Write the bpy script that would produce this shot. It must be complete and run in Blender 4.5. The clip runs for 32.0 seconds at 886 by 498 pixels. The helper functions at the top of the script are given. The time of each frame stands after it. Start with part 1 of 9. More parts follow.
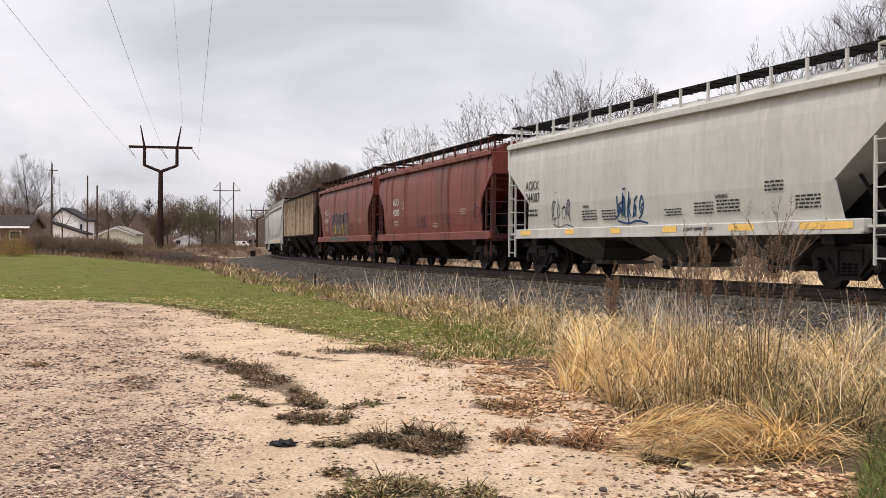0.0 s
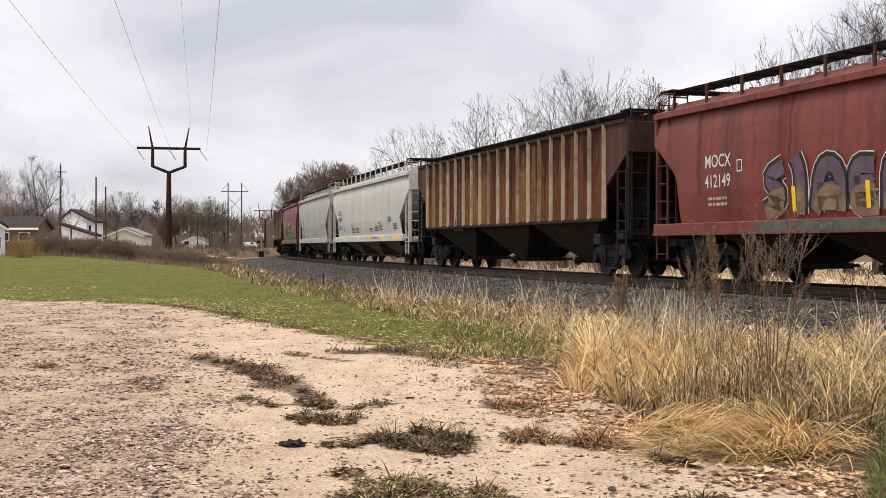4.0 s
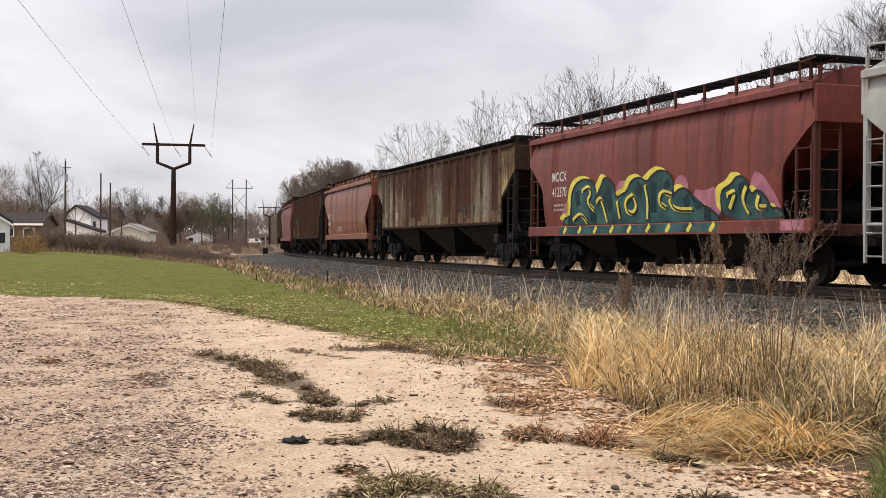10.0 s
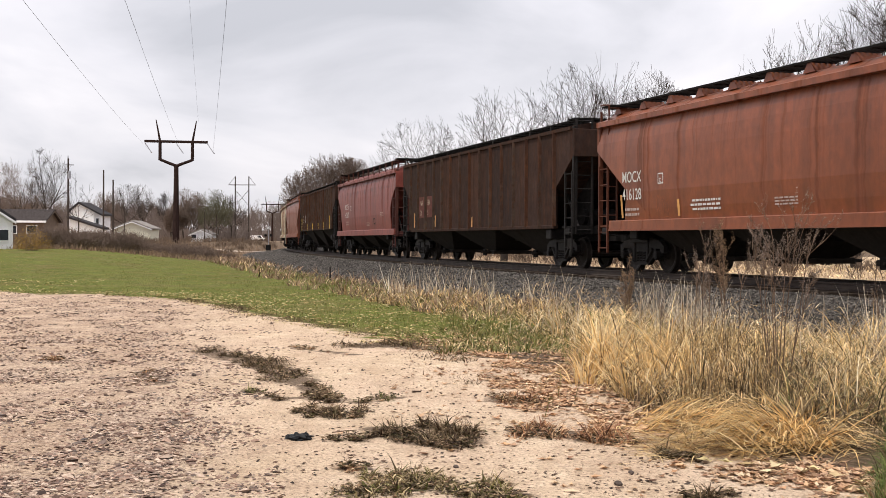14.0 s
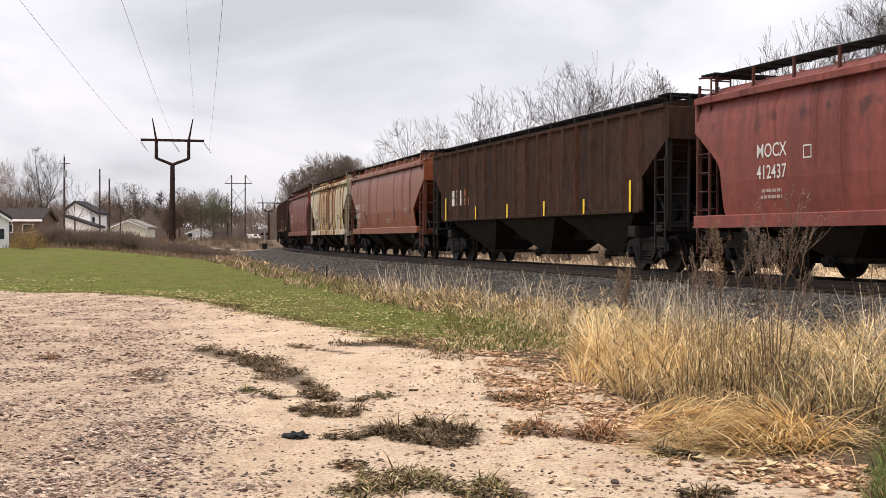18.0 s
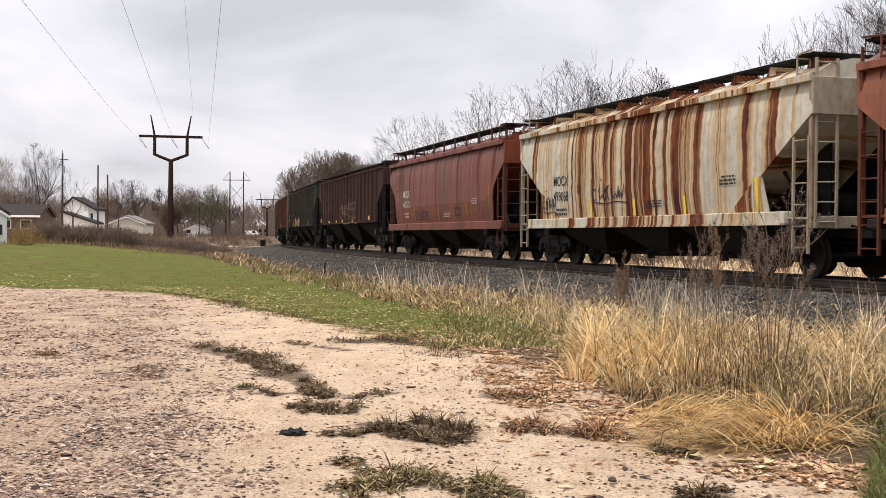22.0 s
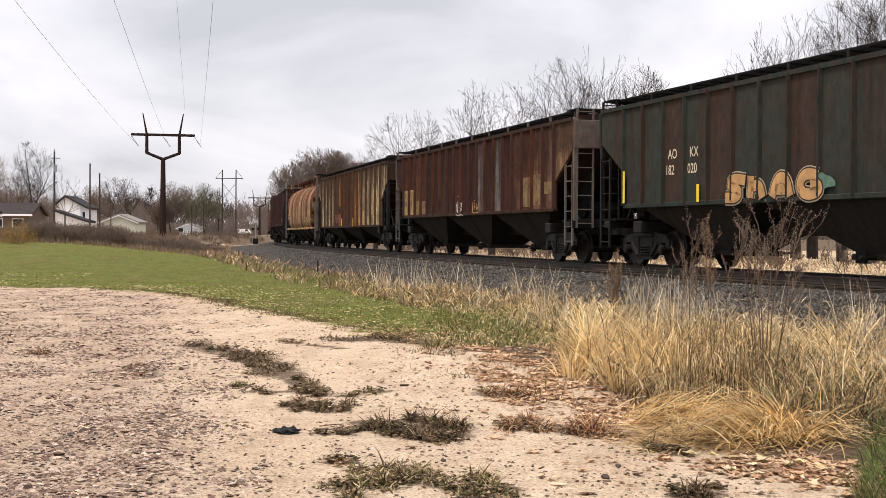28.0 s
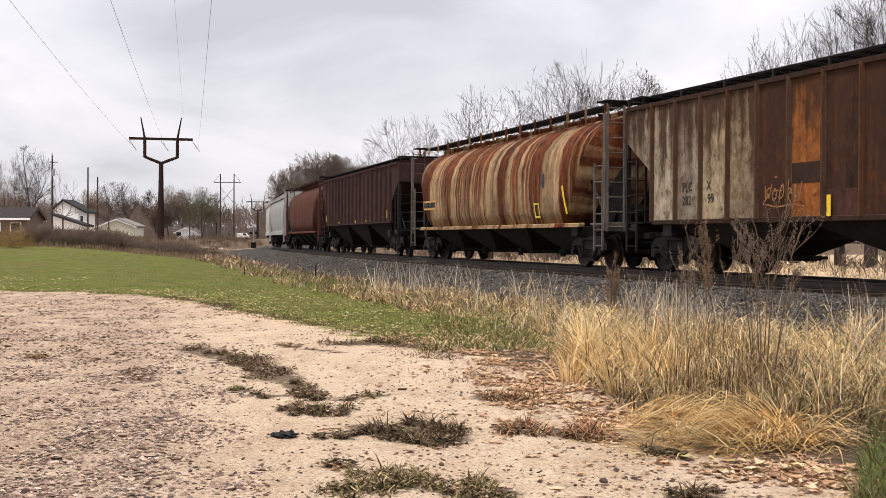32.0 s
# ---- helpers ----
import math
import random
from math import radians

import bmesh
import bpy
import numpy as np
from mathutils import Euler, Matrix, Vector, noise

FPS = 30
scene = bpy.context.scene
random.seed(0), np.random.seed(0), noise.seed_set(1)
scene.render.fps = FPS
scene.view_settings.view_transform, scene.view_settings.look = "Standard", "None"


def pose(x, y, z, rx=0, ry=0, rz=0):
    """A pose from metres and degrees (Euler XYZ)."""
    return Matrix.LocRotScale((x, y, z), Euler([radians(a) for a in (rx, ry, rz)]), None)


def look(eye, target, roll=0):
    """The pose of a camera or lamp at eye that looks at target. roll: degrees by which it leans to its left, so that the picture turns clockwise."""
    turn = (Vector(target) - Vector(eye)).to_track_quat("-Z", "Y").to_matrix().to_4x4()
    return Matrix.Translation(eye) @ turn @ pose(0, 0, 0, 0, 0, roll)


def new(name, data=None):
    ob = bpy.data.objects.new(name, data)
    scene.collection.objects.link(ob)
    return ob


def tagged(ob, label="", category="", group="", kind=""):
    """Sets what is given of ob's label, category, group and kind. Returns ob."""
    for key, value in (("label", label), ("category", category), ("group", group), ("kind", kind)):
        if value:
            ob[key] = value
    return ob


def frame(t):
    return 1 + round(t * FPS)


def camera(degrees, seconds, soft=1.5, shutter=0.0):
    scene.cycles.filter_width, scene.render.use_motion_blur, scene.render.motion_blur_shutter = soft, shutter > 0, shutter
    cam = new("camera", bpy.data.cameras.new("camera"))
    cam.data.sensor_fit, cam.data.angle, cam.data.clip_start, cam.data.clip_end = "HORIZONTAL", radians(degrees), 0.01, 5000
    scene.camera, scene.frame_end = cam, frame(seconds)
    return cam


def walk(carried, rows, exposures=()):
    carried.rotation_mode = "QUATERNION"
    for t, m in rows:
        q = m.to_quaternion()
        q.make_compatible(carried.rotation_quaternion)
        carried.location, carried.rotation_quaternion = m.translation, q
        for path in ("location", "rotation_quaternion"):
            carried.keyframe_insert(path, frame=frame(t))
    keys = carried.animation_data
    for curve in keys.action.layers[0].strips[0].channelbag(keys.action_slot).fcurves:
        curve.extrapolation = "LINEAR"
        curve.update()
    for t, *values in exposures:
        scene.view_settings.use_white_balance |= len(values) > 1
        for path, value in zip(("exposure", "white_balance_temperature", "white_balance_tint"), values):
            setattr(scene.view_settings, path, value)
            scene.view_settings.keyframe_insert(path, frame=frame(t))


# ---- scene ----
from functools import lru_cache

FOCAL = 2100.0                       # picture units for the lens below
EYE = 1.55
cam = camera(40.94, 32.0, soft=0.6)


def view(yaw, pitch, roll):
    """Camera turn in milliradians: yaw to the right, pitch up, lean in degrees."""
    y, p = yaw / 1000, pitch / 1000
    return look((0, 0, EYE), (100 * math.sin(y), 100 * math.cos(y), EYE + 100 * math.tan(p)), roll)


walk(cam, [
    (0.0, view(3.74, -0.91, 0.330)),
    (0.5, view(2.99, -1.28, 0.318)),
    (1.0, view(2.12, -1.67, 0.263)),
    (1.5, view(1.15, -1.81, 0.196)),
    (2.0, view(-0.02, -1.84, 0.136)),
    (2.5, view(-1.20, -1.73, 0.102)),
    (3.0, view(-2.12, -1.46, 0.081)),
    (3.5, view(-2.69, -1.29, 0.091)),
    (5.5, view(-3.65, -0.21, 0.166)),
    (6.0, view(-4.19, -0.22, 0.160)),
    (6.5, view(-5.10, -0.36, 0.162)),
    (7.0, view(-6.23, -0.97, 0.156)),
    (7.5, view(-7.05, -1.78, 0.153)),
    (8.0, view(-7.42, -2.66, 0.167)),
    (8.5, view(-7.25, -3.42, 0.204)),
    (9.0, view(-6.83, -3.61, 0.262)),
    (9.5, view(-6.56, -3.28, 0.338)),
    (10.0, view(-6.51, -2.99, 0.401)),
    (10.5, view(-6.75, -3.08, 0.416)),
    (11.0, view(-7.13, -3.59, 0.394)),
    (11.5, view(-7.32, -4.35, 0.387)),
    (12.0, view(-7.55, -4.90, 0.369)),
    (12.5, view(-7.78, -5.06, 0.346)),
    (13.0, view(-8.12, -5.23, 0.301)),
    (13.5, view(-8.45, -5.49, 0.269)),
    (14.0, view(-8.81, -6.12, 0.274)),
    (14.5, view(-9.08, -6.75, 0.281)),
    (16.5, view(-7.92, -7.80, 0.216)),
    (17.0, view(-7.51, -7.62, 0.195)),
    (17.5, view(-6.77, -7.44, 0.201)),
    (18.0, view(-5.87, -7.34, 0.233)),
    (18.5, view(-4.95, -7.56, 0.273)),
    (19.0, view(-4.05, -7.91, 0.317)),
    (19.5, view(-3.48, -8.27, 0.346)),
    (20.0, view(-3.19, -8.78, 0.343)),
    (20.5, view(-3.18, -9.06, 0.349)),
    (21.0, view(-3.51, -9.42, 0.336)),
    (21.5, view(-4.04, -9.63, 0.372)),
    (22.0, view(-4.35, -9.63, 0.427)),
    (22.5, view(-4.53, -9.87, 0.453)),
    (23.0, view(-4.82, -10.29, 0.463)),
    (23.5, view(-5.11, -10.79, 0.488)),
    (24.0, view(-5.20, -11.30, 0.517)),
    (24.5, view(-4.94, -11.84, 0.511)),
    (25.0, view(-4.16, -12.02, 0.485)),
    (25.5, view(-3.34, -12.00, 0.446)),
    (27.5, view(1.28, -11.47, 0.318)),
    (28.0, view(1.70, -11.33, 0.311)),
    (28.5, view(2.14, -11.19, 0.287)),
    (29.0, view(2.52, -11.03, 0.270)),
    (29.5, view(2.71, -10.74, 0.266)),
    (30.0, view(2.89, -10.35, 0.263)),
    (30.5, view(2.94, -9.56, 0.284)),
    (31.0, view(3.00, -8.90, 0.272)),
    (31.5, view(3.14, -8.36, 0.270)),
    (32.0, view(3.32, -8.01, 0.294)),
], [(0.0, -0.05), (2.0, 0.0), (6.0, 0.0), (7.5, -0.09), (9.0, -0.08), (11.0, 0.0), (14.0, 0.03), (20.0, 0.06), (24.0, 0.04), (28.0, 0.08), (32.0, 0.03)])

# ---- light ----
world = bpy.data.worlds.new("overcast_sky")
scene.world = world
world.use_nodes = True
wn, wl = world.node_tree.nodes, world.node_tree.links
wn.clear()
w_out = wn.new("ShaderNodeOutputWorld")
w_bg = wn.new("ShaderNodeBackground")
w_sky = wn.new("ShaderNodeTexSky")
w_sky.sky_type, w_sky.sun_disc = "NISHITA", False
w_sky.sun_elevation, w_sky.sun_rotation = radians(66), radians(227)
w_scale = wn.new("ShaderNodeVectorMath")
w_scale.operation = "SCALE"
w_scale.inputs["Scale"].default_value = 0.1
wl.new(w_sky.outputs[0], w_scale.inputs[0])
w_tc = wn.new("ShaderNodeTexCoord")
w_sep = wn.new("ShaderNodeSeparateXYZ")
wl.new(w_tc.outputs["Generated"], w_sep.inputs[0])
w_zz = wn.new("ShaderNodeMath")
w_zz.operation = "MAXIMUM"
w_zz.inputs[1].default_value = 0.0
wl.new(w_sep.outputs[2], w_zz.inputs[0])
w_z = wn.new("ShaderNodeMath")
w_z.inputs[1].default_value = 0.16
wl.new(w_zz.outputs[0], w_z.inputs[0])
w_div = wn.new("ShaderNodeVectorMath")
w_div.operation = "DIVIDE"
w_comb = wn.new("ShaderNodeCombineXYZ")
for i in range(3):
    wl.new(w_z.outputs[0], w_comb.inputs[i])
wl.new(w_tc.outputs["Generated"], w_div.inputs[0])
wl.new(w_comb.outputs[0], w_div.inputs[1])
w_map = wn.new("ShaderNodeMapping")
w_map.inputs["Scale"].default_value = (1.25, 0.8, 0.0)
w_map.inputs["Location"].default_value = (3.1, 1.7, 0.0)
wl.new(w_div.outputs[0], w_map.inputs[0])
w_noise = wn.new("ShaderNodeTexNoise")
w_noise.inputs["Scale"].default_value = 0.9
w_noise.inputs["Detail"].default_value = 7.0
w_noise.inputs["Roughness"].default_value = 0.5
w_noise.inputs["Distortion"].default_value = 0.4
wl.new(w_map.outputs[0], w_noise.inputs[0])
w_ramp = wn.new("ShaderNodeValToRGB")
w_ramp.color_ramp.elements[0].position, w_ramp.color_ramp.elements[0].color = 0.30, (0.525, 0.525, 0.565, 1)
w_ramp.color_ramp.elements[1].position, w_ramp.color_ramp.elements[1].color = 0.66, (0.90, 0.865, 0.895, 1)
w_mid = w_ramp.color_ramp.elements.new(0.47)
w_mid.color = (0.73, 0.715, 0.76, 1)
wl.new(w_noise.outputs[0], w_ramp.inputs[0])
w_mix = wn.new("ShaderNodeMix")
w_mix.data_type = "RGBA"
w_mix.inputs[0].default_value = 0.93
wl.new(w_scale.outputs[0], w_mix.inputs[6])
wl.new(w_ramp.outputs[0], w_mix.inputs[7])
w_up = wn.new("ShaderNodeMath")
w_up.operation = "MULTIPLY_ADD"
w_up.inputs[1].default_value, w_up.inputs[2].default_value = 1.0, 1.06
wl.new(w_zz.outputs[0], w_up.inputs[0])
w_lum = wn.new("ShaderNodeVectorMath")
w_lum.operation = "SCALE"
wl.new(w_mix.outputs[2], w_lum.inputs[0])
wl.new(w_up.outputs[0], w_lum.inputs["Scale"])
wl.new(w_lum.outputs[0], w_bg.inputs[0])
w_bg.inputs[1].default_value = 1.0
wl.new(w_bg.outputs[0], w_out.inputs[0])

sun_data = bpy.data.lights.new("sun", "SUN")
sun_data.energy, sun_data.angle, sun_data.color = 3.2, radians(10), (1.0, 0.95, 0.87)
sun = new("sun", sun_data)
sun.matrix_world = look((-34, -32, 104), (0, 0, 0))
scene.view_settings.exposure = 0.0


# ---- materials ----
class Nodes:
    """A small wrapper round a material's node tree."""

    def __init__(self, name, rough=0.8, metal=0.0):
        self.m = bpy.data.materials.new(name)
        self.m.use_nodes = True
        self.n, self.l = self.m.node_tree.nodes, self.m.node_tree.links
        self.b = self.n["Principled BSDF"]
        self.b.inputs["Roughness"].default_value = rough
        self.b.inputs["Metallic"].default_value = metal
        self.b.inputs["Specular IOR Level"].default_value = 0.06 if rough > 0.8 else 0.18

    def put(self, value, sock):
        if isinstance(value, bpy.types.NodeSocket):
            self.l.new(value, sock)
        elif isinstance(value, (tuple, list)) and len(value) == 3 and sock.type == "RGBA":
            sock.default_value = (*value, 1)
        else:
            sock.default_value = value

    def coords(self, kind="Object", scale=(1, 1, 1), shift=True):
        tc = self.n.new("ShaderNodeTexCoord")
        mp = self.n.new("ShaderNodeMapping")
        mp.inputs["Scale"].default_value = scale
        self.l.new(tc.outputs[kind], mp.inputs[0])
        if shift:
            oi = self.n.new("ShaderNodeObjectInfo")
            ml = self.n.new("ShaderNodeMath")
            ml.operation = "MULTIPLY"
            ml.inputs[1].default_value = 37.0
            self.l.new(oi.outputs["Random"], ml.inputs[0])
            self.l.new(ml.outputs[0], mp.inputs["Location"])
        return mp.outputs[0]

    def noise(self, vec, scale, detail=4.0, rough=0.55, distortion=0.0):
        t = self.n.new("ShaderNodeTexNoise")
        t.inputs["Scale"].default_value, t.inputs["Detail"].default_value = scale, detail
        t.inputs["Roughness"].default_value, t.inputs["Distortion"].default_value = rough, distortion
        if vec is not None:
            self.l.new(vec, t.inputs[0])
        return t.outputs[0]

    def line_noise(self, w, scale):
        t = self.n.new("ShaderNodeTexNoise")
        t.noise_dimensions = "1D"
        t.inputs["Scale"].default_value, t.inputs["Detail"].default_value = scale, 3.0
        self.l.new(w, t.inputs["W"])
        return t.outputs[0]

    def voronoi(self, vec, scale, out="Distance"):
        t = self.n.new("ShaderNodeTexVoronoi")
        t.inputs["Scale"].default_value = scale
        self.l.new(vec, t.inputs["Vector"])
        return t.outputs[out]

    def ramp(self, fac, stops, constant=False):
        r = self.n.new("ShaderNodeValToRGB")
        e = r.color_ramp.elements
        r.color_ramp.interpolation = "CONSTANT" if constant else "LINEAR"
        while len(e) < len(stops):
            e.new(0.5)
        for k, (pos, col) in zip(e, stops):
            k.position = pos
            k.color = (*col, 1) if isinstance(col, (tuple, list)) else (col, col, col, 1)
        self.l.new(fac, r.inputs[0])
        return r.outputs[0]

    def mix(self, fac, a, b, blend="MIX"):
        x = self.n.new("ShaderNodeMix")
        x.data_type, x.blend_type = "RGBA", blend
        self.put(fac, x.inputs[0]), self.put(a, x.inputs[6]), self.put(b, x.inputs[7])
        return x.outputs[2]

    def math(self, op, a, b=0.0):
        x = self.n.new("ShaderNodeMath")
        x.operation = op
        self.put(a, x.inputs[0]), self.put(b, x.inputs[1])
        return x.outputs[0]

    def value(self, kind):
        if kind == "paint":
            return self.n.new("ShaderNodeObjectInfo").outputs["Color"]
        if kind == "random":
            return self.n.new("ShaderNodeObjectInfo").outputs["Random"]
        if kind == "island":
            return self.n.new("ShaderNodeNewGeometry").outputs["Random Per Island"]
        a = self.n.new("ShaderNodeAttribute")
        a.attribute_name = kind
        return a.outputs["Fac"]

    def axis(self, kind, i):
        tc = self.n.new("ShaderNodeTexCoord")
        s = self.n.new("ShaderNodeSeparateXYZ")
        self.l.new(tc.outputs[kind], s.inputs[0])
        return s.outputs[i]

    def bump(self, height, strength=0.3, distance=0.02):
        b = self.n.new("ShaderNodeBump")
        b.inputs["Strength"].default_value, b.inputs["Distance"].default_value = strength, distance
        self.l.new(height, b.inputs["Height"])
        self.l.new(b.outputs[0], self.b.inputs["Normal"])

    def done(self, colour, rough=None):
        self.put(colour, self.b.inputs["Base Color"])
        if rough is not None:
            self.put(rough, self.b.inputs["Roughness"])
        return self.m


def plain(name, colour, rough=0.7, metal=0.0, vary=0.25, scale=6.0):
    """Paint or metal with faint blotches and grain."""
    k = Nodes(name, rough, metal)
    v = k.coords()
    a = k.noise(v, scale, 5)
    dark = tuple(c * (1 - vary) for c in colour)
    light = tuple(min(1, c * (1 + vary * 0.6)) for c in colour)
    k.bump(k.noise(v, scale * 8, 3), 0.08, 0.004)
    return k.done(k.ramp(a, [(0.3, dark), (0.7, light)]))


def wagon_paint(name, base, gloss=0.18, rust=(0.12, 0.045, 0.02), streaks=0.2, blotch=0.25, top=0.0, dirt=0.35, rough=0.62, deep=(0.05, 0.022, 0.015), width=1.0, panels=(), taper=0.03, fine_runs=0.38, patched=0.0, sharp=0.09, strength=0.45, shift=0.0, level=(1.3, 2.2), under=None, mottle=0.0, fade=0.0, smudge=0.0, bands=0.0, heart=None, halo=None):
    """Weathered wagon paint: runs of rust down the side, blotches, road dirt. panels: paint stops by panel."""
    k = Nodes(name, rough)
    k.b.inputs["Specular IOR Level"].default_value = gloss if rough < 0.7 else 0.08
    obj = k.coords()
    col = base
    if panels == "own":
        col = k.value("paint")
    elif panels:
        col = k.ramp(k.value("random"), [(i / len(panels), c) for i, c in enumerate(panels)], constant=True)
    z = k.axis("Object", 2)
    if patched and (panels or under):
        pick = k.math("FRACT", k.math("MULTIPLY", k.value("random"), 7.31))
        level = k.math("ADD", k.math("MULTIPLY", pick, level[1]), level[0])
        below = k.math("LESS_THAN", k.math("ADD", z, k.math("MULTIPLY", k.math("SUBTRACT", k.noise(obj, 3.0, 4), 0.5), 0.12)), level)
        second = under or k.ramp(k.math("FRACT", k.math("MULTIPLY", k.value("random"), 13.7)), [(i / len(panels), c) for i, c in enumerate(panels[1:] + panels[:1])], constant=True)
        col = k.mix(k.math("MULTIPLY", below, patched), col, second)
    big = k.noise(obj, 0.9, 4)
    col = k.mix(k.math("MULTIPLY", k.ramp(big, [(0.35, 0.0), (0.75, 1.0)]), 0.35), col, tuple(c * 0.72 for c in base) if not panels else (0.09, 0.05, 0.035))
    along = k.math("ADD", k.axis("Object", 0), k.math("MULTIPLY", k.math("SUBTRACT", k.noise(obj, 1.3, 3), 0.5), 0.30))
    along = k.math("ADD", along, k.math("MULTIPLY", k.value("random"), 91.0))
    r1, r2 = k.line_noise(along, 1.3 * width), k.line_noise(along, 6.0 * width)
    run = k.math("ADD", k.math("MULTIPLY", r1, 1 - fine_runs), k.math("MULTIPLY", r2, fine_runs))
    run = k.math("ADD", k.math("MULTIPLY", k.math("SUBTRACT", run, 0.5), 1.5), 0.5 + shift)
    run = k.math("ADD", run, k.math("MULTIPLY", k.math("SUBTRACT", k.math("MINIMUM", z, 3.6), 2.7), taper))
    if heart is not None:
        run = k.math("ADD", run, k.math("SUBTRACT", 0.10, k.math("MULTIPLY", k.math("ABSOLUTE", k.math("SUBTRACT", k.axis("Object", 0), heart)), 0.032)))
    lo = 0.585 - 0.20 * streaks
    if halo:
        wide = k.ramp(k.math("ADD", run, k.math("MULTIPLY", k.math("SUBTRACT", k.line_noise(along, 9.0), 0.5), 0.25)), [(lo - 0.13, 0.0), (lo - 0.01, 1.0)])
        col = k.mix(k.math("MULTIPLY", wide, 0.75), col, halo)
    runs = k.ramp(run, [(lo, 0.0), (lo + sharp, 1.0)])
    if top > 0:
        h = k.math("ADD", k.math("MULTIPLY", k.math("SUBTRACT", z, 2.6), 0.55 * top), k.math("MULTIPLY", k.math("SUBTRACT", run, 0.5), 6.0))
        runs = k.mix(1.0, runs, k.ramp(h, [(0.0, 0.0), (0.7, 1.0)]), "LIGHTEN")
    tone = k.mix(k.ramp(k.noise(k.coords(scale=(3, 3, 0.5)), 1.7, 5), [(0.35, 0.0), (0.65, 1.0)]), rust, deep)
    col = k.mix(k.math("MULTIPLY", runs, min(1.0, strength + streaks * 0.6)), col, tone)
    if mottle:
        m1 = k.ramp(k.noise(k.coords(scale=(2.4, 2.4, 1.5)), 1.0, 7, 0.72), [(0.40, 0.0), (0.62, 1.0)])
        col = k.mix(k.math("MULTIPLY", m1, mottle), col, deep)
        m2 = k.ramp(k.noise(k.coords(scale=(6.5, 6.5, 3.6)), 1.0, 6, 0.7), [(0.50, 0.0), (0.66, 1.0)])
        col = k.mix(k.math("MULTIPLY", m2, mottle * 0.8), col, rust)
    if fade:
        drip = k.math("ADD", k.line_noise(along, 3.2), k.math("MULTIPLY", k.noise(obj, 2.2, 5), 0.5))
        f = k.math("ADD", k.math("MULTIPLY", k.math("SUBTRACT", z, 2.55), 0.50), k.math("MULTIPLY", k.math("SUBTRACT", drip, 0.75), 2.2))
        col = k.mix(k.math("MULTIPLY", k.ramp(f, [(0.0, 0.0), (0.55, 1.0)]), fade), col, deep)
    if smudge:
        away = k.math("MULTIPLY", k.math("ABSOLUTE", k.math("SUBTRACT", z, 3.3)), 0.45)
        f = k.math("SUBTRACT", k.noise(k.coords(scale=(1.0, 1.0, 0.6)), 1.5, 6, 0.65), away)
        col = k.mix(k.math("MULTIPLY", k.ramp(f, [(0.48, 0.0), (0.58, 1.0)]), smudge), col, deep)
    if bands:
        wave = k.math("ADD", k.math("MULTIPLY", k.line_noise(along, 0.55), 0.6), k.math("MULTIPLY", k.line_noise(along, 2.3), 0.4))
        col = k.mix(1.0, col, k.ramp(wave, [(0.36, 1 - bands), (0.52, 1.0), (0.66, 1.08)]), "MULTIPLY")
        dark_run = k.ramp(k.math("ADD", k.line_noise(along, 4.2), k.math("MULTIPLY", k.math("SUBTRACT", z, 2.8), 0.06)), [(0.62, 0.0), (0.70, 1.0)])
        col = k.mix(k.math("MULTIPLY", dark_run, bands * 0.8), col, deep)
    spot = k.ramp(k.noise(obj, 5.5, 6, 0.65), [(0.62 - 0.1 * blotch, 0.0), (0.74, 1.0)])
    col = k.mix(k.math("MULTIPLY", spot, blotch), col, deep)
    fine = k.ramp(k.noise(k.coords(scale=(6, 6, 3.0)), 1.0, 6, 0.65), [(0.3, 1.0 - dirt), (0.7, 1.0)])
    col = k.mix(1.0, col, fine, "MULTIPLY")
    k.bump(k.math("ADD", k.noise(obj, 0.8, 2), k.math("MULTIPLY", k.noise(obj, 22, 3), 0.1)), 0.18, 0.03)
    return k.done(col, k.ramp(runs, [(0.0, rough), (1.0, 0.9)]))


# ---- helpers for things ----
def mesh_of(name, verts, faces, smooth=False):
    me = bpy.data.meshes.new(name)
    me.from_pydata(verts, [], faces)
    me.materials.append(None)
    if smooth:
        me.polygons.foreach_set("use_smooth", [True] * len(me.polygons))
    me.update()
    return me


def mesh_bm(name, bm, smooth=False):
    me = bpy.data.meshes.new(name)
    bmesh.ops.recalc_face_normals(bm, faces=bm.faces[:])
    bm.to_mesh(me)
    bm.free()
    me.materials.append(None)
    if smooth:
        me.polygons.foreach_set("use_smooth", [True] * len(me.polygons))
    return me


def part(name, me, material, parent, label="", at=None):
    """Links a mesh as one part under a thing or under a part."""
    ob = new(name, me)
    ob.parent = parent
    if at is not None:
        ob.matrix_basis = at
    ob.material_slots[0].link = "OBJECT"
    ob.material_slots[0].material = material
    if label:
        ob["label"] = label
    return ob


def thing(name, label, category, group="", kind="", at=None):
    e = new(name)
    e.empty_display_size = 0.3
    if at is not None:
        e.matrix_basis = at
    return tagged(e, label, category, group, kind)


def solid(name, me, material, label, category="", group="", kind="", at=None):
    ob = new(name, me)
    ob.material_slots[0].link = "OBJECT"
    ob.material_slots[0].material = material
    if at is not None:
        ob.matrix_basis = at
    return tagged(ob, label, category, group, kind)


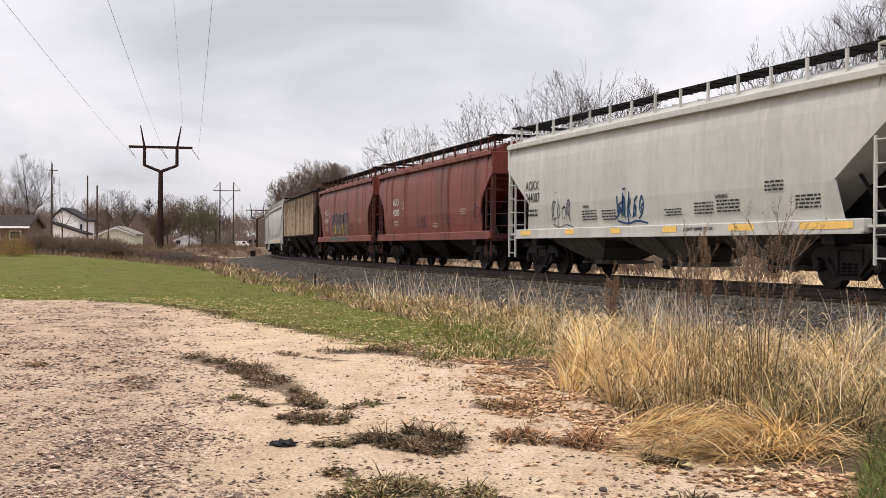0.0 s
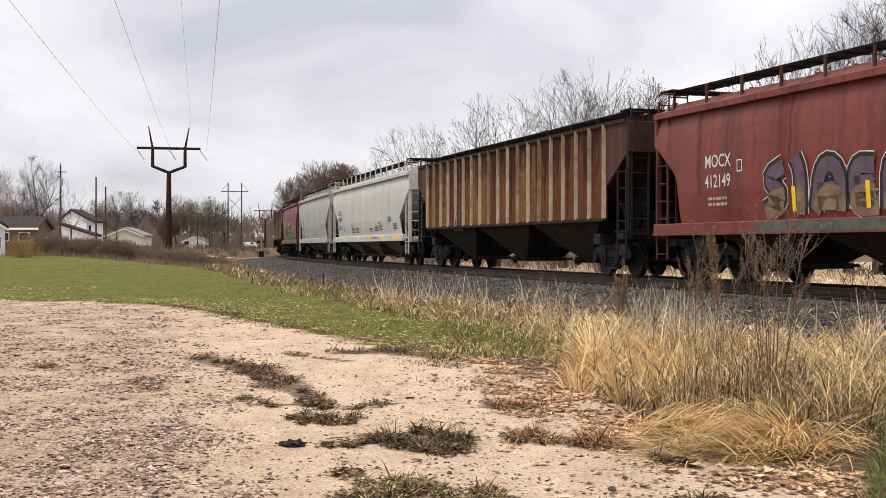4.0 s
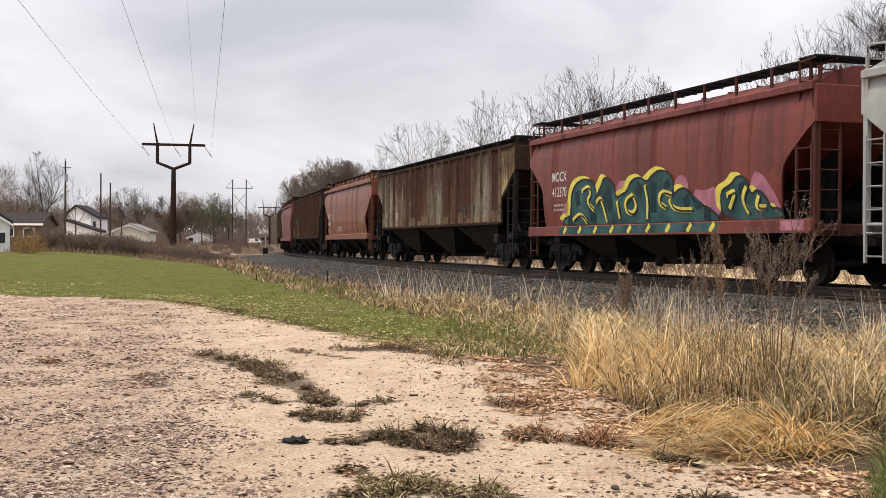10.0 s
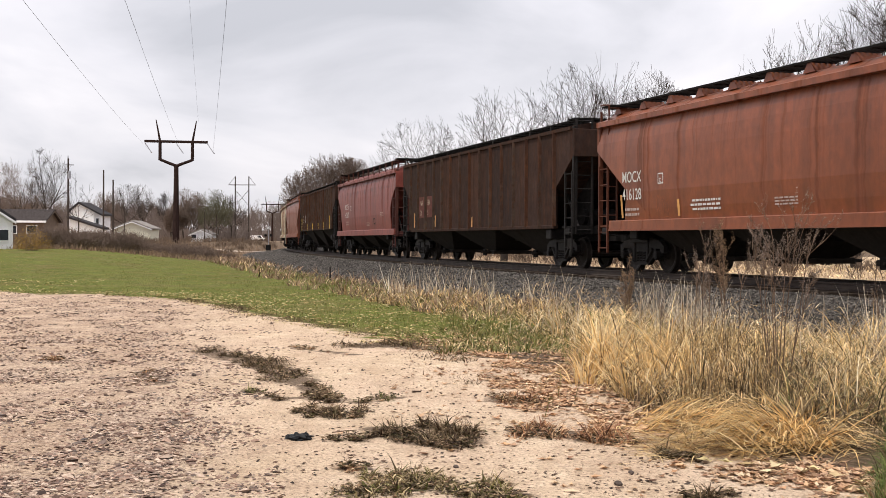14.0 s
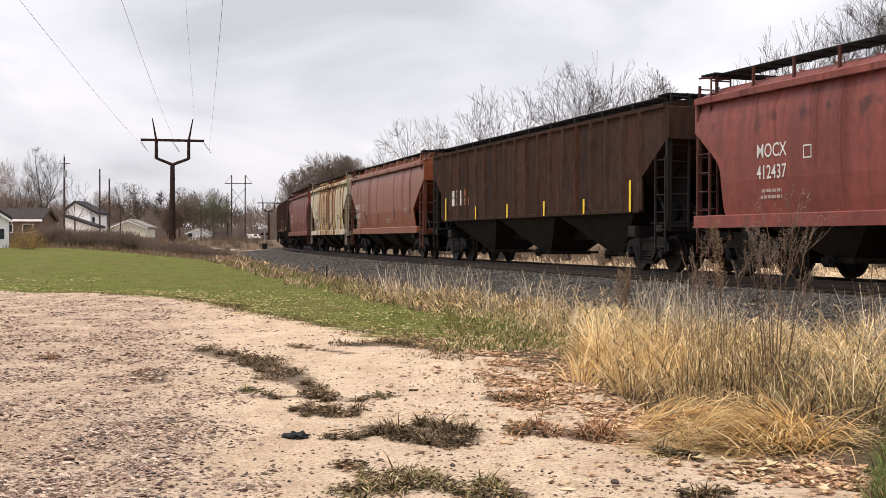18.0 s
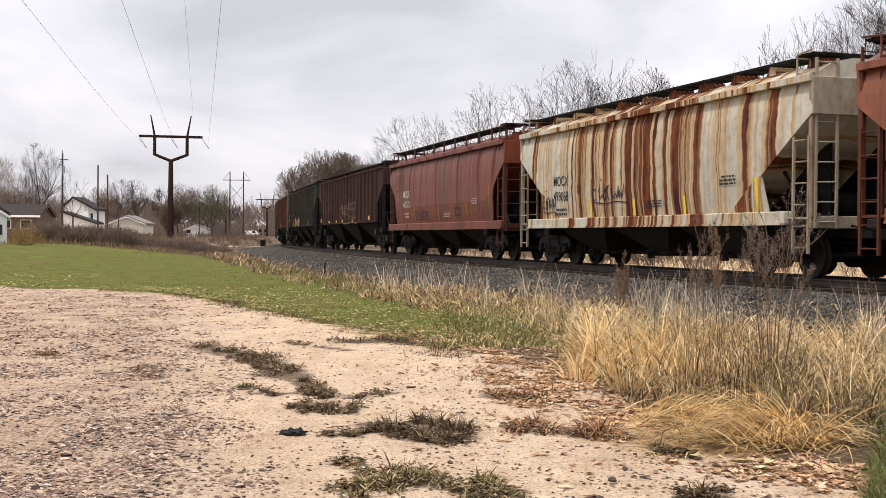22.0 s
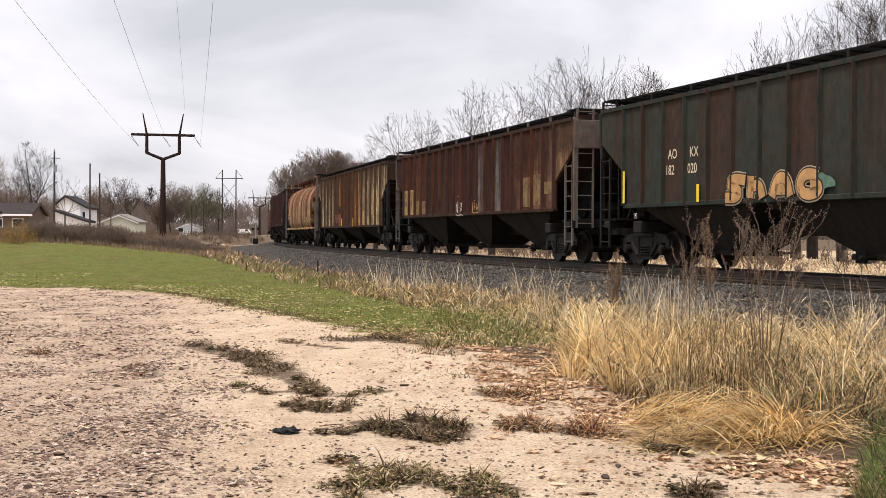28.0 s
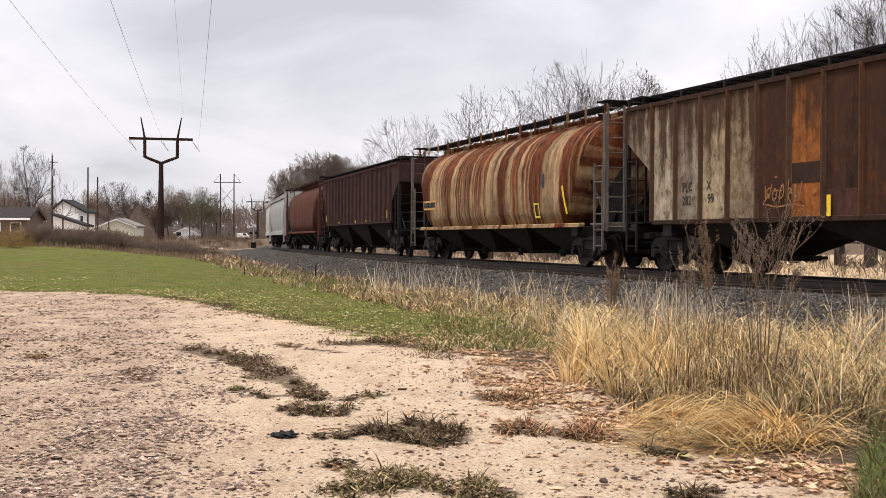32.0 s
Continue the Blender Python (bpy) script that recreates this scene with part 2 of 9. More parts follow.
def box(bm, x0, x1, y0, y1, z0, z1, bevel=0.0):
    r = bmesh.ops.create_cube(bm, size=1.0, matrix=Matrix.LocRotScale(((x0 + x1) / 2, (y0 + y1) / 2, (z0 + z1) / 2), None, (abs(x1 - x0), abs(y1 - y0), abs(z1 - z0))))
    if bevel:
        es = {e for v in r["verts"] for e in v.link_edges}
        bmesh.ops.bevel(bm, geom=list(es), offset=bevel, segments=1, affect="EDGES")


def rod(bm, a, b, r, n=6, r2=None):
    """A round bar from a to b."""
    a, b = Vector(a), Vector(b)
    d = b - a
    m = Matrix.Translation((a + b) / 2) @ d.to_track_quat("Z", "Y").to_matrix().to_4x4()
    bmesh.ops.create_cone(bm, cap_ends=True, segments=n, radius1=r, radius2=r if r2 is None else r2, depth=d.length, matrix=m)


def prism(name, outline, y0, y1):
    """Outline in x, z pushed from y0 to y1."""
    n = len(outline)
    vs = [(x, y0, z) for x, z in outline] + [(x, y1, z) for x, z in outline]
    fs = [tuple(range(n)), tuple(range(2 * n - 1, n - 1, -1))]
    fs += [(i, i + n, (i + 1) % n + n, (i + 1) % n) for i in range(n)]
    bm = bmesh.new()
    bv = [bm.verts.new(v) for v in vs]
    for f in fs:
        bm.faces.new([bv[i] for i in f])
    return mesh_bm(name, bm)


# ---- the track: one long curve ----
RAIL_Z = EYE - 0.765
TH, CURVE, DIST = 0.36648, 0.0016163 / 0.93, 17.126 * 0.93
RADIUS = 1 / CURVE
CENTRE = Vector(((DIST + RADIUS) * math.cos(TH), (DIST + RADIUS) * math.sin(TH)))


def on_track(s, off=0.0, z=0.0):
    """A point s metres along the line from the foot below the viewer; off is towards the viewer's side."""
    a = TH - CURVE * s
    return Vector((CENTRE.x - (RADIUS + off) * math.cos(a), CENTRE.y - (RADIUS + off) * math.sin(a), z))


def side_of_track(x, y):
    """Metres from the centre line, positive on the viewer's side."""
    return math.hypot(x - CENTRE.x, y - CENTRE.y) - RADIUS


SPEED, GAIN = 11.3593 * 0.93, 0.01095 * 0.93


# metres by which the train runs ahead of an even pace, second by second
JOG = [-0.42, -0.37, -0.12, 0.26, 0.42, 0.57, 0.78, 1.2, 1.09, 1.29, 2.03, 0.97, 1.5, 1.27, 1.65, 1.85, 2.09, 2.25, 2.05, 2.28, 2.11, 2.4, 2.57, 2.74, 3.33, 3.17, 3.31, 3.51, 3.66, 4.01, 3.44, 3.81, 3.48]


def train_pose(s_mid, half, t):
    u = t - 16
    s = s_mid - SPEED * u - 0.5 * GAIN * u * u - float(np.interp(t, range(33), JOG))
    a, b = on_track(s + half), on_track(s - half)
    d = b - a
    m = (a + b) / 2
    return pose(m.x, m.y, RAIL_Z, 0, 0, math.degrees(math.atan2(d.y, d.x)))


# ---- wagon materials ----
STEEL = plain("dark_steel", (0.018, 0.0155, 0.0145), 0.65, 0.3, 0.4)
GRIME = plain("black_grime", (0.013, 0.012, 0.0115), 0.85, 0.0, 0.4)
WHEELM = plain("wheel_steel", (0.024, 0.019, 0.016), 0.6, 0.3, 0.4)
WHITE = plain("white_lettering", (0.60, 0.585, 0.55), 0.7, 0, 0.2, 20)
CREAM = plain("cream_lettering", (0.62, 0.50, 0.36), 0.7, 0, 0.25, 20)
BLACK = plain("black_lettering", (0.03, 0.03, 0.032), 0.7, 0, 0.3, 20)
YELLOW = plain("yellow_reflector", (0.78, 0.52, 0.03), 0.5, 0, 0.15, 20)
AMBER = plain("amber_reflector", (0.80, 0.50, 0.14), 0.5, 0, 0.15, 20)
DEEPTEAL = plain("dark_teal_spray_paint", (0.012, 0.030, 0.040), 0.6, 0, 0.3, 3)
TEAL = plain("teal_spray_paint", (0.035, 0.095, 0.095), 0.6, 0, 0.7, 1.3)
LEMON = plain("yellow_spray_paint", (0.66, 0.56, 0.10), 0.6, 0, 0.25, 3)
PINK = plain("pink_spray_paint", (0.38, 0.15, 0.20), 0.6, 0, 0.3, 3)
INK = plain("blue_black_spray_paint", (0.020, 0.026, 0.050), 0.6, 0, 0.3, 3)
BONE = plain("pale_spray_paint", (0.60, 0.55, 0.48), 0.6, 0, 0.3, 3)
TAN = plain("orange_spray_paint", (0.58, 0.30, 0.10), 0.6, 0, 0.35, 3)

MAUVE = plain("grey_purple_spray_paint", (0.12, 0.085, 0.11), 0.7, 0, 0.3, 3)
SMOKE = plain("tan_grey_spray_paint", (0.20, 0.13, 0.085), 0.7, 0, 0.35, 3)
OLIVEGREY = plain("green_grey_spray_paint", (0.085, 0.095, 0.075), 0.7, 0, 0.4, 3)
FAINT = plain("faded_lettering", (0.42, 0.33, 0.29), 0.8, 0, 0.3, 20)
W = 1.49          # half width of a wagon
BASE = {
    "white": ((0.50, 0.49, 0.455), dict(bands=0.1, gloss=0.5, rough=0.42, streaks=0.0, blotch=0.06, dirt=0.16, sharp=0.4, strength=0.2, rust=(0.25, 0.22, 0.18), deep=(0.22, 0.19, 0.15))),
    "grey": ((0.36, 0.355, 0.335), dict(bands=0.12, gloss=0.5, rough=0.42, streaks=0.0, blotch=0.08, dirt=0.18, sharp=0.4, strength=0.25, rust=(0.20, 0.16, 0.12), deep=(0.15, 0.12, 0.10))),
    "red": ((0.200, 0.042, 0.030), dict(bands=0.34, gloss=0.30, rough=0.45, mottle=0.10, streaks=0.10, blotch=0.35, dirt=0.32, taper=0.05, sharp=0.3, rust=(0.115, 0.033, 0.026), deep=(0.055, 0.022, 0.02))),
    "pink_red": ((0.235, 0.058, 0.043), dict(bands=0.24, gloss=0.32, rough=0.45, smudge=0.75, mottle=0.15, streaks=0.10, blotch=0.5, dirt=0.32, taper=0.09, sharp=0.3, rust=(0.115, 0.036, 0.029), deep=(0.045, 0.020, 0.018))),
    "rust_red": ((0.190, 0.040, 0.018), dict(bands=0.38, gloss=0.30, rough=0.45, mottle=0.14, streaks=0.22, blotch=0.45, dirt=0.36, taper=0.06, sharp=0.3, rust=(0.11, 0.034, 0.020), deep=(0.05, 0.020, 0.016))),
    "orange": ((0.240, 0.062, 0.020), dict(bands=0.28, gloss=0.45, rough=0.40, mottle=0.12, streaks=0.14, blotch=0.3, dirt=0.35, taper=0.03, sharp=0.3, rust=(0.14, 0.040, 0.019), deep=(0.07, 0.026, 0.015))),
    "cream_rust": ((0.56, 0.53, 0.44), dict(heart=0.5, halo=(0.50, 0.31, 0.12), mottle=0.10, rough=0.8, streaks=0.58, blotch=0.35, dirt=0.3, rust=(0.21, 0.066, 0.026), deep=(0.062, 0.020, 0.018), width=1.0, fine_runs=0.40, taper=0.015, sharp=0.10, strength=0.75, shift=-0.03)),
    "tank_rust": ((0.50, 0.34, 0.19), dict(mottle=0.40, rough=0.9, streaks=0.55, blotch=0.6, dirt=0.4, rust=(0.24, 0.072, 0.024), deep=(0.060, 0.020, 0.014), width=0.62, fine_runs=0.40, taper=0.06, sharp=0.16, strength=0.75, shift=0.075, bands=0.35)),
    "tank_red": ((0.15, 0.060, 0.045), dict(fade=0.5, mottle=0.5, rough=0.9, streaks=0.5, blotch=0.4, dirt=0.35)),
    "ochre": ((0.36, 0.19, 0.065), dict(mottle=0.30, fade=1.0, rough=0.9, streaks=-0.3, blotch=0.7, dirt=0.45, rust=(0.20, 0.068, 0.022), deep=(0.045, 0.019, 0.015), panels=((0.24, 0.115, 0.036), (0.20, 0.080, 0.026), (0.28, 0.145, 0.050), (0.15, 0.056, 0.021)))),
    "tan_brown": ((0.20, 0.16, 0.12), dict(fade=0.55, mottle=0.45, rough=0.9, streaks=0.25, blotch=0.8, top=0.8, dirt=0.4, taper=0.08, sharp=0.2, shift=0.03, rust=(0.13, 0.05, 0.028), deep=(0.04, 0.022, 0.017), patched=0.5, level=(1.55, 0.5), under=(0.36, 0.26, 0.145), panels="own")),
    "dark_brown": ((0.052, 0.031, 0.024), dict(mottle=0.5, rough=0.9, streaks=0.4, blotch=0.4, dirt=0.4, rust=(0.085, 0.036, 0.02), deep=(0.028, 0.018, 0.015), panels=((0.058, 0.034, 0.027), (0.040, 0.026, 0.022), (0.074, 0.036, 0.024), (0.036, 0.024, 0.021)))),
    "maroon": ((0.062, 0.032, 0.032), dict(mottle=0.45, rough=0.9, streaks=0.35, blotch=0.35, dirt=0.35, rust=(0.075, 0.034, 0.026), deep=(0.028, 0.018, 0.018), panels=((0.066, 0.034, 0.034), (0.055, 0.030, 0.031), (0.074, 0.038, 0.034)))),
    "green": ((0.036, 0.046, 0.038), dict(mottle=0.4, rough=0.9, streaks=0.3, blotch=0.3, dirt=0.35, rust=(0.075, 0.036, 0.024), deep=(0.025, 0.022, 0.018), panels=((0.038, 0.050, 0.041), (0.055, 0.038, 0.030), (0.036, 0.047, 0.040), (0.034, 0.042, 0.036)))),
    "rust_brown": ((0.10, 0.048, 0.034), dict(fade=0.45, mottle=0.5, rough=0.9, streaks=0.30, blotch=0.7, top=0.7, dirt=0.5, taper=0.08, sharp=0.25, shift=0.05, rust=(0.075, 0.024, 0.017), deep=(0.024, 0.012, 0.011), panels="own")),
    "cream": ((0.36, 0.31, 0.225), dict(streaks=0.2, blotch=0.4, dirt=0.35, rust=(0.20, 0.075, 0.03), deep=(0.10, 0.04, 0.025), width=1.3, mottle=0.2)),
    "sand": ((0.44, 0.29, 0.13), dict(rough=0.9, streaks=0.25, blotch=0.7, dirt=0.35, mottle=0.3, rust=(0.20, 0.075, 0.03), deep=(0.06, 0.03, 0.02))),
    "worn_sand": ((0.30, 0.20, 0.10), dict(rough=0.9, streaks=0.4, blotch=0.9, dirt=0.4, mottle=0.6, rust=(0.16, 0.06, 0.03), deep=(0.06, 0.03, 0.02))),
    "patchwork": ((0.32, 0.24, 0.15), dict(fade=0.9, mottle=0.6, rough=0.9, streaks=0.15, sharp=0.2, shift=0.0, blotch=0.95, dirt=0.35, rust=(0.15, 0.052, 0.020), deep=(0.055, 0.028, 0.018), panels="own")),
}
PAINT, SIDE = {}, {}
for key, (c, kw) in BASE.items():
    flat = {k: v for k, v in kw.items() if k != "panels"}
    PAINT[key] = wagon_paint(key + "_paint", c, **flat)
    SIDE[key] = wagon_paint(key + "_panel_paint", c, **kw) if "panels" in kw else PAINT[key]
RIB_PAINT = {
    "dark_brown": wagon_paint("worn_dark_rib_paint", (0.085, 0.060, 0.046), streaks=0.4, blotch=0.9, rough=0.85, mottle=0.6),
    "rust_brown": wagon_paint("brown_rib_paint", (0.075, 0.036, 0.028), streaks=0.4, blotch=0.6, rough=0.9),
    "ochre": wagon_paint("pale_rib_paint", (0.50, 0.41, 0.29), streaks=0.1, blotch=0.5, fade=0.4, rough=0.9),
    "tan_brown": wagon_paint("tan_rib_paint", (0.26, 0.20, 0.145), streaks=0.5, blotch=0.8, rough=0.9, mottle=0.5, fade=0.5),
    "patchwork": wagon_paint("brown_post_paint", (0.10, 0.058, 0.038), streaks=0.35, blotch=0.8, width=3.0, rough=0.9),
}
HOPPER = wagon_paint("dark_hopper_paint", (0.034, 0.029, 0.025), rough=0.9, streaks=0.3, blotch=0.4, dirt=0.4, rust=(0.03, 0.022, 0.018), deep=(0.02, 0.016, 0.014))
PALE_HOPPER = wagon_paint("grey_hopper_paint", (0.15, 0.14, 0.125), rough=0.9, streaks=0.4, blotch=0.4, dirt=0.4, rust=(0.05, 0.042, 0.036), deep=(0.03, 0.026, 0.022))


# ---- wagon meshes, shared by wagons of one kind ----
@lru_cache(None)
def body_mesh(kind, length, z0):
    """The shell. Rows of height, half length and half width; the ends slope in below."""
    h = length / 2
    cut = lambda z: max(0.0, (3.22 - z) * 1.53)
    if kind in ("smooth", "red"):
        prof = [(z0, W - 0.10), (1.62, W - 0.045), (2.05, W - 0.01), (2.62, W), (3.02, W), (3.22, W - 0.008), (3.40, W - 0.02), (3.62, W - 0.05), (3.86, W - 0.12)]
        rows = [(z, h - cut(z), y) for z, y in prof]
    elif kind == "tank":
        prof = [(z0 + 0.05, 2.6, W - 0.16), (1.6, 2.3, W - 0.03), (2.05, 2.0, W), (2.5, 1.75, W), (2.95, 1.5, W - 0.03), (3.35, 1.25, W - 0.14), (3.7, 1.05, W - 0.36), (3.95, 0.9, W - 0.68), (4.1, 0.85, W - 1.0)]
        rows = [(z, h - e, y) for z, e, y in prof]
    else:
        rows = [(z, h - 0.06 - cut(z), W - 0.12) for z in (z0, 2.2, 2.9, 3.22, 4.0)]
    nx = 14
    vs, fs = [], []
    for z, e, y in rows:
        for sgn in (-1, 1):
            for i in range(nx + 1):
                vs.append((-e + 2 * e * i / nx, sgn * y, z))
    per = 2 * (nx + 1)
    for r in range(len(rows) - 1):
        a, b = r * per, (r + 1) * per
        for i in range(nx):
            fs.append((a + i, a + i + 1, b + i + 1, b + i))
            k = nx + 1 + i
            fs.append((a + k + 1, a + k, b + k, b + k + 1))
        fs.append((a + nx, a + per - 1, b + per - 1, b + nx))
        fs.append((a + nx + 1, a, b, b + nx + 1))
    fs.append(tuple([i for i in range(nx, -1, -1)] + [nx + 1 + i for i in range(nx + 1)]))
    t = (len(rows) - 1) * per
    fs.append(tuple([t + i for i in range(nx + 1)] + [t + nx + 1 + i for i in range(nx, -1, -1)]))
    return mesh_of("shell", vs, fs)


@lru_cache(None)
def roof_mesh(kind, length, eave):
    h = length / 2
    if kind == "ribbed":
        prof = [(-W - 0.02, eave - 0.08), (-W - 0.02, eave + 0.02), (-W + 0.15, eave + 0.06), (-0.6, eave + 0.18), (0.6, eave + 0.18), (W - 0.15, eave + 0.06), (W + 0.02, eave + 0.02), (W + 0.02, eave - 0.08)]
        e = h - 0.1
    elif kind == "tank":
        prof = [(-0.62, 4.02), (-0.5, 4.13), (0, 4.18), (0.5, 4.13), (0.62, 4.02)]
        e = h - 0.8
    else:
        prof = [(-W + 0.06, eave - 0.16), (-W - 0.035, eave - 0.15), (-W - 0.035, eave - 0.02), (-W + 0.20, eave + 0.05), (-1.0, eave + 0.22), (-0.55, eave + 0.33), (0.55, eave + 0.33), (1.0, eave + 0.22), (W - 0.20, eave + 0.05), (W + 0.035, eave - 0.02), (W + 0.035, eave - 0.15), (W - 0.06, eave - 0.16)]
        e = h + 0.02
    n = len(prof)
    vs = [(x, y, z) for x in (-e, e) for y, z in prof]
    fs = [(i, i + 1, n + i + 1, n + i) for i in range(n - 1)] + [(0, n, 2 * n - 1, n - 1), tuple(range(n)), tuple(range(2 * n - 1, n - 1, -1))]
    bm = bmesh.new()
    bv = [bm.verts.new(v) for v in vs]
    for f in fs:
        bm.faces.new([bv[i] for i in f])
    return mesh_bm("roof", bm)


@lru_cache(None)
def end_wall_mesh(length, eave):
    """The upright upper sheet at each end with a stiffening lip."""
    bm = bmesh.new()
    box(bm, length / 2 - 0.07, length / 2 + 0.03, -W + 0.02, W - 0.02, 3.2, eave - 0.06, 0.015)
    return mesh_bm("end_sheet", bm)


@lru_cache(None)
def walk_mesh(length, z, half=0.62):
    """Open steel roof walk: two long gratings with rungs, and cross walks at the ends."""
    bm = bmesh.new()
    h = length / 2 + 0.08
    for s in (-1, 1):
        for k in range(5):
            y = s * (half + 0.02 + k * 0.13)
            box(bm, -h, h, y - 0.03, y + 0.03, z, z + 0.045)
        x = -h
        while x < h:
            box(bm, x, x + 0.03, s * half - 0.02 if s > 0 else -half - 0.56, s * half + 0.56 if s > 0 else -half + 0.02, z - 0.02, z + 0.02)
            x += 0.6
    for s in (-1, 1):
        for k in range(4):
            x = s * (h - 0.08 - 0.16 * k)
            box(bm, x - 0.045, x + 0.045, -W + 0.1, W - 0.1, z + 0.003, z + 0.048)
    return mesh_bm("walk", bm)


@lru_cache(None)
def hatch_mesh(length, z):
    bm = bmesh.new()
    box(bm, -length / 2 + 0.9, length / 2 - 0.9, -0.36, 0.36, z, z + 0.16, 0.03)
    n = int((length - 2) / 1.2)
    for i in range(n):
        x = -length / 2 + 1.2 + i * 1.2
        box(bm, x, x + 0.06, -0.42, 0.42, z - 0.02, z + 0.20)
    return mesh_bm("hatch", bm)


@lru_cache(None)
def post_mesh(z0, z1, wide):
    bm = bmesh.new()
    if wide:
        m = prism("saddle", [(-0.20, z0 + 0.02), (0.20, z0 + 0.02), (0.06, z1), (-0.06, z1)], -1.12, -0.55)
        bm.from_mesh(m)
        bpy.data.meshes.remove(m)
    else:
        box(bm, -0.03, 0.03, -W + 0.24, -W + 0.29, z0, z1 + 0.02)
    return mesh_bm("support", bm)


@lru_cache(None)
def sill_mesh(length, z0, z1, out):
    bm = bmesh.new()
    box(bm, -length / 2, length / 2, -W - out, -W + 0.16, z0, z1, 0.02)
    box(bm, -length / 2 + 0.02, length / 2 - 0.02, -W - out - 0.03, -W + 0.1, z0 - 0.015, z0 + 0.03)
    return mesh_bm("side_sill", bm)


@lru_cache(None)
def centre_sill_mesh(length):
    bm = bmesh.new()
    box(bm, -length / 2 - 0.25, length / 2 + 0.25, -0.28, 0.28, 0.80, 1.12, 0.02)
    for s in (-1, 1):
        x = s * (length / 2 - 0.45)
        box(bm, x - 0.16, x + 0.16, -W + 0.02, W - 0.02, 0.98, 1.16, 0.02)
        x = s * (length / 2 - 2.0)
        box(bm, x - 0.2, x + 0.2, -W + 0.06, W - 0.06, 0.86, 1.15, 0.02)
        rod(bm, (s * (length / 2 - 0.6), -1.0, 1.1), (s * (length / 2 - 1.9), -1.0, 2.5), 0.04)
        rod(bm, (s * (length / 2 - 0.6), 1.0, 1.1), (s * (length / 2 - 1.9), 1.0, 2.5), 0.04)
    return mesh_bm("centre_sill", bm)


@lru_cache(None)
def end_floor_mesh():
    bm = bmesh.new()
    box(bm, -0.42, 0.42, -W + 0.04, W - 0.04, 1.17, 1.22, 0.01)
    box(bm, 0.36, 0.44, -W + 0.02, W - 0.02, 1.00, 1.24, 0.01)
    return mesh_bm("end_platform", bm)


@lru_cache(None)
def wing_mesh(kind, sy, turned):
    """The lower side sheet that reaches past the sloped end, following the skin. Origin at the wagon's end, x inwards."""
    if kind == "smooth":
        edge = ([1.24, 1.5, 2.08], [1.50, 1.57, 1.72])
    else:
        edge = ([1.24, 1.42, 2.25, 2.45, 2.62, 2.85, 3.1], [1.25, 1.14, 1.08, 1.0, 0.84, 0.52, 0.2])
    top = edge[0][-1]
    vs, fs = [], []
    n = 14
    for i in range(n + 1):
        z = 1.24 + (top - 1.24) * i / n
        x0, x1 = float(np.interp(z, *edge)), (3.22 - z) * 1.53 + 0.12
        y = skin(kind, z) + 0.004
        for x, q in ((x0, y - 0.04), (x0, y), (max(x0, x1), y)):
            vs.append((-x if turned else x, sy * q, z))
    for i in range(n):
        for k in (0, 1):
            a = 3 * i + k
            fs.append((a, a + 1, a + 4, a + 3))
    bm = bmesh.new()
    q = [bm.verts.new(v) for v in vs]
    for f in fs:
        bm.faces.new([q[t] for t in f])
    return mesh_bm("side_wing", bm)


@lru_cache(None)
def web_mesh():
    """Upright web under the sloped end floor."""
    return prism("end_web", [(0.55, 1.2), (2.95, 1.2), (0.75, 2.66), (0.55, 2.72)], -0.02, 0.02)


@lru_cache(None)
def end_panel_mesh(top):
    return prism("end_panel", [(0, 3.25), (1.4, 2.33), (1.4, top), (0, top)], -0.03, 0.05)


@lru_cache(None)
def hopper_mesh(span, z0):
    """One discharge bay: a steep funnel with its gate."""
    bm = bmesh.new()
    t = span / 2 - 0.03
    top = [(-t, -W + 0.12, z0), (t, -W + 0.12, z0), (t, W - 0.12, z0), (-t, W - 0.12, z0)]
    b = 0.42
    low = [(-b, -0.62, 0.46), (b, -0.62, 0.46), (b, 0.62, 0.46), (-b, 0.62, 0.46)]
    v = [bm.verts.new(c) for c in top + low]
    bm.faces.new(v[:4]), bm.faces.new(v[4:])
    for i in range(4):
        j = (i + 1) % 4
        bm.faces.new((v[i], v[j], v[4 + j], v[4 + i]))
    box(bm, -0.52, 0.52, -0.72, 0.72, 0.34, 0.46, 0.02)
    rod(bm, (0.2, -1.1, 0.40), (0.2, 1.1, 0.40), 0.035)
    return mesh_bm("hopper", bm)


@lru_cache(None)
def gate_wheel_mesh():
    bm = bmesh.new()
    box(bm, -0.16, 0.16, -0.92, -0.86, 0.28, 0.52, 0.02)
    rod(bm, (0, -0.95, 0.40), (0, -0.72, 0.40), 0.06, 8)
    return mesh_bm("gate_lock", bm)


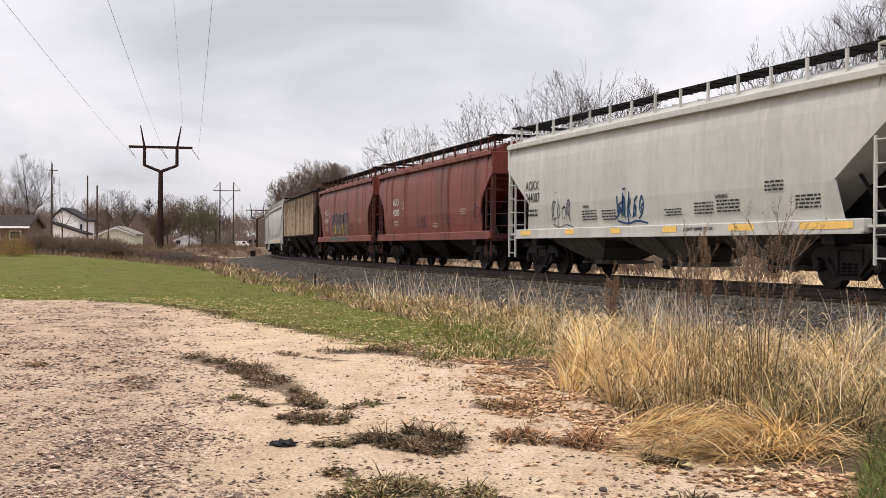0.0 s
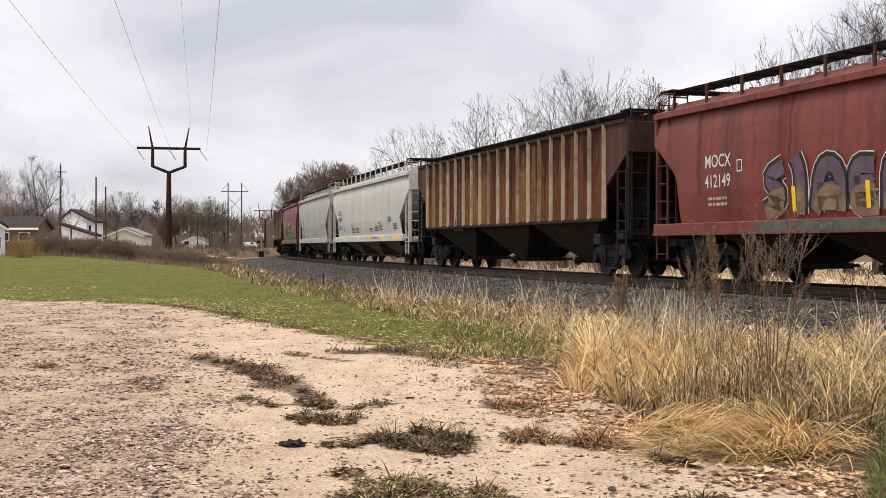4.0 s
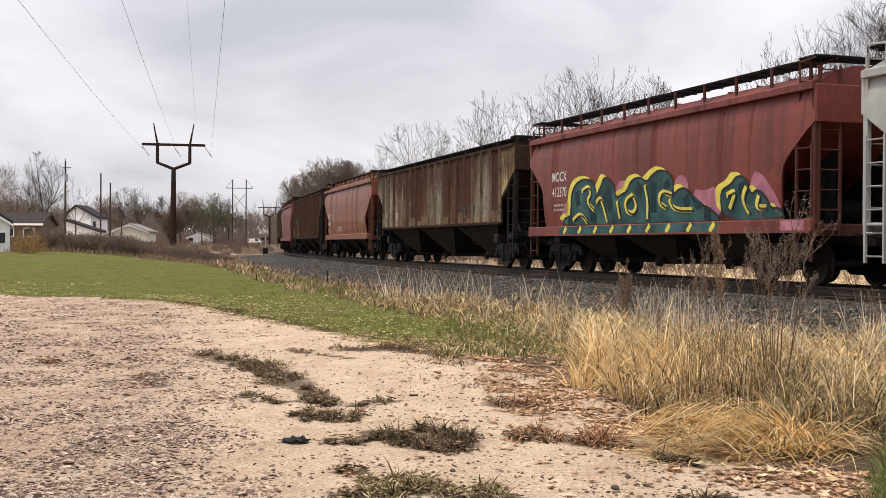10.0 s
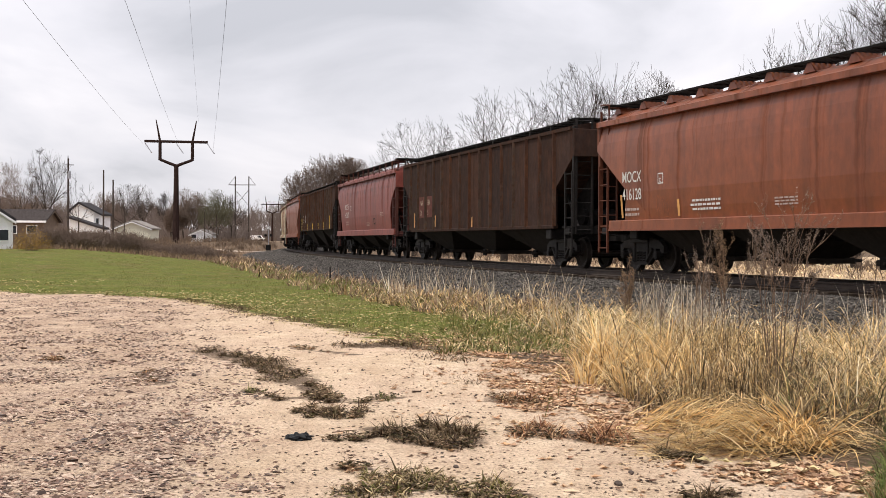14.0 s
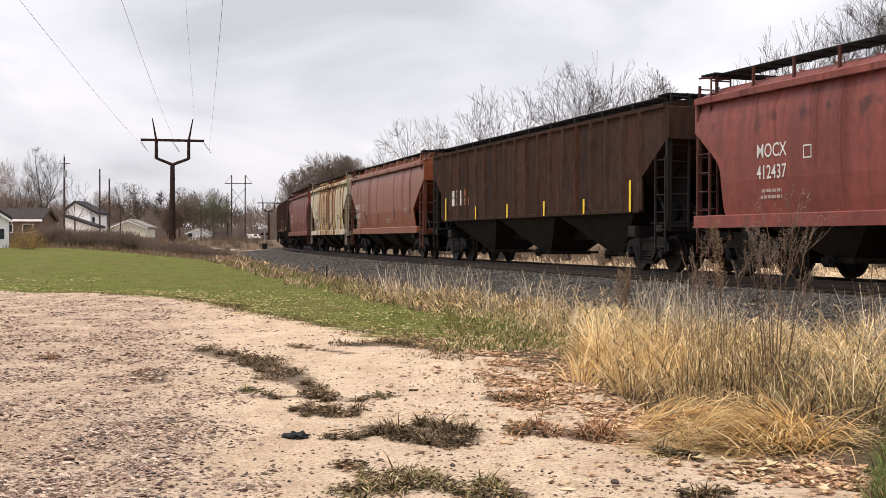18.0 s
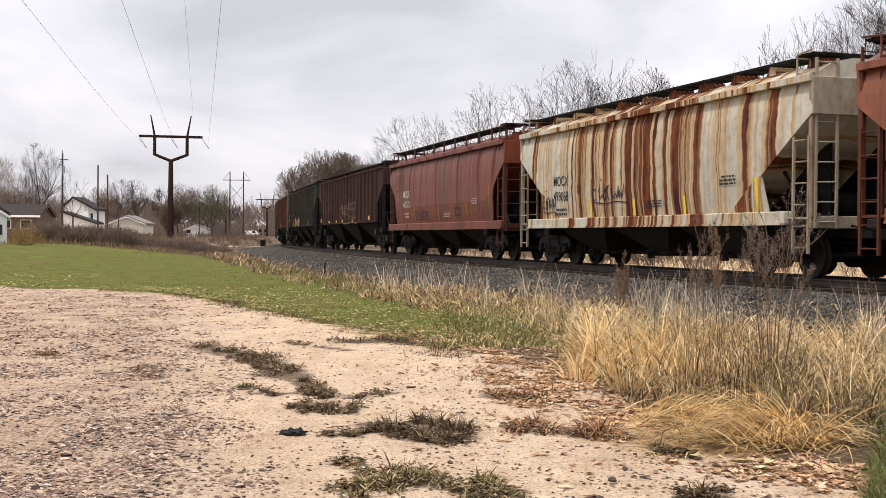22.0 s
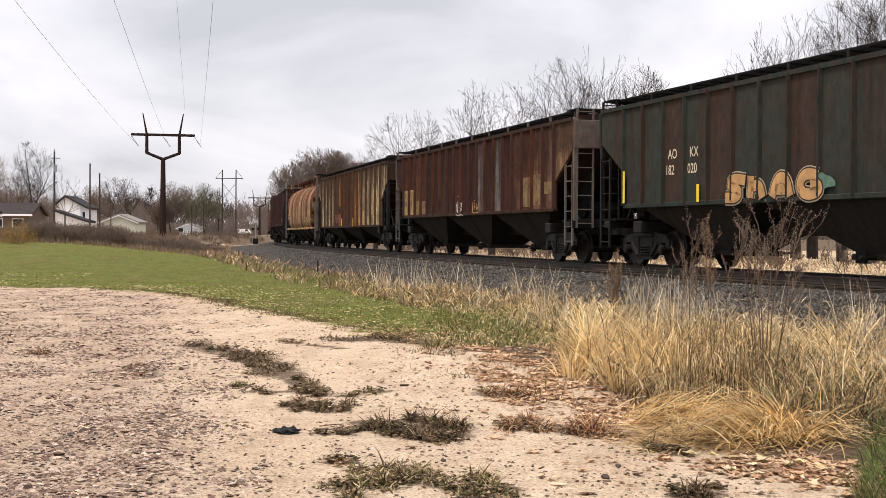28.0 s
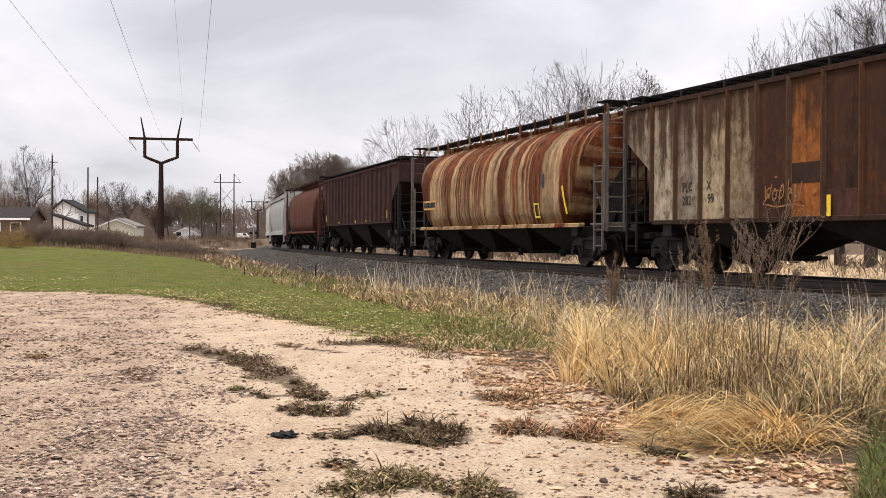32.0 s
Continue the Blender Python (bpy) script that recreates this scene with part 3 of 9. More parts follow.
@lru_cache(None)
def wheelset_mesh():
    """A wheel with flange, tread and dished plate."""
    bm = bmesh.new()
    prof = [(0.0, 0.10), (0.09, 0.10), (0.12, 0.045), (0.30, 0.02), (0.37, 0.045), (0.395, 0.07), (0.452, 0.07), (0.457, -0.03), (0.485, -0.05), (0.485, -0.07), (0.39, -0.07), (0.36, -0.02), (0.13, -0.03), (0.0, -0.06)]
    n = 24
    ring = []
    for r, y in prof:
        ring.append([bm.verts.new((r * math.cos(2 * math.pi * i / n), -y, r * math.sin(2 * math.pi * i / n))) for i in range(n)] if r else [bm.verts.new((0, -y, 0))])
    for a, b in zip(ring, ring[1:]):
        for i in range(n):
            j = (i + 1) % n
            if len(a) == 1:
                bm.faces.new((a[0], b[i], b[j]))
            elif len(b) == 1:
                bm.faces.new((a[i], b[0], a[j]))
            else:
                bm.faces.new((a[i], b[i], b[j], a[j]))
    return mesh_bm("wheel", bm)


@lru_cache(None)
def axle_mesh():
    bm = bmesh.new()
    rod(bm, (0, -1.02, 0), (0, 1.02, 0), 0.08, 10)
    return mesh_bm("axle", bm)


@lru_cache(None)
def side_frame_mesh():
    """Cast truck frame: top chord, sloped legs, pedestal jaws, spring seat."""
    o = [(-1.16, 0.52), (-1.16, 0.68), (-0.98, 0.80), (-0.50, 0.88), (0.50, 0.88), (0.98, 0.80), (1.16, 0.68), (1.16, 0.52), (1.02, 0.50), (0.98, 0.62), (0.76, 0.62), (0.70, 0.44), (0.34, 0.20), (-0.34, 0.20), (-0.70, 0.44), (-0.76, 0.62), (-0.98, 0.62), (-1.02, 0.50)]
    bm = bmesh.new()
    w1 = [(-0.62, 0.72), (-0.36, 0.76), (-0.36, 0.36), (-0.44, 0.40)]
    m = prism("f", o, -1.08, -0.96)
    bm.from_mesh(m)
    bpy.data.meshes.remove(m)
    for a, b in (((-0.64, 0.60), (-0.34, 0.30)), ((0.64, 0.60), (0.34, 0.30))):
        rod(bm, (a[0], -1.1, a[1]), (b[0], -1.1, b[1]), 0.05, 6)
    box(bm, -0.40, -0.30, -1.12, -1.0, 0.26, 0.80, 0.02)
    box(bm, 0.30, 0.40, -1.12, -1.0, 0.26, 0.80, 0.02)
    box(bm, -0.42, 0.42, -1.14, -0.98, 0.76, 0.86, 0.02)
    return mesh_bm("side_frame", bm)


@lru_cache(None)
def spring_mesh():
    """A coil spring: one continuous wound bar."""
    n, turns, m = 8, 4, 4
    vs, fs = [], []
    for i in range(n * turns + 1):
        a = 2 * math.pi * i / n
        z = 0.27 + 0.26 * i / (n * turns)
        for j in range(m):
            b = 2 * math.pi * j / m
            r = 0.085 + 0.022 * math.cos(b)
            vs.append((r * math.cos(a), r * math.sin(a), z + 0.022 * math.sin(b)))
        if i:
            k = i * m
            fs += [(k - m + j, k - m + (j + 1) % m, k + (j + 1) % m, k + j) for j in range(m)]
    return mesh_of("spring", vs, fs)


@lru_cache(None)
def axle_cap_mesh():
    bm = bmesh.new()
    rod(bm, (0, -1.17, 0.457), (0, -0.98, 0.457), 0.11, 12)
    rod(bm, (0, -1.185, 0.457), (0, -1.17, 0.457), 0.075, 10)
    return mesh_bm("bearing_cap", bm)


@lru_cache(None)
def bolster_mesh():
    bm = bmesh.new()
    box(bm, -0.22, 0.22, -1.02, 1.02, 0.54, 0.74, 0.03)
    rod(bm, (0, 0, 0.7), (0, 0, 0.9), 0.24, 12)
    for s in (-1, 1):
        rod(bm, (s * 0.36, -0.8, 0.36), (s * 0.36, 0.8, 0.36), 0.05)
    return mesh_bm("bolster", bm)


@lru_cache(None)
def coupler_mesh():
    bm = bmesh.new()
    box(bm, -0.5, 0.1, -0.08, 0.08, 0.82, 0.98, 0.02)
    box(bm, 0.08, 0.34, -0.17, 0.15, 0.74, 1.04, 0.05)
    rod(bm, (0.2, -0.2, 0.72), (0.2, -0.2, 0.5), 0.025)
    rod(bm, (0.3, -0.35, 0.95), (0.22, -0.9, 1.05), 0.02)
    rod(bm, (0.0, 0.3, 0.8), (0.35, 0.22, 0.45), 0.03)
    return mesh_bm("coupler", bm)


@lru_cache(None)
def ladder_mesh(height, width, rungs, along):
    """Two stiles and rungs; along 'x' lies on the side, 'y' across the end. Base at the origin."""
    bm = bmesh.new()
    d = Vector((1, 0, 0)) if along == "x" else Vector((0, 1, 0))
    for s in (-0.5, 0.5):
        p = d * (s * width)
        box(bm, p.x - 0.025, p.x + 0.025, p.y - 0.025, p.y + 0.025, 0, height)
    for i in range(rungs):
        z = 0.12 + (height - 0.2) * i / max(1, rungs - 1)
        a, b = d * (-0.5 * width), d * (0.5 * width)
        rod(bm, (a.x, a.y, z), (b.x, b.y, z), 0.016, 5)
    return mesh_bm("ladder", bm)


@lru_cache(None)
def roof_ladder_mesh(eave):
    """Rungs up the end sheet with a hooped handhold over the roof."""
    bm = bmesh.new()
    for s in (-0.25, 0.25):
        rod(bm, (0, s, 3.0), (0, s, eave + 0.42), 0.022, 6)
        rod(bm, (0, s, eave + 0.42), (0.5, s, eave + 0.46), 0.022, 6)
    for i in range(5):
        rod(bm, (0, -0.25, 3.15 + 0.3 * i), (0, 0.25, 3.15 + 0.3 * i), 0.018, 5)
    rod(bm, (0, -0.25, eave + 0.42), (0, 0.25, eave + 0.42), 0.022, 6)
    return mesh_bm("roof_ladder", bm)


@lru_cache(None)
def corner_post_mesh(eave):
    bm = bmesh.new()
    box(bm, -0.06, 0.06, -0.05, 0.05, 1.2, eave + 0.02, 0.01)
    return mesh_bm("corner_post", bm)


@lru_cache(None)
def brake_mesh():
    """Brake reservoir, valve and pipes on the end platform."""
    bm = bmesh.new()
    rod(bm, (0, -0.75, 1.52), (0, 0.25, 1.52), 0.23, 14)
    box(bm, -0.18, 0.18, 0.45, 0.8, 1.22, 1.62, 0.03)
    rod(bm, (0.1, 0.25, 1.5), (0.1, 0.5, 1.5), 0.03)
    rod(bm, (-0.1, -0.9, 1.25), (-0.1, 0.9, 1.25), 0.03)
    box(bm, -0.05, 0.05, -0.6, -0.5, 1.2, 1.4)
    box(bm, -0.05, 0.05, 0.0, 0.1, 1.2, 1.4)
    return mesh_bm("brake_gear", bm)


@lru_cache(None)
def brake_wheel_mesh():
    bm = bmesh.new()
    n = 20
    for i in range(n):
        a, b = 2 * math.pi * i / n, 2 * math.pi * (i + 1) / n
        rod(bm, (0, 0.28 * math.cos(a), 0.28 * math.sin(a)), (0, 0.28 * math.cos(b), 0.28 * math.sin(b)), 0.018, 4)
    for i in range(4):
        a = math.pi * i / 4
        rod(bm, (0, 0.28 * math.cos(a), 0.28 * math.sin(a)), (0, -0.28 * math.cos(a), -0.28 * math.sin(a)), 0.012, 4)
    rod(bm, (-0.12, 0, 0), (0.03, 0, 0), 0.05)
    return mesh_bm("brake_wheel", bm)


@lru_cache(None)
def rib_mesh(z0, z1, depth=0.1, wide=0.10):
    """A hat-section side post."""
    o = [(-wide / 2, 0), (wide / 2, 0), (wide / 2 - 0.03, depth), (-wide / 2 + 0.03, depth)]
    vs = [(x, -y, z) for z in (z0, z1) for x, y in o]
    bm = bmesh.new()
    v = [bm.verts.new(c) for c in vs]
    bm.faces.new(v[:4]), bm.faces.new(v[4:])
    for i in range(4):
        j = (i + 1) % 4
        bm.faces.new((v[i], v[j], v[4 + j], v[4 + i]))
    return mesh_bm("rib", bm)


@lru_cache(None)
def panel_mesh(wl, z0a, z0b, z1):
    """A side sheet between two posts; its lower edge may slope."""
    return prism("panel", [(0, z0a), (wl, z0b), (wl, z1), (0, z1)], -0.03, 0.05)


@lru_cache(None)
def chord_mesh(length, z0, z1):
    bm = bmesh.new()
    box(bm, -length / 2, length / 2, -W - 0.015, -W + 0.14, z0, z1, 0.015)
    return mesh_bm("chord", bm)


@lru_cache(None)
def text_mesh(words, size, bold=0.0):
    cu = bpy.data.curves.new("lettering", "FONT")
    cu.body, cu.size, cu.offset, cu.resolution_u = words, size, bold, 3
    ob = bpy.data.objects.new("lettering", cu)
    scene.collection.objects.link(ob)
    dg = bpy.context.evaluated_depsgraph_get()
    me = bpy.data.meshes.new_from_object(ob.evaluated_get(dg))
    bpy.data.objects.remove(ob)
    bpy.data.curves.remove(cu)
    me.materials.clear()
    me.materials.append(None)
    return me


@lru_cache(None)
def bars_mesh(rows, seed, wide=0.75, line=0.085):
    """Small print: short bars in rows, upright in x, z."""
    rnd = random.Random(seed)
    vs, fs = [], []
    for r in range(rows):
        x = 0.0 if rnd.random() < 0.75 else 0.08
        while x < wide:
            w = rnd.uniform(0.05, 0.2)
            z = -r * line
            k = len(vs)
            vs += [(x, 0, z), (min(x + w, wide), 0, z), (min(x + w, wide), 0, z + line * 0.5), (x, 0, z + line * 0.5)]
            fs.append((k, k + 1, k + 2, k + 3))
            x += w + 0.035
    return mesh_of("small_print", vs, fs)


@lru_cache(None)
def plate_mesh(w, h):
    return mesh_of("marker", [(0, 0, 0), (w, 0, 0), (w, 0, h), (0, 0, h)], [(0, 1, 2, 3)])


@lru_cache(None)
def frame_mesh(w, h, t=0.02):
    vs, fs = [], []
    for x0, x1, z0, z1 in ((0, w, 0, t), (0, w, h - t, h), (0, t, t, h - t), (w - t, w, t, h - t)):
        k = len(vs)
        vs += [(x0, 0, z0), (x1, 0, z0), (x1, 0, z1), (x0, 0, z1)]
        fs.append((k, k + 1, k + 2, k + 3))
    return mesh_of("box_mark", vs, fs)


def ribbon(lines, width):
    """Flat brush strokes in x, z, each line smoothed."""
    vs, fs = [], []
    for line in lines:
        pts = [Vector((p[0], p[1])) for p in line]
        for _ in range(2):
            q = [pts[0]]
            for a, b in zip(pts, pts[1:]):
                q += [a * 0.75 + b * 0.25, a * 0.25 + b * 0.75]
            pts = q + [pts[-1]]
        base = len(vs)
        for i, p in enumerate(pts):
            d = (pts[min(i + 1, len(pts) - 1)] - pts[max(i - 1, 0)])
            d = d.normalized() if d.length > 1e-6 else Vector((1, 0))
            nrm = Vector((-d.y, d.x)) * width / 2
            vs += [(p.x + nrm.x, 0, p.y + nrm.y), (p.x - nrm.x, 0, p.y - nrm.y)]
            if i:
                k = base + 2 * i
                fs.append((k - 2, k - 1, k + 1, k))
    return mesh_of("graffiti", vs, fs)


def scribble(seed, n, w, h, width):
    """A quick slanted tag: a row of hooked strokes and bowls that spell nothing, a flourish and a dot."""
    rnd = random.Random(seed)
    forms = [[(0.1, 0.95), (0.0, 0.5), (0.15, 0.0)], [(0.0, 0.1), (0.25, 0.95), (0.4, 0.05)], [(0.75, 0.85), (0.2, 1.0), (0.0, 0.5), (0.3, 0.0), (0.8, 0.2)],
             [(0.1, 0.0), (0.15, 0.9), (0.7, 0.8), (0.2, 0.5), (0.8, 0.0)], [(0.0, 0.9), (0.3, 0.05), (0.6, 0.6), (0.8, 0.05), (1.0, 1.0)], [(0.8, 0.9), (0.1, 0.7), (0.7, 0.4), (0.0, 0.05)],
             [(0.4, 0.9), (0.0, 0.5), (0.4, 0.1), (0.8, 0.5), (0.4, 0.9)], [(0.0, 0.6), (0.8, 0.62)], [(0.2, 1.1), (0.25, -0.2)]]
    lines, u = [], w / n
    for i in range(n):
        for f in rnd.sample(forms, 2):
            k, up, z0 = rnd.uniform(0.8, 1.2), rnd.uniform(0.75, 1.05), rnd.uniform(-0.06, 0.08)
            lines.append([(u * (i + (a + rnd.uniform(-0.08, 0.08)) * k) + 0.16 * h * b_, h * (z0 + up * b_)) for a, b_ in f])
    lines.append([(w * 0.05, -0.05 * h), (w * 0.4, -0.22 * h), (w * 0.75, -0.06 * h), (w * 1.1, -0.2 * h)])
    lines.append([(w * 0.3, 1.22 * h), (w * 0.3 + width * 1.6, 1.25 * h)])
    return ribbon(lines, width * 0.5)


def hug(name, me, mat, car, kind, out, label):
    """Lays a flat mesh in x, z of the wagon on the curve of its side."""
    bm = bmesh.new()
    bm.from_mesh(me)
    for z in (1.62, 2.05):
        bmesh.ops.bisect_plane(bm, geom=bm.verts[:] + bm.edges[:] + bm.faces[:], plane_co=(0, 0, z), plane_no=(0, 0, 1))
    for v in bm.verts:
        v.co.y = -skin(kind, v.co.z) - out
    ob = part(name, mesh_bm(name, bm), mat, car, label)
    ob["kind"] = "stuff"
    return ob


def blob(line, shift=(0.0, 0.0), cuts=2):
    """A flat shape with rounded corners."""
    pts = [Vector(p) + Vector(shift) for p in line]
    for _ in range(cuts):
        q = []
        for a, b in zip(pts, pts[1:] + pts[:1]):
            q += [a * 0.78 + b * 0.22, a * 0.22 + b * 0.78]
        pts = q
    bm = bmesh.new()
    f = bm.faces.new([bm.verts.new((p.x, 0, p.y)) for p in pts])
    bmesh.ops.triangulate(bm, faces=[f])
    return mesh_bm("blob", bm)


def wild_piece(car):
    """A large piece of crowded rounded shapes: pink haze, yellow edge, clouded teal, black lines."""
    big = [(-4.75, 1.36), (-4.7, 1.56), (-4.1, 1.62), (-4.1, 2.2), (-3.8, 2.52), (-3.2, 2.64), (-2.55, 2.52), (-2.4, 2.05), (-2.2, 2.3), (-1.95, 2.66), (-1.4, 2.42), (-1.25, 2.0), (-0.9, 2.14), (-0.6, 2.15), (-0.45, 2.44),
           (0.1, 2.52), (0.45, 2.35), (0.7, 2.52), (1.1, 2.64), (1.65, 2.52), (1.8, 2.2), (1.6, 1.95), (2.2, 2.18), (2.65, 2.0), (2.75, 1.6), (3.1, 1.76), (3.8, 1.42), (3.7, 1.36)]
    low = [(3.9, 1.36), (3.82, 2.0), (4.3, 2.12), (4.5, 2.30), (4.9, 2.25), (5.05, 1.85), (5.3, 2.0), (5.65, 1.78), (5.75, 1.56), (6.1, 1.58), (6.2, 1.36)]
    haze = [[(-5.0, 1.4), (-4.6, 2.0), (-4.2, 2.1), (-4.0, 1.5)], [(-2.4, 2.1), (-2.3, 2.62), (-1.9, 2.4)], [(-1.4, 1.9), (-1.2, 2.45), (-0.7, 2.48), (-0.5, 2.0)], [(1.6, 1.9), (1.9, 2.46), (2.4, 2.42), (2.5, 1.9)],
            [(2.5, 1.4), (2.7, 2.12), (3.2, 2.02), (3.7, 2.16), (3.9, 1.4)], [(4.9, 1.5), (5.1, 2.4), (5.5, 2.28), (5.9, 1.9), (6.2, 1.4)]]
    for b in haze:
        hug("graffiti_fill", blob(b), PINK, car, "red", 0.010, "pink graffiti haze")
    for body in (big, low):
        hug("graffiti_fill", blob(body, (-0.22, 0.11)), LEMON, car, "red", 0.014, "yellow graffiti edge")
        hug("graffiti_fill", blob(body), TEAL, car, "red", 0.018, "clouded teal graffiti fill")
        hug("graffiti", ribbon([body], 0.055), BLACK, car, "red", 0.024, "black graffiti outline")
    rims = [[(-3.35, 2.30), (-2.9, 2.42), (-2.75, 2.2), (-3.05, 2.0), (-2.6, 1.75)], [(-4.05, 1.5), (-3.5, 1.7), (-3.1, 1.42)], [(-2.45, 1.95), (-2.15, 2.1), (-1.95, 1.7), (-1.85, 1.42)], [(-0.3, 2.08), (-0.75, 1.95), (-0.7, 1.66), (-0.3, 1.6), (-0.1, 1.85), (-0.3, 2.08)],
            [(0.35, 2.3), (0.5, 1.95), (0.4, 1.45)], [(1.7, 2.0), (1.2, 2.12), (1.0, 1.85), (1.4, 1.7)], [(1.55, 1.9), (1.75, 1.65), (2.6, 1.62)], [(-1.2, 1.95), (-1.1, 1.5)], [(4.1, 1.9), (4.5, 2.0), (4.2, 1.6)], [(4.9, 2.05), (4.7, 1.8), (4.95, 1.5)], [(5.35, 1.85), (5.2, 1.6), (5.6, 1.6)]]
    hug("graffiti", ribbon(rims, 0.13), LEMON, car, "red", 0.028, "yellow graffiti rims")
    hug("graffiti", ribbon([[(a + 0.07, b_ - 0.03) for a, b_ in ln] for ln in rims], 0.05), BLACK, car, "red", 0.033, "black inner graffiti lines")
    dark = [[(-3.7, 2.3), (-3.6, 1.9)], [(-2.9, 1.6), (-2.5, 1.5)], [(-1.7, 2.3), (-1.6, 1.7)], [(-0.1, 2.3), (0.2, 2.1)], [(0.8, 2.35), (0.75, 1.6)], [(1.4, 2.35), (1.5, 2.15)], [(2.3, 1.95), (2.4, 1.7)], [(3.1, 1.55), (3.4, 1.5)], [(-4.4, 1.5), (-4.0, 1.46)], [(4.7, 2.15), (4.75, 1.95)]]
    hug("graffiti", ribbon(dark, 0.30), DEEPTEAL, car, "red", 0.021, "dark clouds in the teal fill")


def fat_letters(seed, n, w, h):
    """Swollen throw-up shapes: outline blobs that spell nothing. Returns fill and outline meshes."""
    rnd = random.Random(seed)
    fill_v, fill_f, edges = [], [], []
    for i in range(n):
        cx = w * (i + 0.5) / n
        lines = []
        m = 14
        ph = rnd.uniform(0, 6.28)
        tall = h * rnd.uniform(0.75, 1.0)
        ring = []
        for k in range(m):
            a = 2 * math.pi * k / m
            r = 1 + 0.22 * math.sin(3 * a + ph) + 0.12 * math.sin(5 * a + 2 * ph)
            ring.append((cx + 0.58 * w / n * r * math.cos(a), tall / 2 + tall / 2 * r * 0.9 * math.sin(a)))
        ring = [(x, max(0.0, z)) for x, z in ring]
        b = len(fill_v)
        fill_v += [(cx, -0.0006 * i, tall / 2)] + [(x, -0.0006 * i, z) for x, z in ring]
        fill_f += [(b, b + 1 + k, b + 1 + (k + 1) % m) for k in range(m)]
        edges.append(ring + [ring[0], ring[1]])
        edges.append([(cx - 0.15 * w / n, tall * 0.35), (cx + 0.05 * w / n, tall * 0.62), (cx + 0.2 * w / n, tall * 0.45)])
    return mesh_of("graffiti_fill", fill_v, fill_f), edges


def skin(kind, z):
    """How far out the side stands at a height."""
    if kind == "ribbed":
        return W - 0.04
    if kind == "tank":
        tab = [(1.0, 1.33), (1.6, W - 0.03), (2.05, W), (2.5, W), (2.95, W - 0.03), (3.35, W - 0.14)]
    else:
        tab = [(1.1, W - 0.10), (1.62, W - 0.045), (2.05, W - 0.01), (2.62, W), (3.02, W), (3.35, W - 0.015), (3.62, W - 0.05)]
    return float(np.interp(z, [a for a, b in tab], [b for a, b in tab]))


def stick(name, me, mat, car, kind, x, z, label="", up=0.3, extra=0.0):
    """Lays a flat mark on the viewer's side of a wagon, leaning with the skin."""
    y0, y1 = skin(kind, z), skin(kind, z + up)
    out = 0.012 + extra
    m = Matrix.Translation((x, -y0 - out, z)) @ Matrix.Rotation(-math.atan2(y0 - y1, up), 4, "X")
    ob = part(name, me, mat, car, label, m)
    if name in ("small_print", "graffiti", "graffiti_fill"):
        ob["kind"] = "stuff"
    return ob


FLAT = Matrix.Rotation(radians(90), 4, "X")


def letter(words, size, mat, car, kind, x, z, bold=0.002):
    y0, y1 = skin(kind, z), skin(kind, z + size)
    m = Matrix.Translation((x, -y0 - (0.024 if kind == "ribbed" else 0.014), z)) @ Matrix.Rotation(-math.atan2(y0 - y1, size), 4, "X") @ FLAT @ Matrix.Diagonal((0.86, 1, 1, 1))
    return part("lettering", text_mesh(words, size, bold), mat, car, "", m)


# body red and orange, darkened for grime and the shade of the recessed ends
DARKRED = wagon_paint("grimy_shaded_red_paint", (0.085, 0.030, 0.025), streaks=0.3, blotch=0.4, dirt=0.4)
DARKORANGE = wagon_paint("grimy_shaded_orange_paint", (0.11, 0.036, 0.020), streaks=0.3, blotch=0.4, dirt=0.4)
RAILING = {"red": DARKRED, "rust_red": DARKRED, "pink_red": DARKRED, "orange": DARKORANGE, "white": PAINT["white"], "grey": PAINT["grey"], "cream_rust": PAINT["cream"], "tank_red": DARKRED, "rust_brown": wagon_paint("grey_brown_paint", (0.17, 0.15, 0.13), rough=0.8, streaks=0.2, blotch=0.5, dirt=0.4, mottle=0.3)}
RAILING["tank_rust"] = RAILING["rust_brown"]


SAND, SOOT, RUSTY = (0.62, 0.47, 0.27), (0.030, 0.018, 0.014), (0.44, 0.15, 0.035)
PANEL_SETS = {"tan_brown": [(0.42, 0.37, 0.29), (0.47, 0.42, 0.34), (0.36, 0.31, 0.235), (0.27, 0.20, 0.14), (0.115, 0.055, 0.037), (0.075, 0.039, 0.029), (0.092, 0.043, 0.030), (0.161, 0.098, 0.057), (0.24, 0.195, 0.14), (0.34, 0.295, 0.245), (0.103, 0.052, 0.037), (0.149, 0.081, 0.052), (0.081, 0.040, 0.030), (0.127, 0.057, 0.039), (0.30, 0.25, 0.185), (0.37, 0.325, 0.255), (0.069, 0.040, 0.032)]}
DB, RB, OR = (0.050, 0.021, 0.018), (0.078, 0.028, 0.022), (0.135, 0.056, 0.032)
PANEL_SETS["rust_brown"] = [OR, RB, (0.14, 0.06, 0.036), RB, DB, DB, (0.062, 0.033, 0.026), DB, RB, DB, DB, (0.24, 0.21, 0.19), DB, (0.20, 0.17, 0.155), RB, (0.20, 0.098, 0.055), OR, (0.23, 0.12, 0.068), (0.19, 0.10, 0.06)]
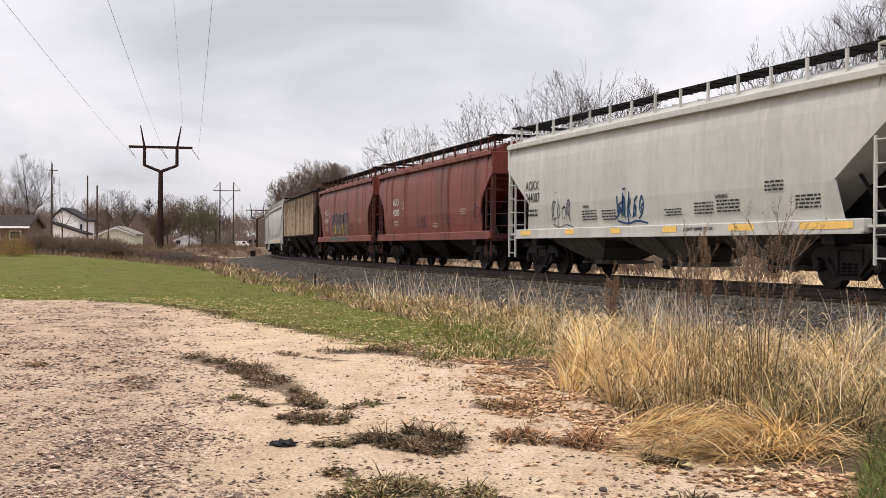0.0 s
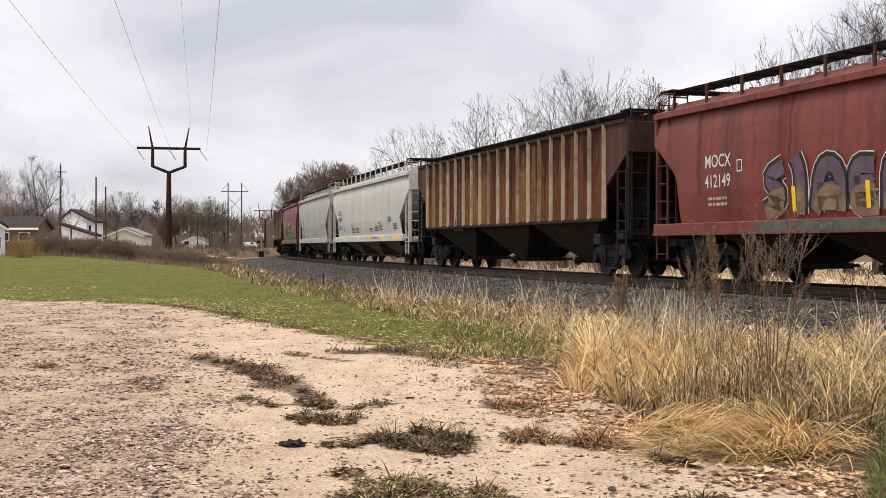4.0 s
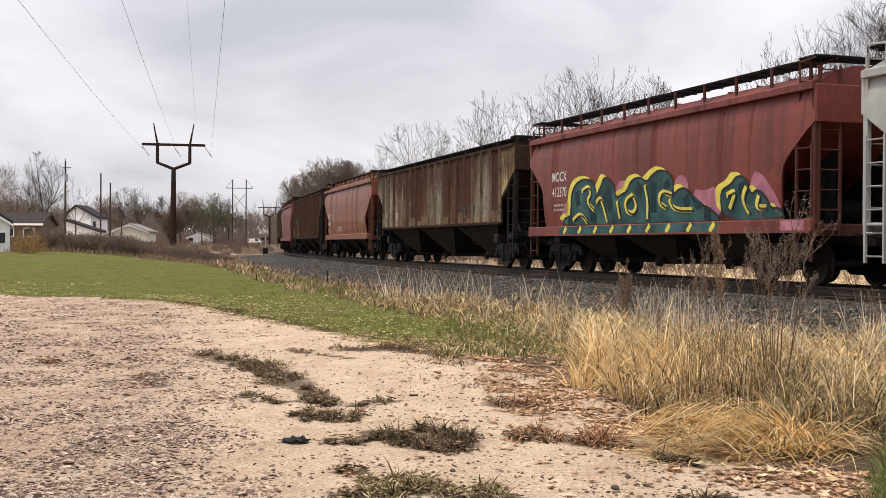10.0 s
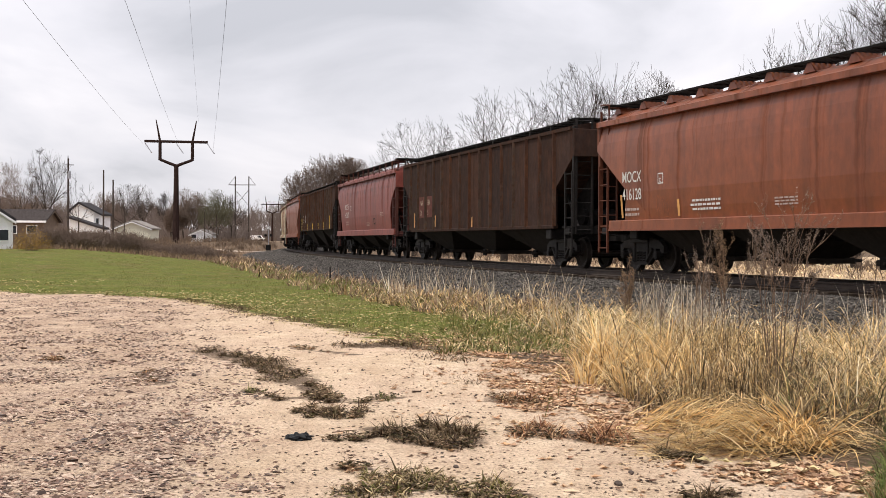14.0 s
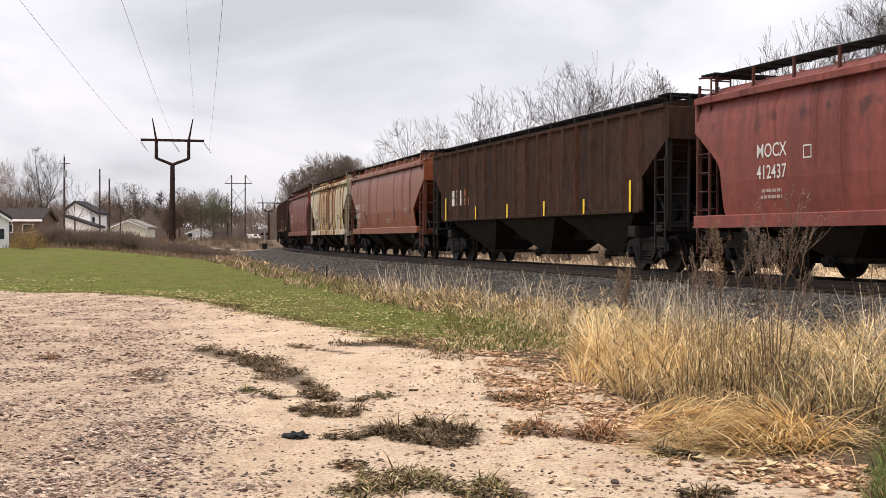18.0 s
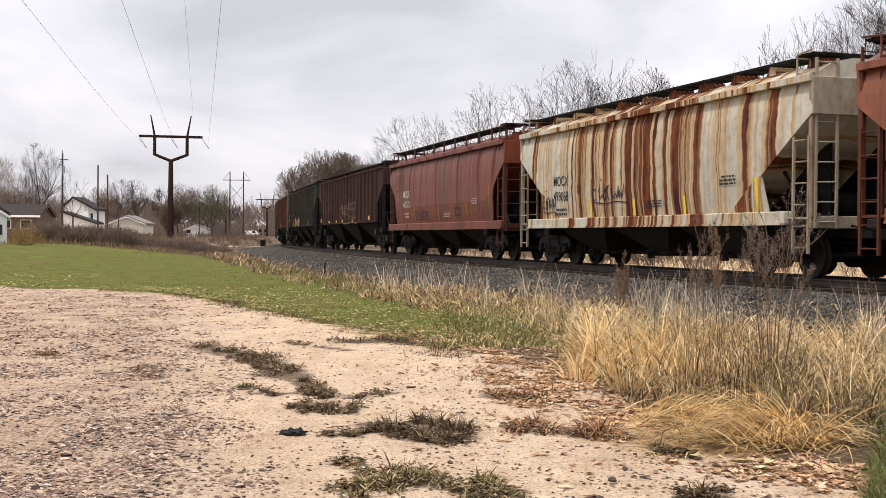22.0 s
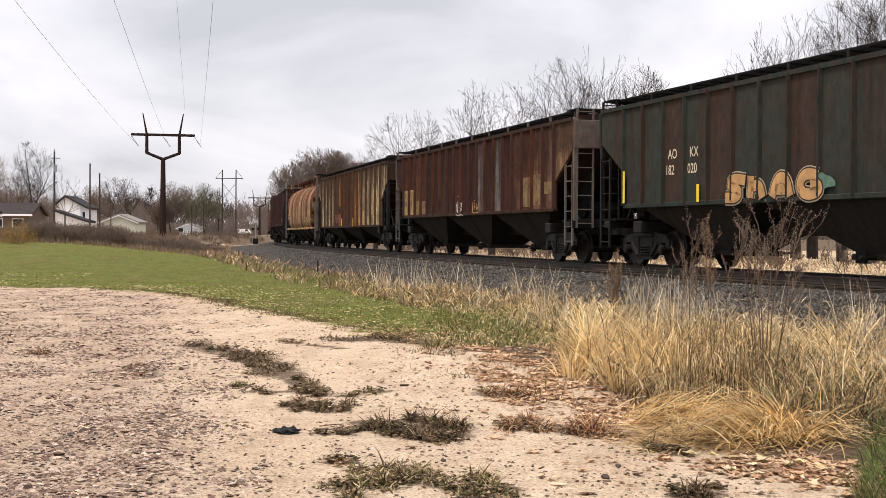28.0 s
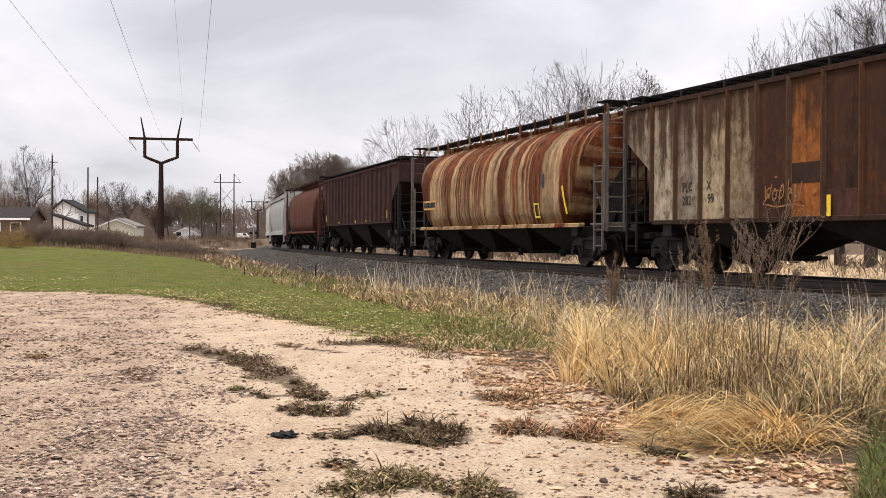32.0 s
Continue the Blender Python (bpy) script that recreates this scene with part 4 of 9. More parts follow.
PANEL_COLOURS = PANEL_SETS["patchwork"] = [(0.48, 0.41, 0.30), (0.38, 0.33, 0.25), (0.52, 0.41, 0.26), (0.36, 0.28, 0.18), (0.05, 0.024, 0.017), RUSTY, SOOT, (0.030, 0.015, 0.012), (0.06, 0.024, 0.016), (0.40, 0.155, 0.042), (0.50, 0.25, 0.085), (0.42, 0.36, 0.26), (0.58, 0.46, 0.29), (0.62, 0.46, 0.26), SAND]


def build_wagon(kind, colour, length, label, posts="thin", low=None, hopper=HOPPER, nb=17):
    """A covered hopper with all its parts. Front is +x, the viewer's side is -y."""
    car = thing("hopper_wagon", label, "freight wagon", "wagons of the train")
    paint, side = PAINT[colour], SIDE[colour]
    eave = {"smooth": 4.0, "red": 4.0, "ribbed": 4.05, "tank": 4.05}[kind]
    z0 = low if low is not None else (1.18 if kind != "ribbed" else 1.53)
    h = length / 2
    flat = kind in ("smooth", "red")
    shell = body_mesh(kind, length, z0)
    cover = PAINT["dark_brown"] if kind == "ribbed" and colour not in ("green", "maroon") else paint
    part("shell", shell, cover, car)
    if kind == "tank" and not shell.polygons[0].use_smooth:
        shell.polygons.foreach_set("use_smooth", [True] * len(shell.polygons))
    part("roof", roof_mesh(kind if kind != "red" else "smooth", length - 0.1, eave), cover, car)
    rail = RAILING.get(colour, STEEL)
    if kind != "tank":
        for s in (0, 180):
            part("end_sheet", end_wall_mesh(length, eave), rail if colour == "rust_brown" else cover if colour != "cream_rust" else PAINT["cream"], car, "", pose(0, 0, 0, 0, 0, s))
    top = {"smooth": 4.50, "red": 4.48, "ribbed": 4.27, "tank": 4.40}[kind] if posts != "wide" else 4.38
    part("roof_walk", walk_mesh(length - 0.3, top, 0.62 if kind != "tank" else 0.30), GRIME, car, "dark grating of the roof walk")
    part("roof_hatch", hatch_mesh(length, eave + (0.20 if flat else 0.10)), paint, car)
    n = 15 if posts == "thin" else 11
    pm = post_mesh(eave + 0.04 if posts != "wide" else eave + 0.17, top, posts == "wide")
    for i in range(n):
        x = -h + 0.5 + (length - 1.0) * i / (n - 1)
        for s in (0, 180):
            part("walk_support", pm, rail if posts == "dark" else paint, car, "", pose(x, 0, 0, 0, 0, s))
    if kind == "ribbed":
        cut = 1.40
        x0, x1 = -h + cut, h - cut
        step = (x1 - x0) / nb
        rp = RIB_PAINT.get(colour, side)
        pmesh = panel_mesh(round(step, 4), z0, z0, eave - 0.05)
        rm = rib_mesh(z0 + 0.02, eave - 0.04)
        em = end_panel_mesh(eave - 0.05)
        em2 = prism("end_panel", [(0, 3.25), (-1.4, 2.33), (-1.4, eave - 0.05), (0, eave - 0.05)], -0.03, 0.05)
        for sy, turn in ((-1, 0), (1, 180)):
            for i in range(nb):
                a = x0 + (i if sy < 0 else i + 1) * step
                pn = part("panel", pmesh, side, car, "", pose(a, sy * (W - 0.06), 0, 0, 0, turn))
                tones = PANEL_SETS.get(colour, PANEL_COLOURS)
                pn.color = (*tones[i % len(tones)], 1)
            for i in range(nb + 1):
                part("rib", rm, rp, car, "", pose(x0 + i * step, sy * (W - 0.04), 0, 0, 0, turn))
            e1 = part("end_panel", em if sy < 0 else em2, side, car, "", pose(-h, sy * (W - 0.06), 0, 0, 0, turn))
            e2 = part("end_panel", em2 if sy < 0 else em, side, car, "", pose(h, sy * (W - 0.06), 0, 0, 0, turn))
            if colour == "ochre":
                for q in (e1, e2):
                    q.material_slots[0].material = DARKRED
            e1.color = (*(PANEL_COLOURS[1] if colour != "rust_brown" else DB), 1)
            e2.color = (*(SAND if colour != "rust_brown" else (0.32, 0.19, 0.105)), 1)
            part("bottom_chord", chord_mesh(length - 2.8, z0 - 0.06, z0 + 0.05), cover, car, "", pose(0, 0, 0, 0, 0, turn))
    else:
        cut = {"smooth": 1.66, "red": 0.1, "tank": 3.0}[kind]
        for s in (0, 180):
            part("side_sill", sill_mesh(round(length - cut, 3), 1.08 if flat else 1.14, 1.34 if flat else 1.24, 0.05 if flat else 0.0), paint, car, "", pose(0, 0, 0, 0, 0, s))
        if flat:
            for sy in (-1, 1):
                part("side_wing", wing_mesh(kind, sy, False), paint, car, "", pose(-h, 0, 0))
                part("side_wing", wing_mesh(kind, sy, True), paint, car, "", pose(h, 0, 0))
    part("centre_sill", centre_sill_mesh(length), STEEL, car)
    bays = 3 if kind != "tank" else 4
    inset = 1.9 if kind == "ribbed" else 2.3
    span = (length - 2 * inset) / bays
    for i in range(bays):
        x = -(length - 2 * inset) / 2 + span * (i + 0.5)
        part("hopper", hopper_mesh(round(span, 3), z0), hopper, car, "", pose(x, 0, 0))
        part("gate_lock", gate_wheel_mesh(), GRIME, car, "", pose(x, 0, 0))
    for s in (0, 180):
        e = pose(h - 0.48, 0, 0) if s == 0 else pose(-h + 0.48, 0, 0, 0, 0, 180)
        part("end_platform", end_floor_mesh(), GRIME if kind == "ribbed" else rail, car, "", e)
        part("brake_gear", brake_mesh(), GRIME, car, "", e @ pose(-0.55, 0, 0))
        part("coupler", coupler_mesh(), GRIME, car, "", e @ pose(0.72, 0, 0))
        for sy in (-1, 1):
            part("corner_post", corner_post_mesh(eave), rail, car, "", e @ pose(0.40, sy * (W - 0.08), 0))
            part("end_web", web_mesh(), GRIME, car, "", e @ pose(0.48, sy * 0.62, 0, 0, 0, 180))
            part("end_ladder", ladder_mesh(3.3, 0.48, 9, "y"), rail, car, "", e @ pose(0.46, sy * (W - 0.36), 1.0))
            if flat:
                part("roof_ladder", roof_ladder_mesh(eave), rail, car, "", e @ pose(-0.10, sy * (W - 0.32), 0))
            part("side_ladder", ladder_mesh(2.3, 0.5, 6, "x"), rail, car, "", e @ pose(0.12, sy * (W - 0.03), 0.5))
    part("brake_wheel", brake_wheel_mesh(), GRIME, car, "", pose(-h - 0.02, 0.55, 2.4))
    for x in (-h + 1.80, h - 1.80):
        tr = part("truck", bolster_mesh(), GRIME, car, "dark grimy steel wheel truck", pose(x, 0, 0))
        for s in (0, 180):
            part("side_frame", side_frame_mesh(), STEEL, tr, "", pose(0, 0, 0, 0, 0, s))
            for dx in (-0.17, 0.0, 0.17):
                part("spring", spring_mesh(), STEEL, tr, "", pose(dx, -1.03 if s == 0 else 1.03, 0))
            for dx in (-0.89, 0.89):
                part("wheel", wheelset_mesh(), WHEELM, tr, "", pose(dx, 0, 0.457, 0, 0, s) @ pose(0, -0.75, 0))
                part("bearing_cap", axle_cap_mesh(), STEEL, tr, "", pose(dx, 0, 0, 0, 0, s))
        for dx in (-0.89, 0.89):
            part("axle", axle_mesh(), WHEELM, tr, "", pose(dx, 0, 0.457))
    return car


# ---- the train, from its front to its rear: kind, paint, first and last metre on the line ----
K = 0.93
TRAIN = []


def wagon(kind, colour, s0, s1, label, **kw):
    length = round((s1 - s0) * K, 2)
    car = build_wagon(kind, colour, length, label, **kw)
    TRAIN.append((car, (s0 + s1) / 2 * K, length / 2 - 1.80))
    return car, length / 2


def marks(car, kind, h, words, number, mat, x, z, seed, size=0.40, drop=0.44):
    """Owner's mark and number near the rear end, with the rows of small print."""
    letter(words, size, mat, car, kind, x, z)
    letter(number, size, mat, car, kind, x, z - drop)
    mat = FAINT if mat is WHITE else mat
    stick("small_print", bars_mesh(2, seed, 0.75, 0.13), mat, car, kind, x + 0.1, z - drop - 0.28)
    stick("small_print", bars_mesh(3, seed + 1, 0.8, 0.065), mat, car, kind, h * 0.10, 1.68)
    stick("small_print", bars_mesh(3, seed + 2, 0.65, 0.08), mat, car, kind, h * 0.56, 2.12)


def rib_marks(car, spots, mat, size=0.30, backing=None):
    """Lettering set between the posts: words, place along the wagon, height."""
    for word, x, z in spots:
        if backing:
            stick("backing_plate", plate_mesh(0.56, 0.27), backing, car, "ribbed", x - 0.03, z - 0.03)
        letter(word, size, mat, car, "ribbed", x, z, 0.003)


def sill_patches(car, spots, mat=None):
    """Reflector patches on the side sill: place along the wagon and width."""
    for x, w in spots:
        part("reflector", plate_mesh(w, 0.14), mat or AMBER, car, "amber reflector patch", pose(x, -W - 0.058, 1.16))


def reflectors(car, kind, spots, w=0.11, mat=None):
    """Upright strips: place along the wagon, lower end, height."""
    for x, z, hh in spots:
        stick("reflector", plate_mesh(w, hh), mat or YELLOW, car, kind, x, z, "yellow reflector strip", hh, 0.078 if kind == "ribbed" else 0.006)


def all_wagons():
    # off-white
    car, h = wagon("smooth", "white", -163.48, -144.13, "off-white steel covered hopper wagon with small blue spray tags", hopper=PALE_HOPPER)
    marks(car, "smooth", h, "AOKX", "244007", BLACK, -7.49, 2.50, 11, 0.40, 0.36)
    stick("graffiti", scribble(3, 4, 1.3, 0.70, 0.05), INK, car, "smooth", -5.65, 1.5, "blue-black spray tag")
    stick("graffiti", scribble(5, 5, 1.5, 0.62, 0.10), plain("blue_spray_paint", (0.020, 0.055, 0.13), 0.6), car, "smooth", -1.60, 1.52, "blue-black spray tag")
    for x, z, sz, words in ((3.15, 1.88, 0.12, "WARNING"), (-3.53, 1.87, 0.09, "WARNING")):
        letter(words, sz, BLACK, car, "smooth", x, z, 0.004)
    for x, z, w, k in ((2.26, 1.78, 0.8, 8), (3.2, 1.80, 0.9, 9), (-3.6, 1.76, 0.9, 12), (-2.4, 1.74, 0.8, 13), (6.05, 1.8, 0.8, 14)):
        stick("small_print", bars_mesh(4, k, w, 0.075), BLACK, car, "smooth", x, z)
    part("lettering", text_mesh("DO NOT HAMMER ON CAR", 0.10, 0.003), BLACK, car, "", pose(1.92, -W - 0.06, 1.19, 90))
    sill_patches(car, [(-7.77, 0.8), (-4.53, 0.6), (-1.72, 0.55), (0.97, 0.65), (3.8, 0.95), (6.3, 1.6)])
    # red, plain
    car, h = wagon("red", "red", -142.62, -125.95, "faded red covered hopper wagon with white lettering", posts="dark")
    marks(car, "red", h, "MOCX", "412400", WHITE, -5.10, 2.55, 21)
    stick("graffiti", scribble(31, 4, 1.2, 0.35, 0.05), INK, car, "red", -1.3, 1.65, "dark spray tag")
    stick("box_mark", frame_mesh(0.46, 0.28, 0.05), BLACK, car, "red", 2.65, 1.63)
    stick("box_mark", frame_mesh(0.3, 0.26), WHITE, car, "red", -3.63, 2.38)
    stick("graffiti", scribble(33, 3, 0.9, 0.6, 0.06), INK, car, "red", h - 1.9, 1.75, "dark spray tag")
    # red with graffiti
    car, h = wagon("red", "red", -124.63, -108.24, "faded red covered hopper wagon with yellow and grey graffiti", posts="dark")
    marks(car, "red", h, "MOCX", "412149", WHITE, -5.32, 2.55, 24)
    stick("box_mark", frame_mesh(0.2, 0.26, 0.025), WHITE, car, "red", -4.05, 2.4)
    stick("box_mark", frame_mesh(0.5, 0.3, 0.04), BLACK, car, "red", 2.3, 1.6)
    zig = [[(0.75, 0.95), (0.1, 0.72), (0.8, 0.35), (0.05, 0.06)], [(1.15, 1.1), (1.3, 0.8), (1.22, 0.0)], [(1.7, 0.05), (1.95, 0.95), (2.5, 0.85), (2.45, 0.05)], [(1.8, 0.42), (2.4, 0.42)], [(3.45, 0.8), (2.9, 0.85), (2.85, 0.1), (3.5, 0.12)], [(2.9, 0.48), (3.4, 0.5)], [(3.75, 0.0), (3.85, 0.95), (4.5, 0.85), (4.3, 0.5), (3.9, 0.45), (4.65, 0.0)]]
    for w, dx, mat, what, ex in ((0.52, 0.0, BONE, "pale graffiti edge", 0.006), (0.47, 0.0, BLACK, "dark graffiti outline", 0.010), (0.30, 0.0, MAUVE, "grey-purple graffiti lettering", 0.015)):
        stick("graffiti", ribbon([[(a + dx, b_) for a, b_ in ln] for ln in zig], w), mat, car, "red", -3.1, 1.46, what, 0.6, ex)
    stick("graffiti", ribbon([[(a, b_ * 0.45) for a, b_ in ln] for ln in zig], 0.27), SMOKE, car, "red", -3.1, 1.44, "tan lower half of the graffiti", 0.6, 0.019)
    part("graffiti_fill", plate_mesh(5.0, 0.2), OLIVEGREY, car, "green-grey graffiti on the sill", pose(-3.3, -W - 0.057, 1.11))
    for x in (-2.1, 0.1):
        stick("reflector", plate_mesh(0.12, 0.5), YELLOW, car, "red", x, 1.5, "yellow reflector strip", 0.4, 0.03)
    # ochre, ribbed
    car, h = wagon("ribbed", "ochre", -106.81, -86.18, "rust-streaked ochre ribbed covered hopper wagon", posts="dark", nb=18)
    rib_marks(car, [("IT", -7.04, 2.62), ("LX", -6.24, 2.62), ("40", -7.10, 2.32), ("488", -6.30, 2.32)], BLACK, 0.32)
    for x, k in ((-7.1, 41), (-6.2, 42)):
        stick("small_print", bars_mesh(2, k, 0.55, 0.12), BLACK, car, "ribbed", x, 1.85)
    stick("box_mark", frame_mesh(0.3, 0.24, 0.05), BLACK, car, "ribbed", -7.75, 1.65)
    stick("graffiti", scribble(43, 4, 1.05, 0.6, 0.09), INK, car, "ribbed", -4.72, 1.5, "black spray tag", 0.5, 0.07)
    # off-white
    car, h = wagon("smooth", "white", -84.63, -64.96, "clean off-white covered hopper wagon with amber reflectors", hopper=PALE_HOPPER)
    marks(car, "smooth", h, "AOKX", "494524", BLACK, -7.36, 2.50, 51, 0.40, 0.36)
    for x, z, sz in ((3.04, 1.88, 0.11), (-3.6, 1.87, 0.09)):
        letter("WARNING", sz, BLACK, car, "smooth", x, z, 0.004)
    for x, z, w, k in ((2.2, 1.78, 0.8, 55), (3.1, 1.80, 0.8, 56), (-3.6, 1.76, 0.9, 57), (-2.4, 1.74, 0.8, 58), (6.1, 1.8, 0.8, 59)):
        stick("small_print", bars_mesh(4, k, w, 0.075), BLACK, car, "smooth", x, z)
    stick("box_mark", frame_mesh(0.28, 0.2, 0.05), BLACK, car, "smooth", -5.8, 1.6)
    part("lettering", text_mesh("DO NOT HAMMER ON CAR", 0.10, 0.003), BLACK, car, "", pose(1.92, -W - 0.06, 1.19, 90))
    sill_patches(car, [(-7.9, 0.8), (-4.6, 0.6), (-1.72, 0.55), (0.97, 0.65), (3.8, 0.95), (6.3, 1.6)])
    # grey
    car, h = wagon("smooth", "grey", -63.51, -46.97, "grey covered hopper wagon with amber strips", posts="wide", hopper=PALE_HOPPER)
    marks(car, "smooth", h, "PTEX", "21967", BLACK, -5.33, 2.25, 61, 0.38, 0.42)
    reflectors(car, "smooth", [(-6.05, 1.36, 0.5), (-2.49, 1.36, 0.34), (0.05, 1.36, 0.38), (2.40, 1.36, 0.42), (5.55, 1.36, 0.95)], 0.09, plain("faded_amber", (0.42, 0.25, 0.10), 0.7, 0, 0.35, 8))
    letter("C", 0.17, BLACK, car, "smooth", -3.40, 2.07)
    stick("box_mark", frame_mesh(0.28, 0.27, 0.025), BLACK, car, "smooth", -3.47, 2.02)
    # red with large graffiti
    car, h = wagon("red", "red", -45.55, -29.99, "faded red covered hopper wagon with teal and yellow graffiti", posts="dark")
    marks(car, "red", h, "MOCX", "412370", WHITE, -5.45, 2.64, 71)
    wild_piece(car)
    part("graffiti_fill", plate_mesh(8.6, 0.2), TEAL, car, "teal graffiti on the sill", pose(-4.8, -W - 0.057, 1.11))
    part("graffiti_fill", plate_mesh(0.8, 0.2), PINK, car, "pink graffiti on the sill", pose(6.2, -W - 0.057, 1.11))
    part("graffiti", ribbon([[(0.5 * i, 0.02), (0.5 * i + 0.2, 0.2)] for i in range(1, 18, 2)], 0.12), LEMON, car, "yellow graffiti strokes on the sill", pose(-5.0, -W - 0.062, 1.1))
    # tan ribbed
    car, h = wagon("ribbed", "tan_brown", -28.61, -7.82, "weathered tan and brown ribbed hopper wagon", posts="dark")
    rib_marks(car, [("PL", -7.68, 2.10), ("CX", -6.82, 2.10), ("21", -7.68, 1.77), ("990", -6.86, 1.77)], BLACK, 0.30)
    stick("notice", plate_mesh(0.56, 0.28), WHITE, car, "ribbed", -5.95, 1.92, "white notice plate", 0.4, 0.02)
    stick("small_print", bars_mesh(3, 82, 0.46, 0.08), BLACK, car, "ribbed", -5.90, 2.12, "", 0.4, 0.03)
    for x, k in ((-4.95, 83), (-4.05, 84)):
        stick("small_print", bars_mesh(2, k, 0.6, 0.12), BLACK, car, "ribbed", x, 1.85)
    stick("notice", plate_mesh(0.5, 0.42), BLACK, car, "ribbed", 4.0, 1.85, "black consolidated stencil plate", 0.4, 0.02)
    stick("notice", plate_mesh(0.5, 0.36), BLACK, car, "ribbed", 4.95, 1.85, "black consolidated stencil plate", 0.4, 0.02)
    # orange
    car, h = wagon("smooth", "orange", -6.32, 9.81, "orange-brown covered hopper wagon with white lettering", posts="wide")
    marks(car, "smooth", h, "MOCX", "416128", WHITE, -5.99, 2.30, 91)
    stick("box_mark", frame_mesh(0.26, 0.26, 0.025), WHITE, car, "smooth", -4.1, 2.2)
    letter("C", 0.14, WHITE, car, "smooth", -4.03, 2.24)
    stick("graffiti", scribble(92, 3, 0.7, 0.5, 0.03), plain("dull_chalk", (0.30, 0.12, 0.07), 0.8), car, "smooth", -4.3, 1.45, "thin pale chalk mark")
    stick("graffiti", scribble(94, 3, 0.5, 0.5, 0.03), BONE, car, "smooth", 4.9, 2.05, "thin pale chalk mark")
    stick("small_print", bars_mesh(3, 93, 1.3, 0.1), WHITE, car, "smooth", -2.6, 1.72)
    reflectors(car, "smooth", [(-6.1, 1.4, 0.6), (-3.2, 1.4, 0.4)], 0.10, TAN)
    # dark brown ribbed
    car, h = wagon("ribbed", "dark_brown", 11.46, 32, "dark brown ribbed covered hopper wagon", posts="dark", low=1.22, nb=14)
    REDDISH = plain("faded_red_panel", (0.095, 0.032, 0.024), 0.8, 0, 0.4, 4)
    step = (2 * h - 2.8) / 14
    for i in (1, 2):
        stick("paint_patch", plate_mesh(step - 0.14, 0.85), REDDISH, car, "ribbed", -h + 1.4 + i * step + 0.07, 1.75, "faded red paint patch", 0.5, 0.006)
    rib_marks(car, [("NA", -h + 1.4 + step + 0.3, 2.25), ("HX", -h + 1.4 + 2 * step + 0.2, 2.25), ("26", -h + 1.4 + step + 0.3, 1.85), ("5", -h + 1.4 + 2 * step + 0.2, 1.85)], plain("dim_cream_lettering", (0.34, 0.27, 0.20), 0.8, 0, 0.3, 20), 0.30)
    reflectors(car, "ribbed", [(-7.4, 1.35, 0.6), (-4.3, 1.35, 0.45), (0.4, 1.3, 0.35)], 0.10, TAN)
    # pale red
    car, h = wagon("red", "pink_red", 33.49, 49.94, "salmon-red covered hopper wagon with dark stains", posts="dark")
    marks(car, "red", h, "MOCX", "412437", WHITE, -5.18, 2.5, 111)
    stick("box_mark", frame_mesh(0.26, 0.26, 0.025), WHITE, car, "red", -3.6, 2.4)
    stick("box_mark", frame_mesh(0.42, 0.30, 0.06), BLACK, car, "red", 2.6, 1.6)
    # dark brown ribbed with yellow strips
    car, h = wagon("ribbed", "dark_brown", 51.25, 72.01, "dark rusty brown ribbed wagon with yellow strips", posts="dark")
    rib_marks(car, [("MO", -7.47, 2.36), ("CX", -6.64, 2.36), ("97", -7.45, 2.07), ("90", -6.62, 2.07)], BLACK, 0.30, WHITE)
    rib_marks(car, [("53", -5.76, 2.07)], BLACK, 0.30, plain("tan_plate", (0.30, 0.16, 0.085), 0.8, 0, 0.3, 8))
    stick("paint_patch", plate_mesh(0.46, 0.25), plain("rusty_patch", (0.22, 0.085, 0.04), 0.8, 0, 0.4, 6), car, "ribbed", -5.79, 2.36, "rusty orange paint patch", 0.3, 0.006)
    reflectors(car, "ribbed", [(-7.80, 1.5, 0.85), (-4.32, 1.5, 0.45), (-1.16, 1.5, 0.45), (2.0, 1.5, 0.45), (4.9, 1.5, 0.42), (7.75, 1.5, 0.8)], 0.11)
    # orange
    car, h = wagon("smooth", "orange", 73.47, 90, "orange-brown covered hopper wagon with dark paint drips", posts="wide")
    marks(car, "smooth", h, "MOCX", "416242", WHITE, -6.15, 2.30, 131)
    stick("box_mark", frame_mesh(0.26, 0.26, 0.025), WHITE, car, "smooth", -4.5, 2.25)
    for k, (x, z) in enumerate(((-4.0, 1.75), (-3.6, 1.5), (-0.9, 1.55), (2.4, 1.7))):
        stick("graffiti", ribbon([[(0, 0.45), (0.06 * (k - 1), 0.25), (0.04, 0)]], 0.10), INK, car, "smooth", x, z, "dark paint drip")
    # cream with rust runs
    car, h = wagon("smooth", "cream_rust", 91.36, 107.57, "cream covered hopper wagon with long rust streaks", posts="wide")
    marks(car, "smooth", h, "MOCX", "499068", BLACK, -4.88, 2.28, 141)
    stick("graffiti", scribble(142, 4, 0.95, 0.46, 0.06), INK, car, "smooth", -5.75, 1.58, "dark blue spray tag")
    stick("graffiti", scribble(143, 5, 1.9, 0.45, 0.06), INK, car, "smooth", -2.3, 1.78, "dark spray tag")
    reflectors(car, "smooth", [(-2.44, 1.36, 0.44), (0.1, 1.36, 0.42), (2.6, 1.36, 0.42), (5.6, 1.36, 0.7)])
    stick("box_mark", frame_mesh(0.24, 0.2, 0.025), BLACK, car, "smooth", -3.22, 2.04)
    # red
    car, h = wagon("red", "rust_red", 109.13, 125.68, "rusty red covered hopper wagon with white lettering", posts="dark")
    marks(car, "red", h, "MOCX", "412173", WHITE, -5.20, 2.45, 151)
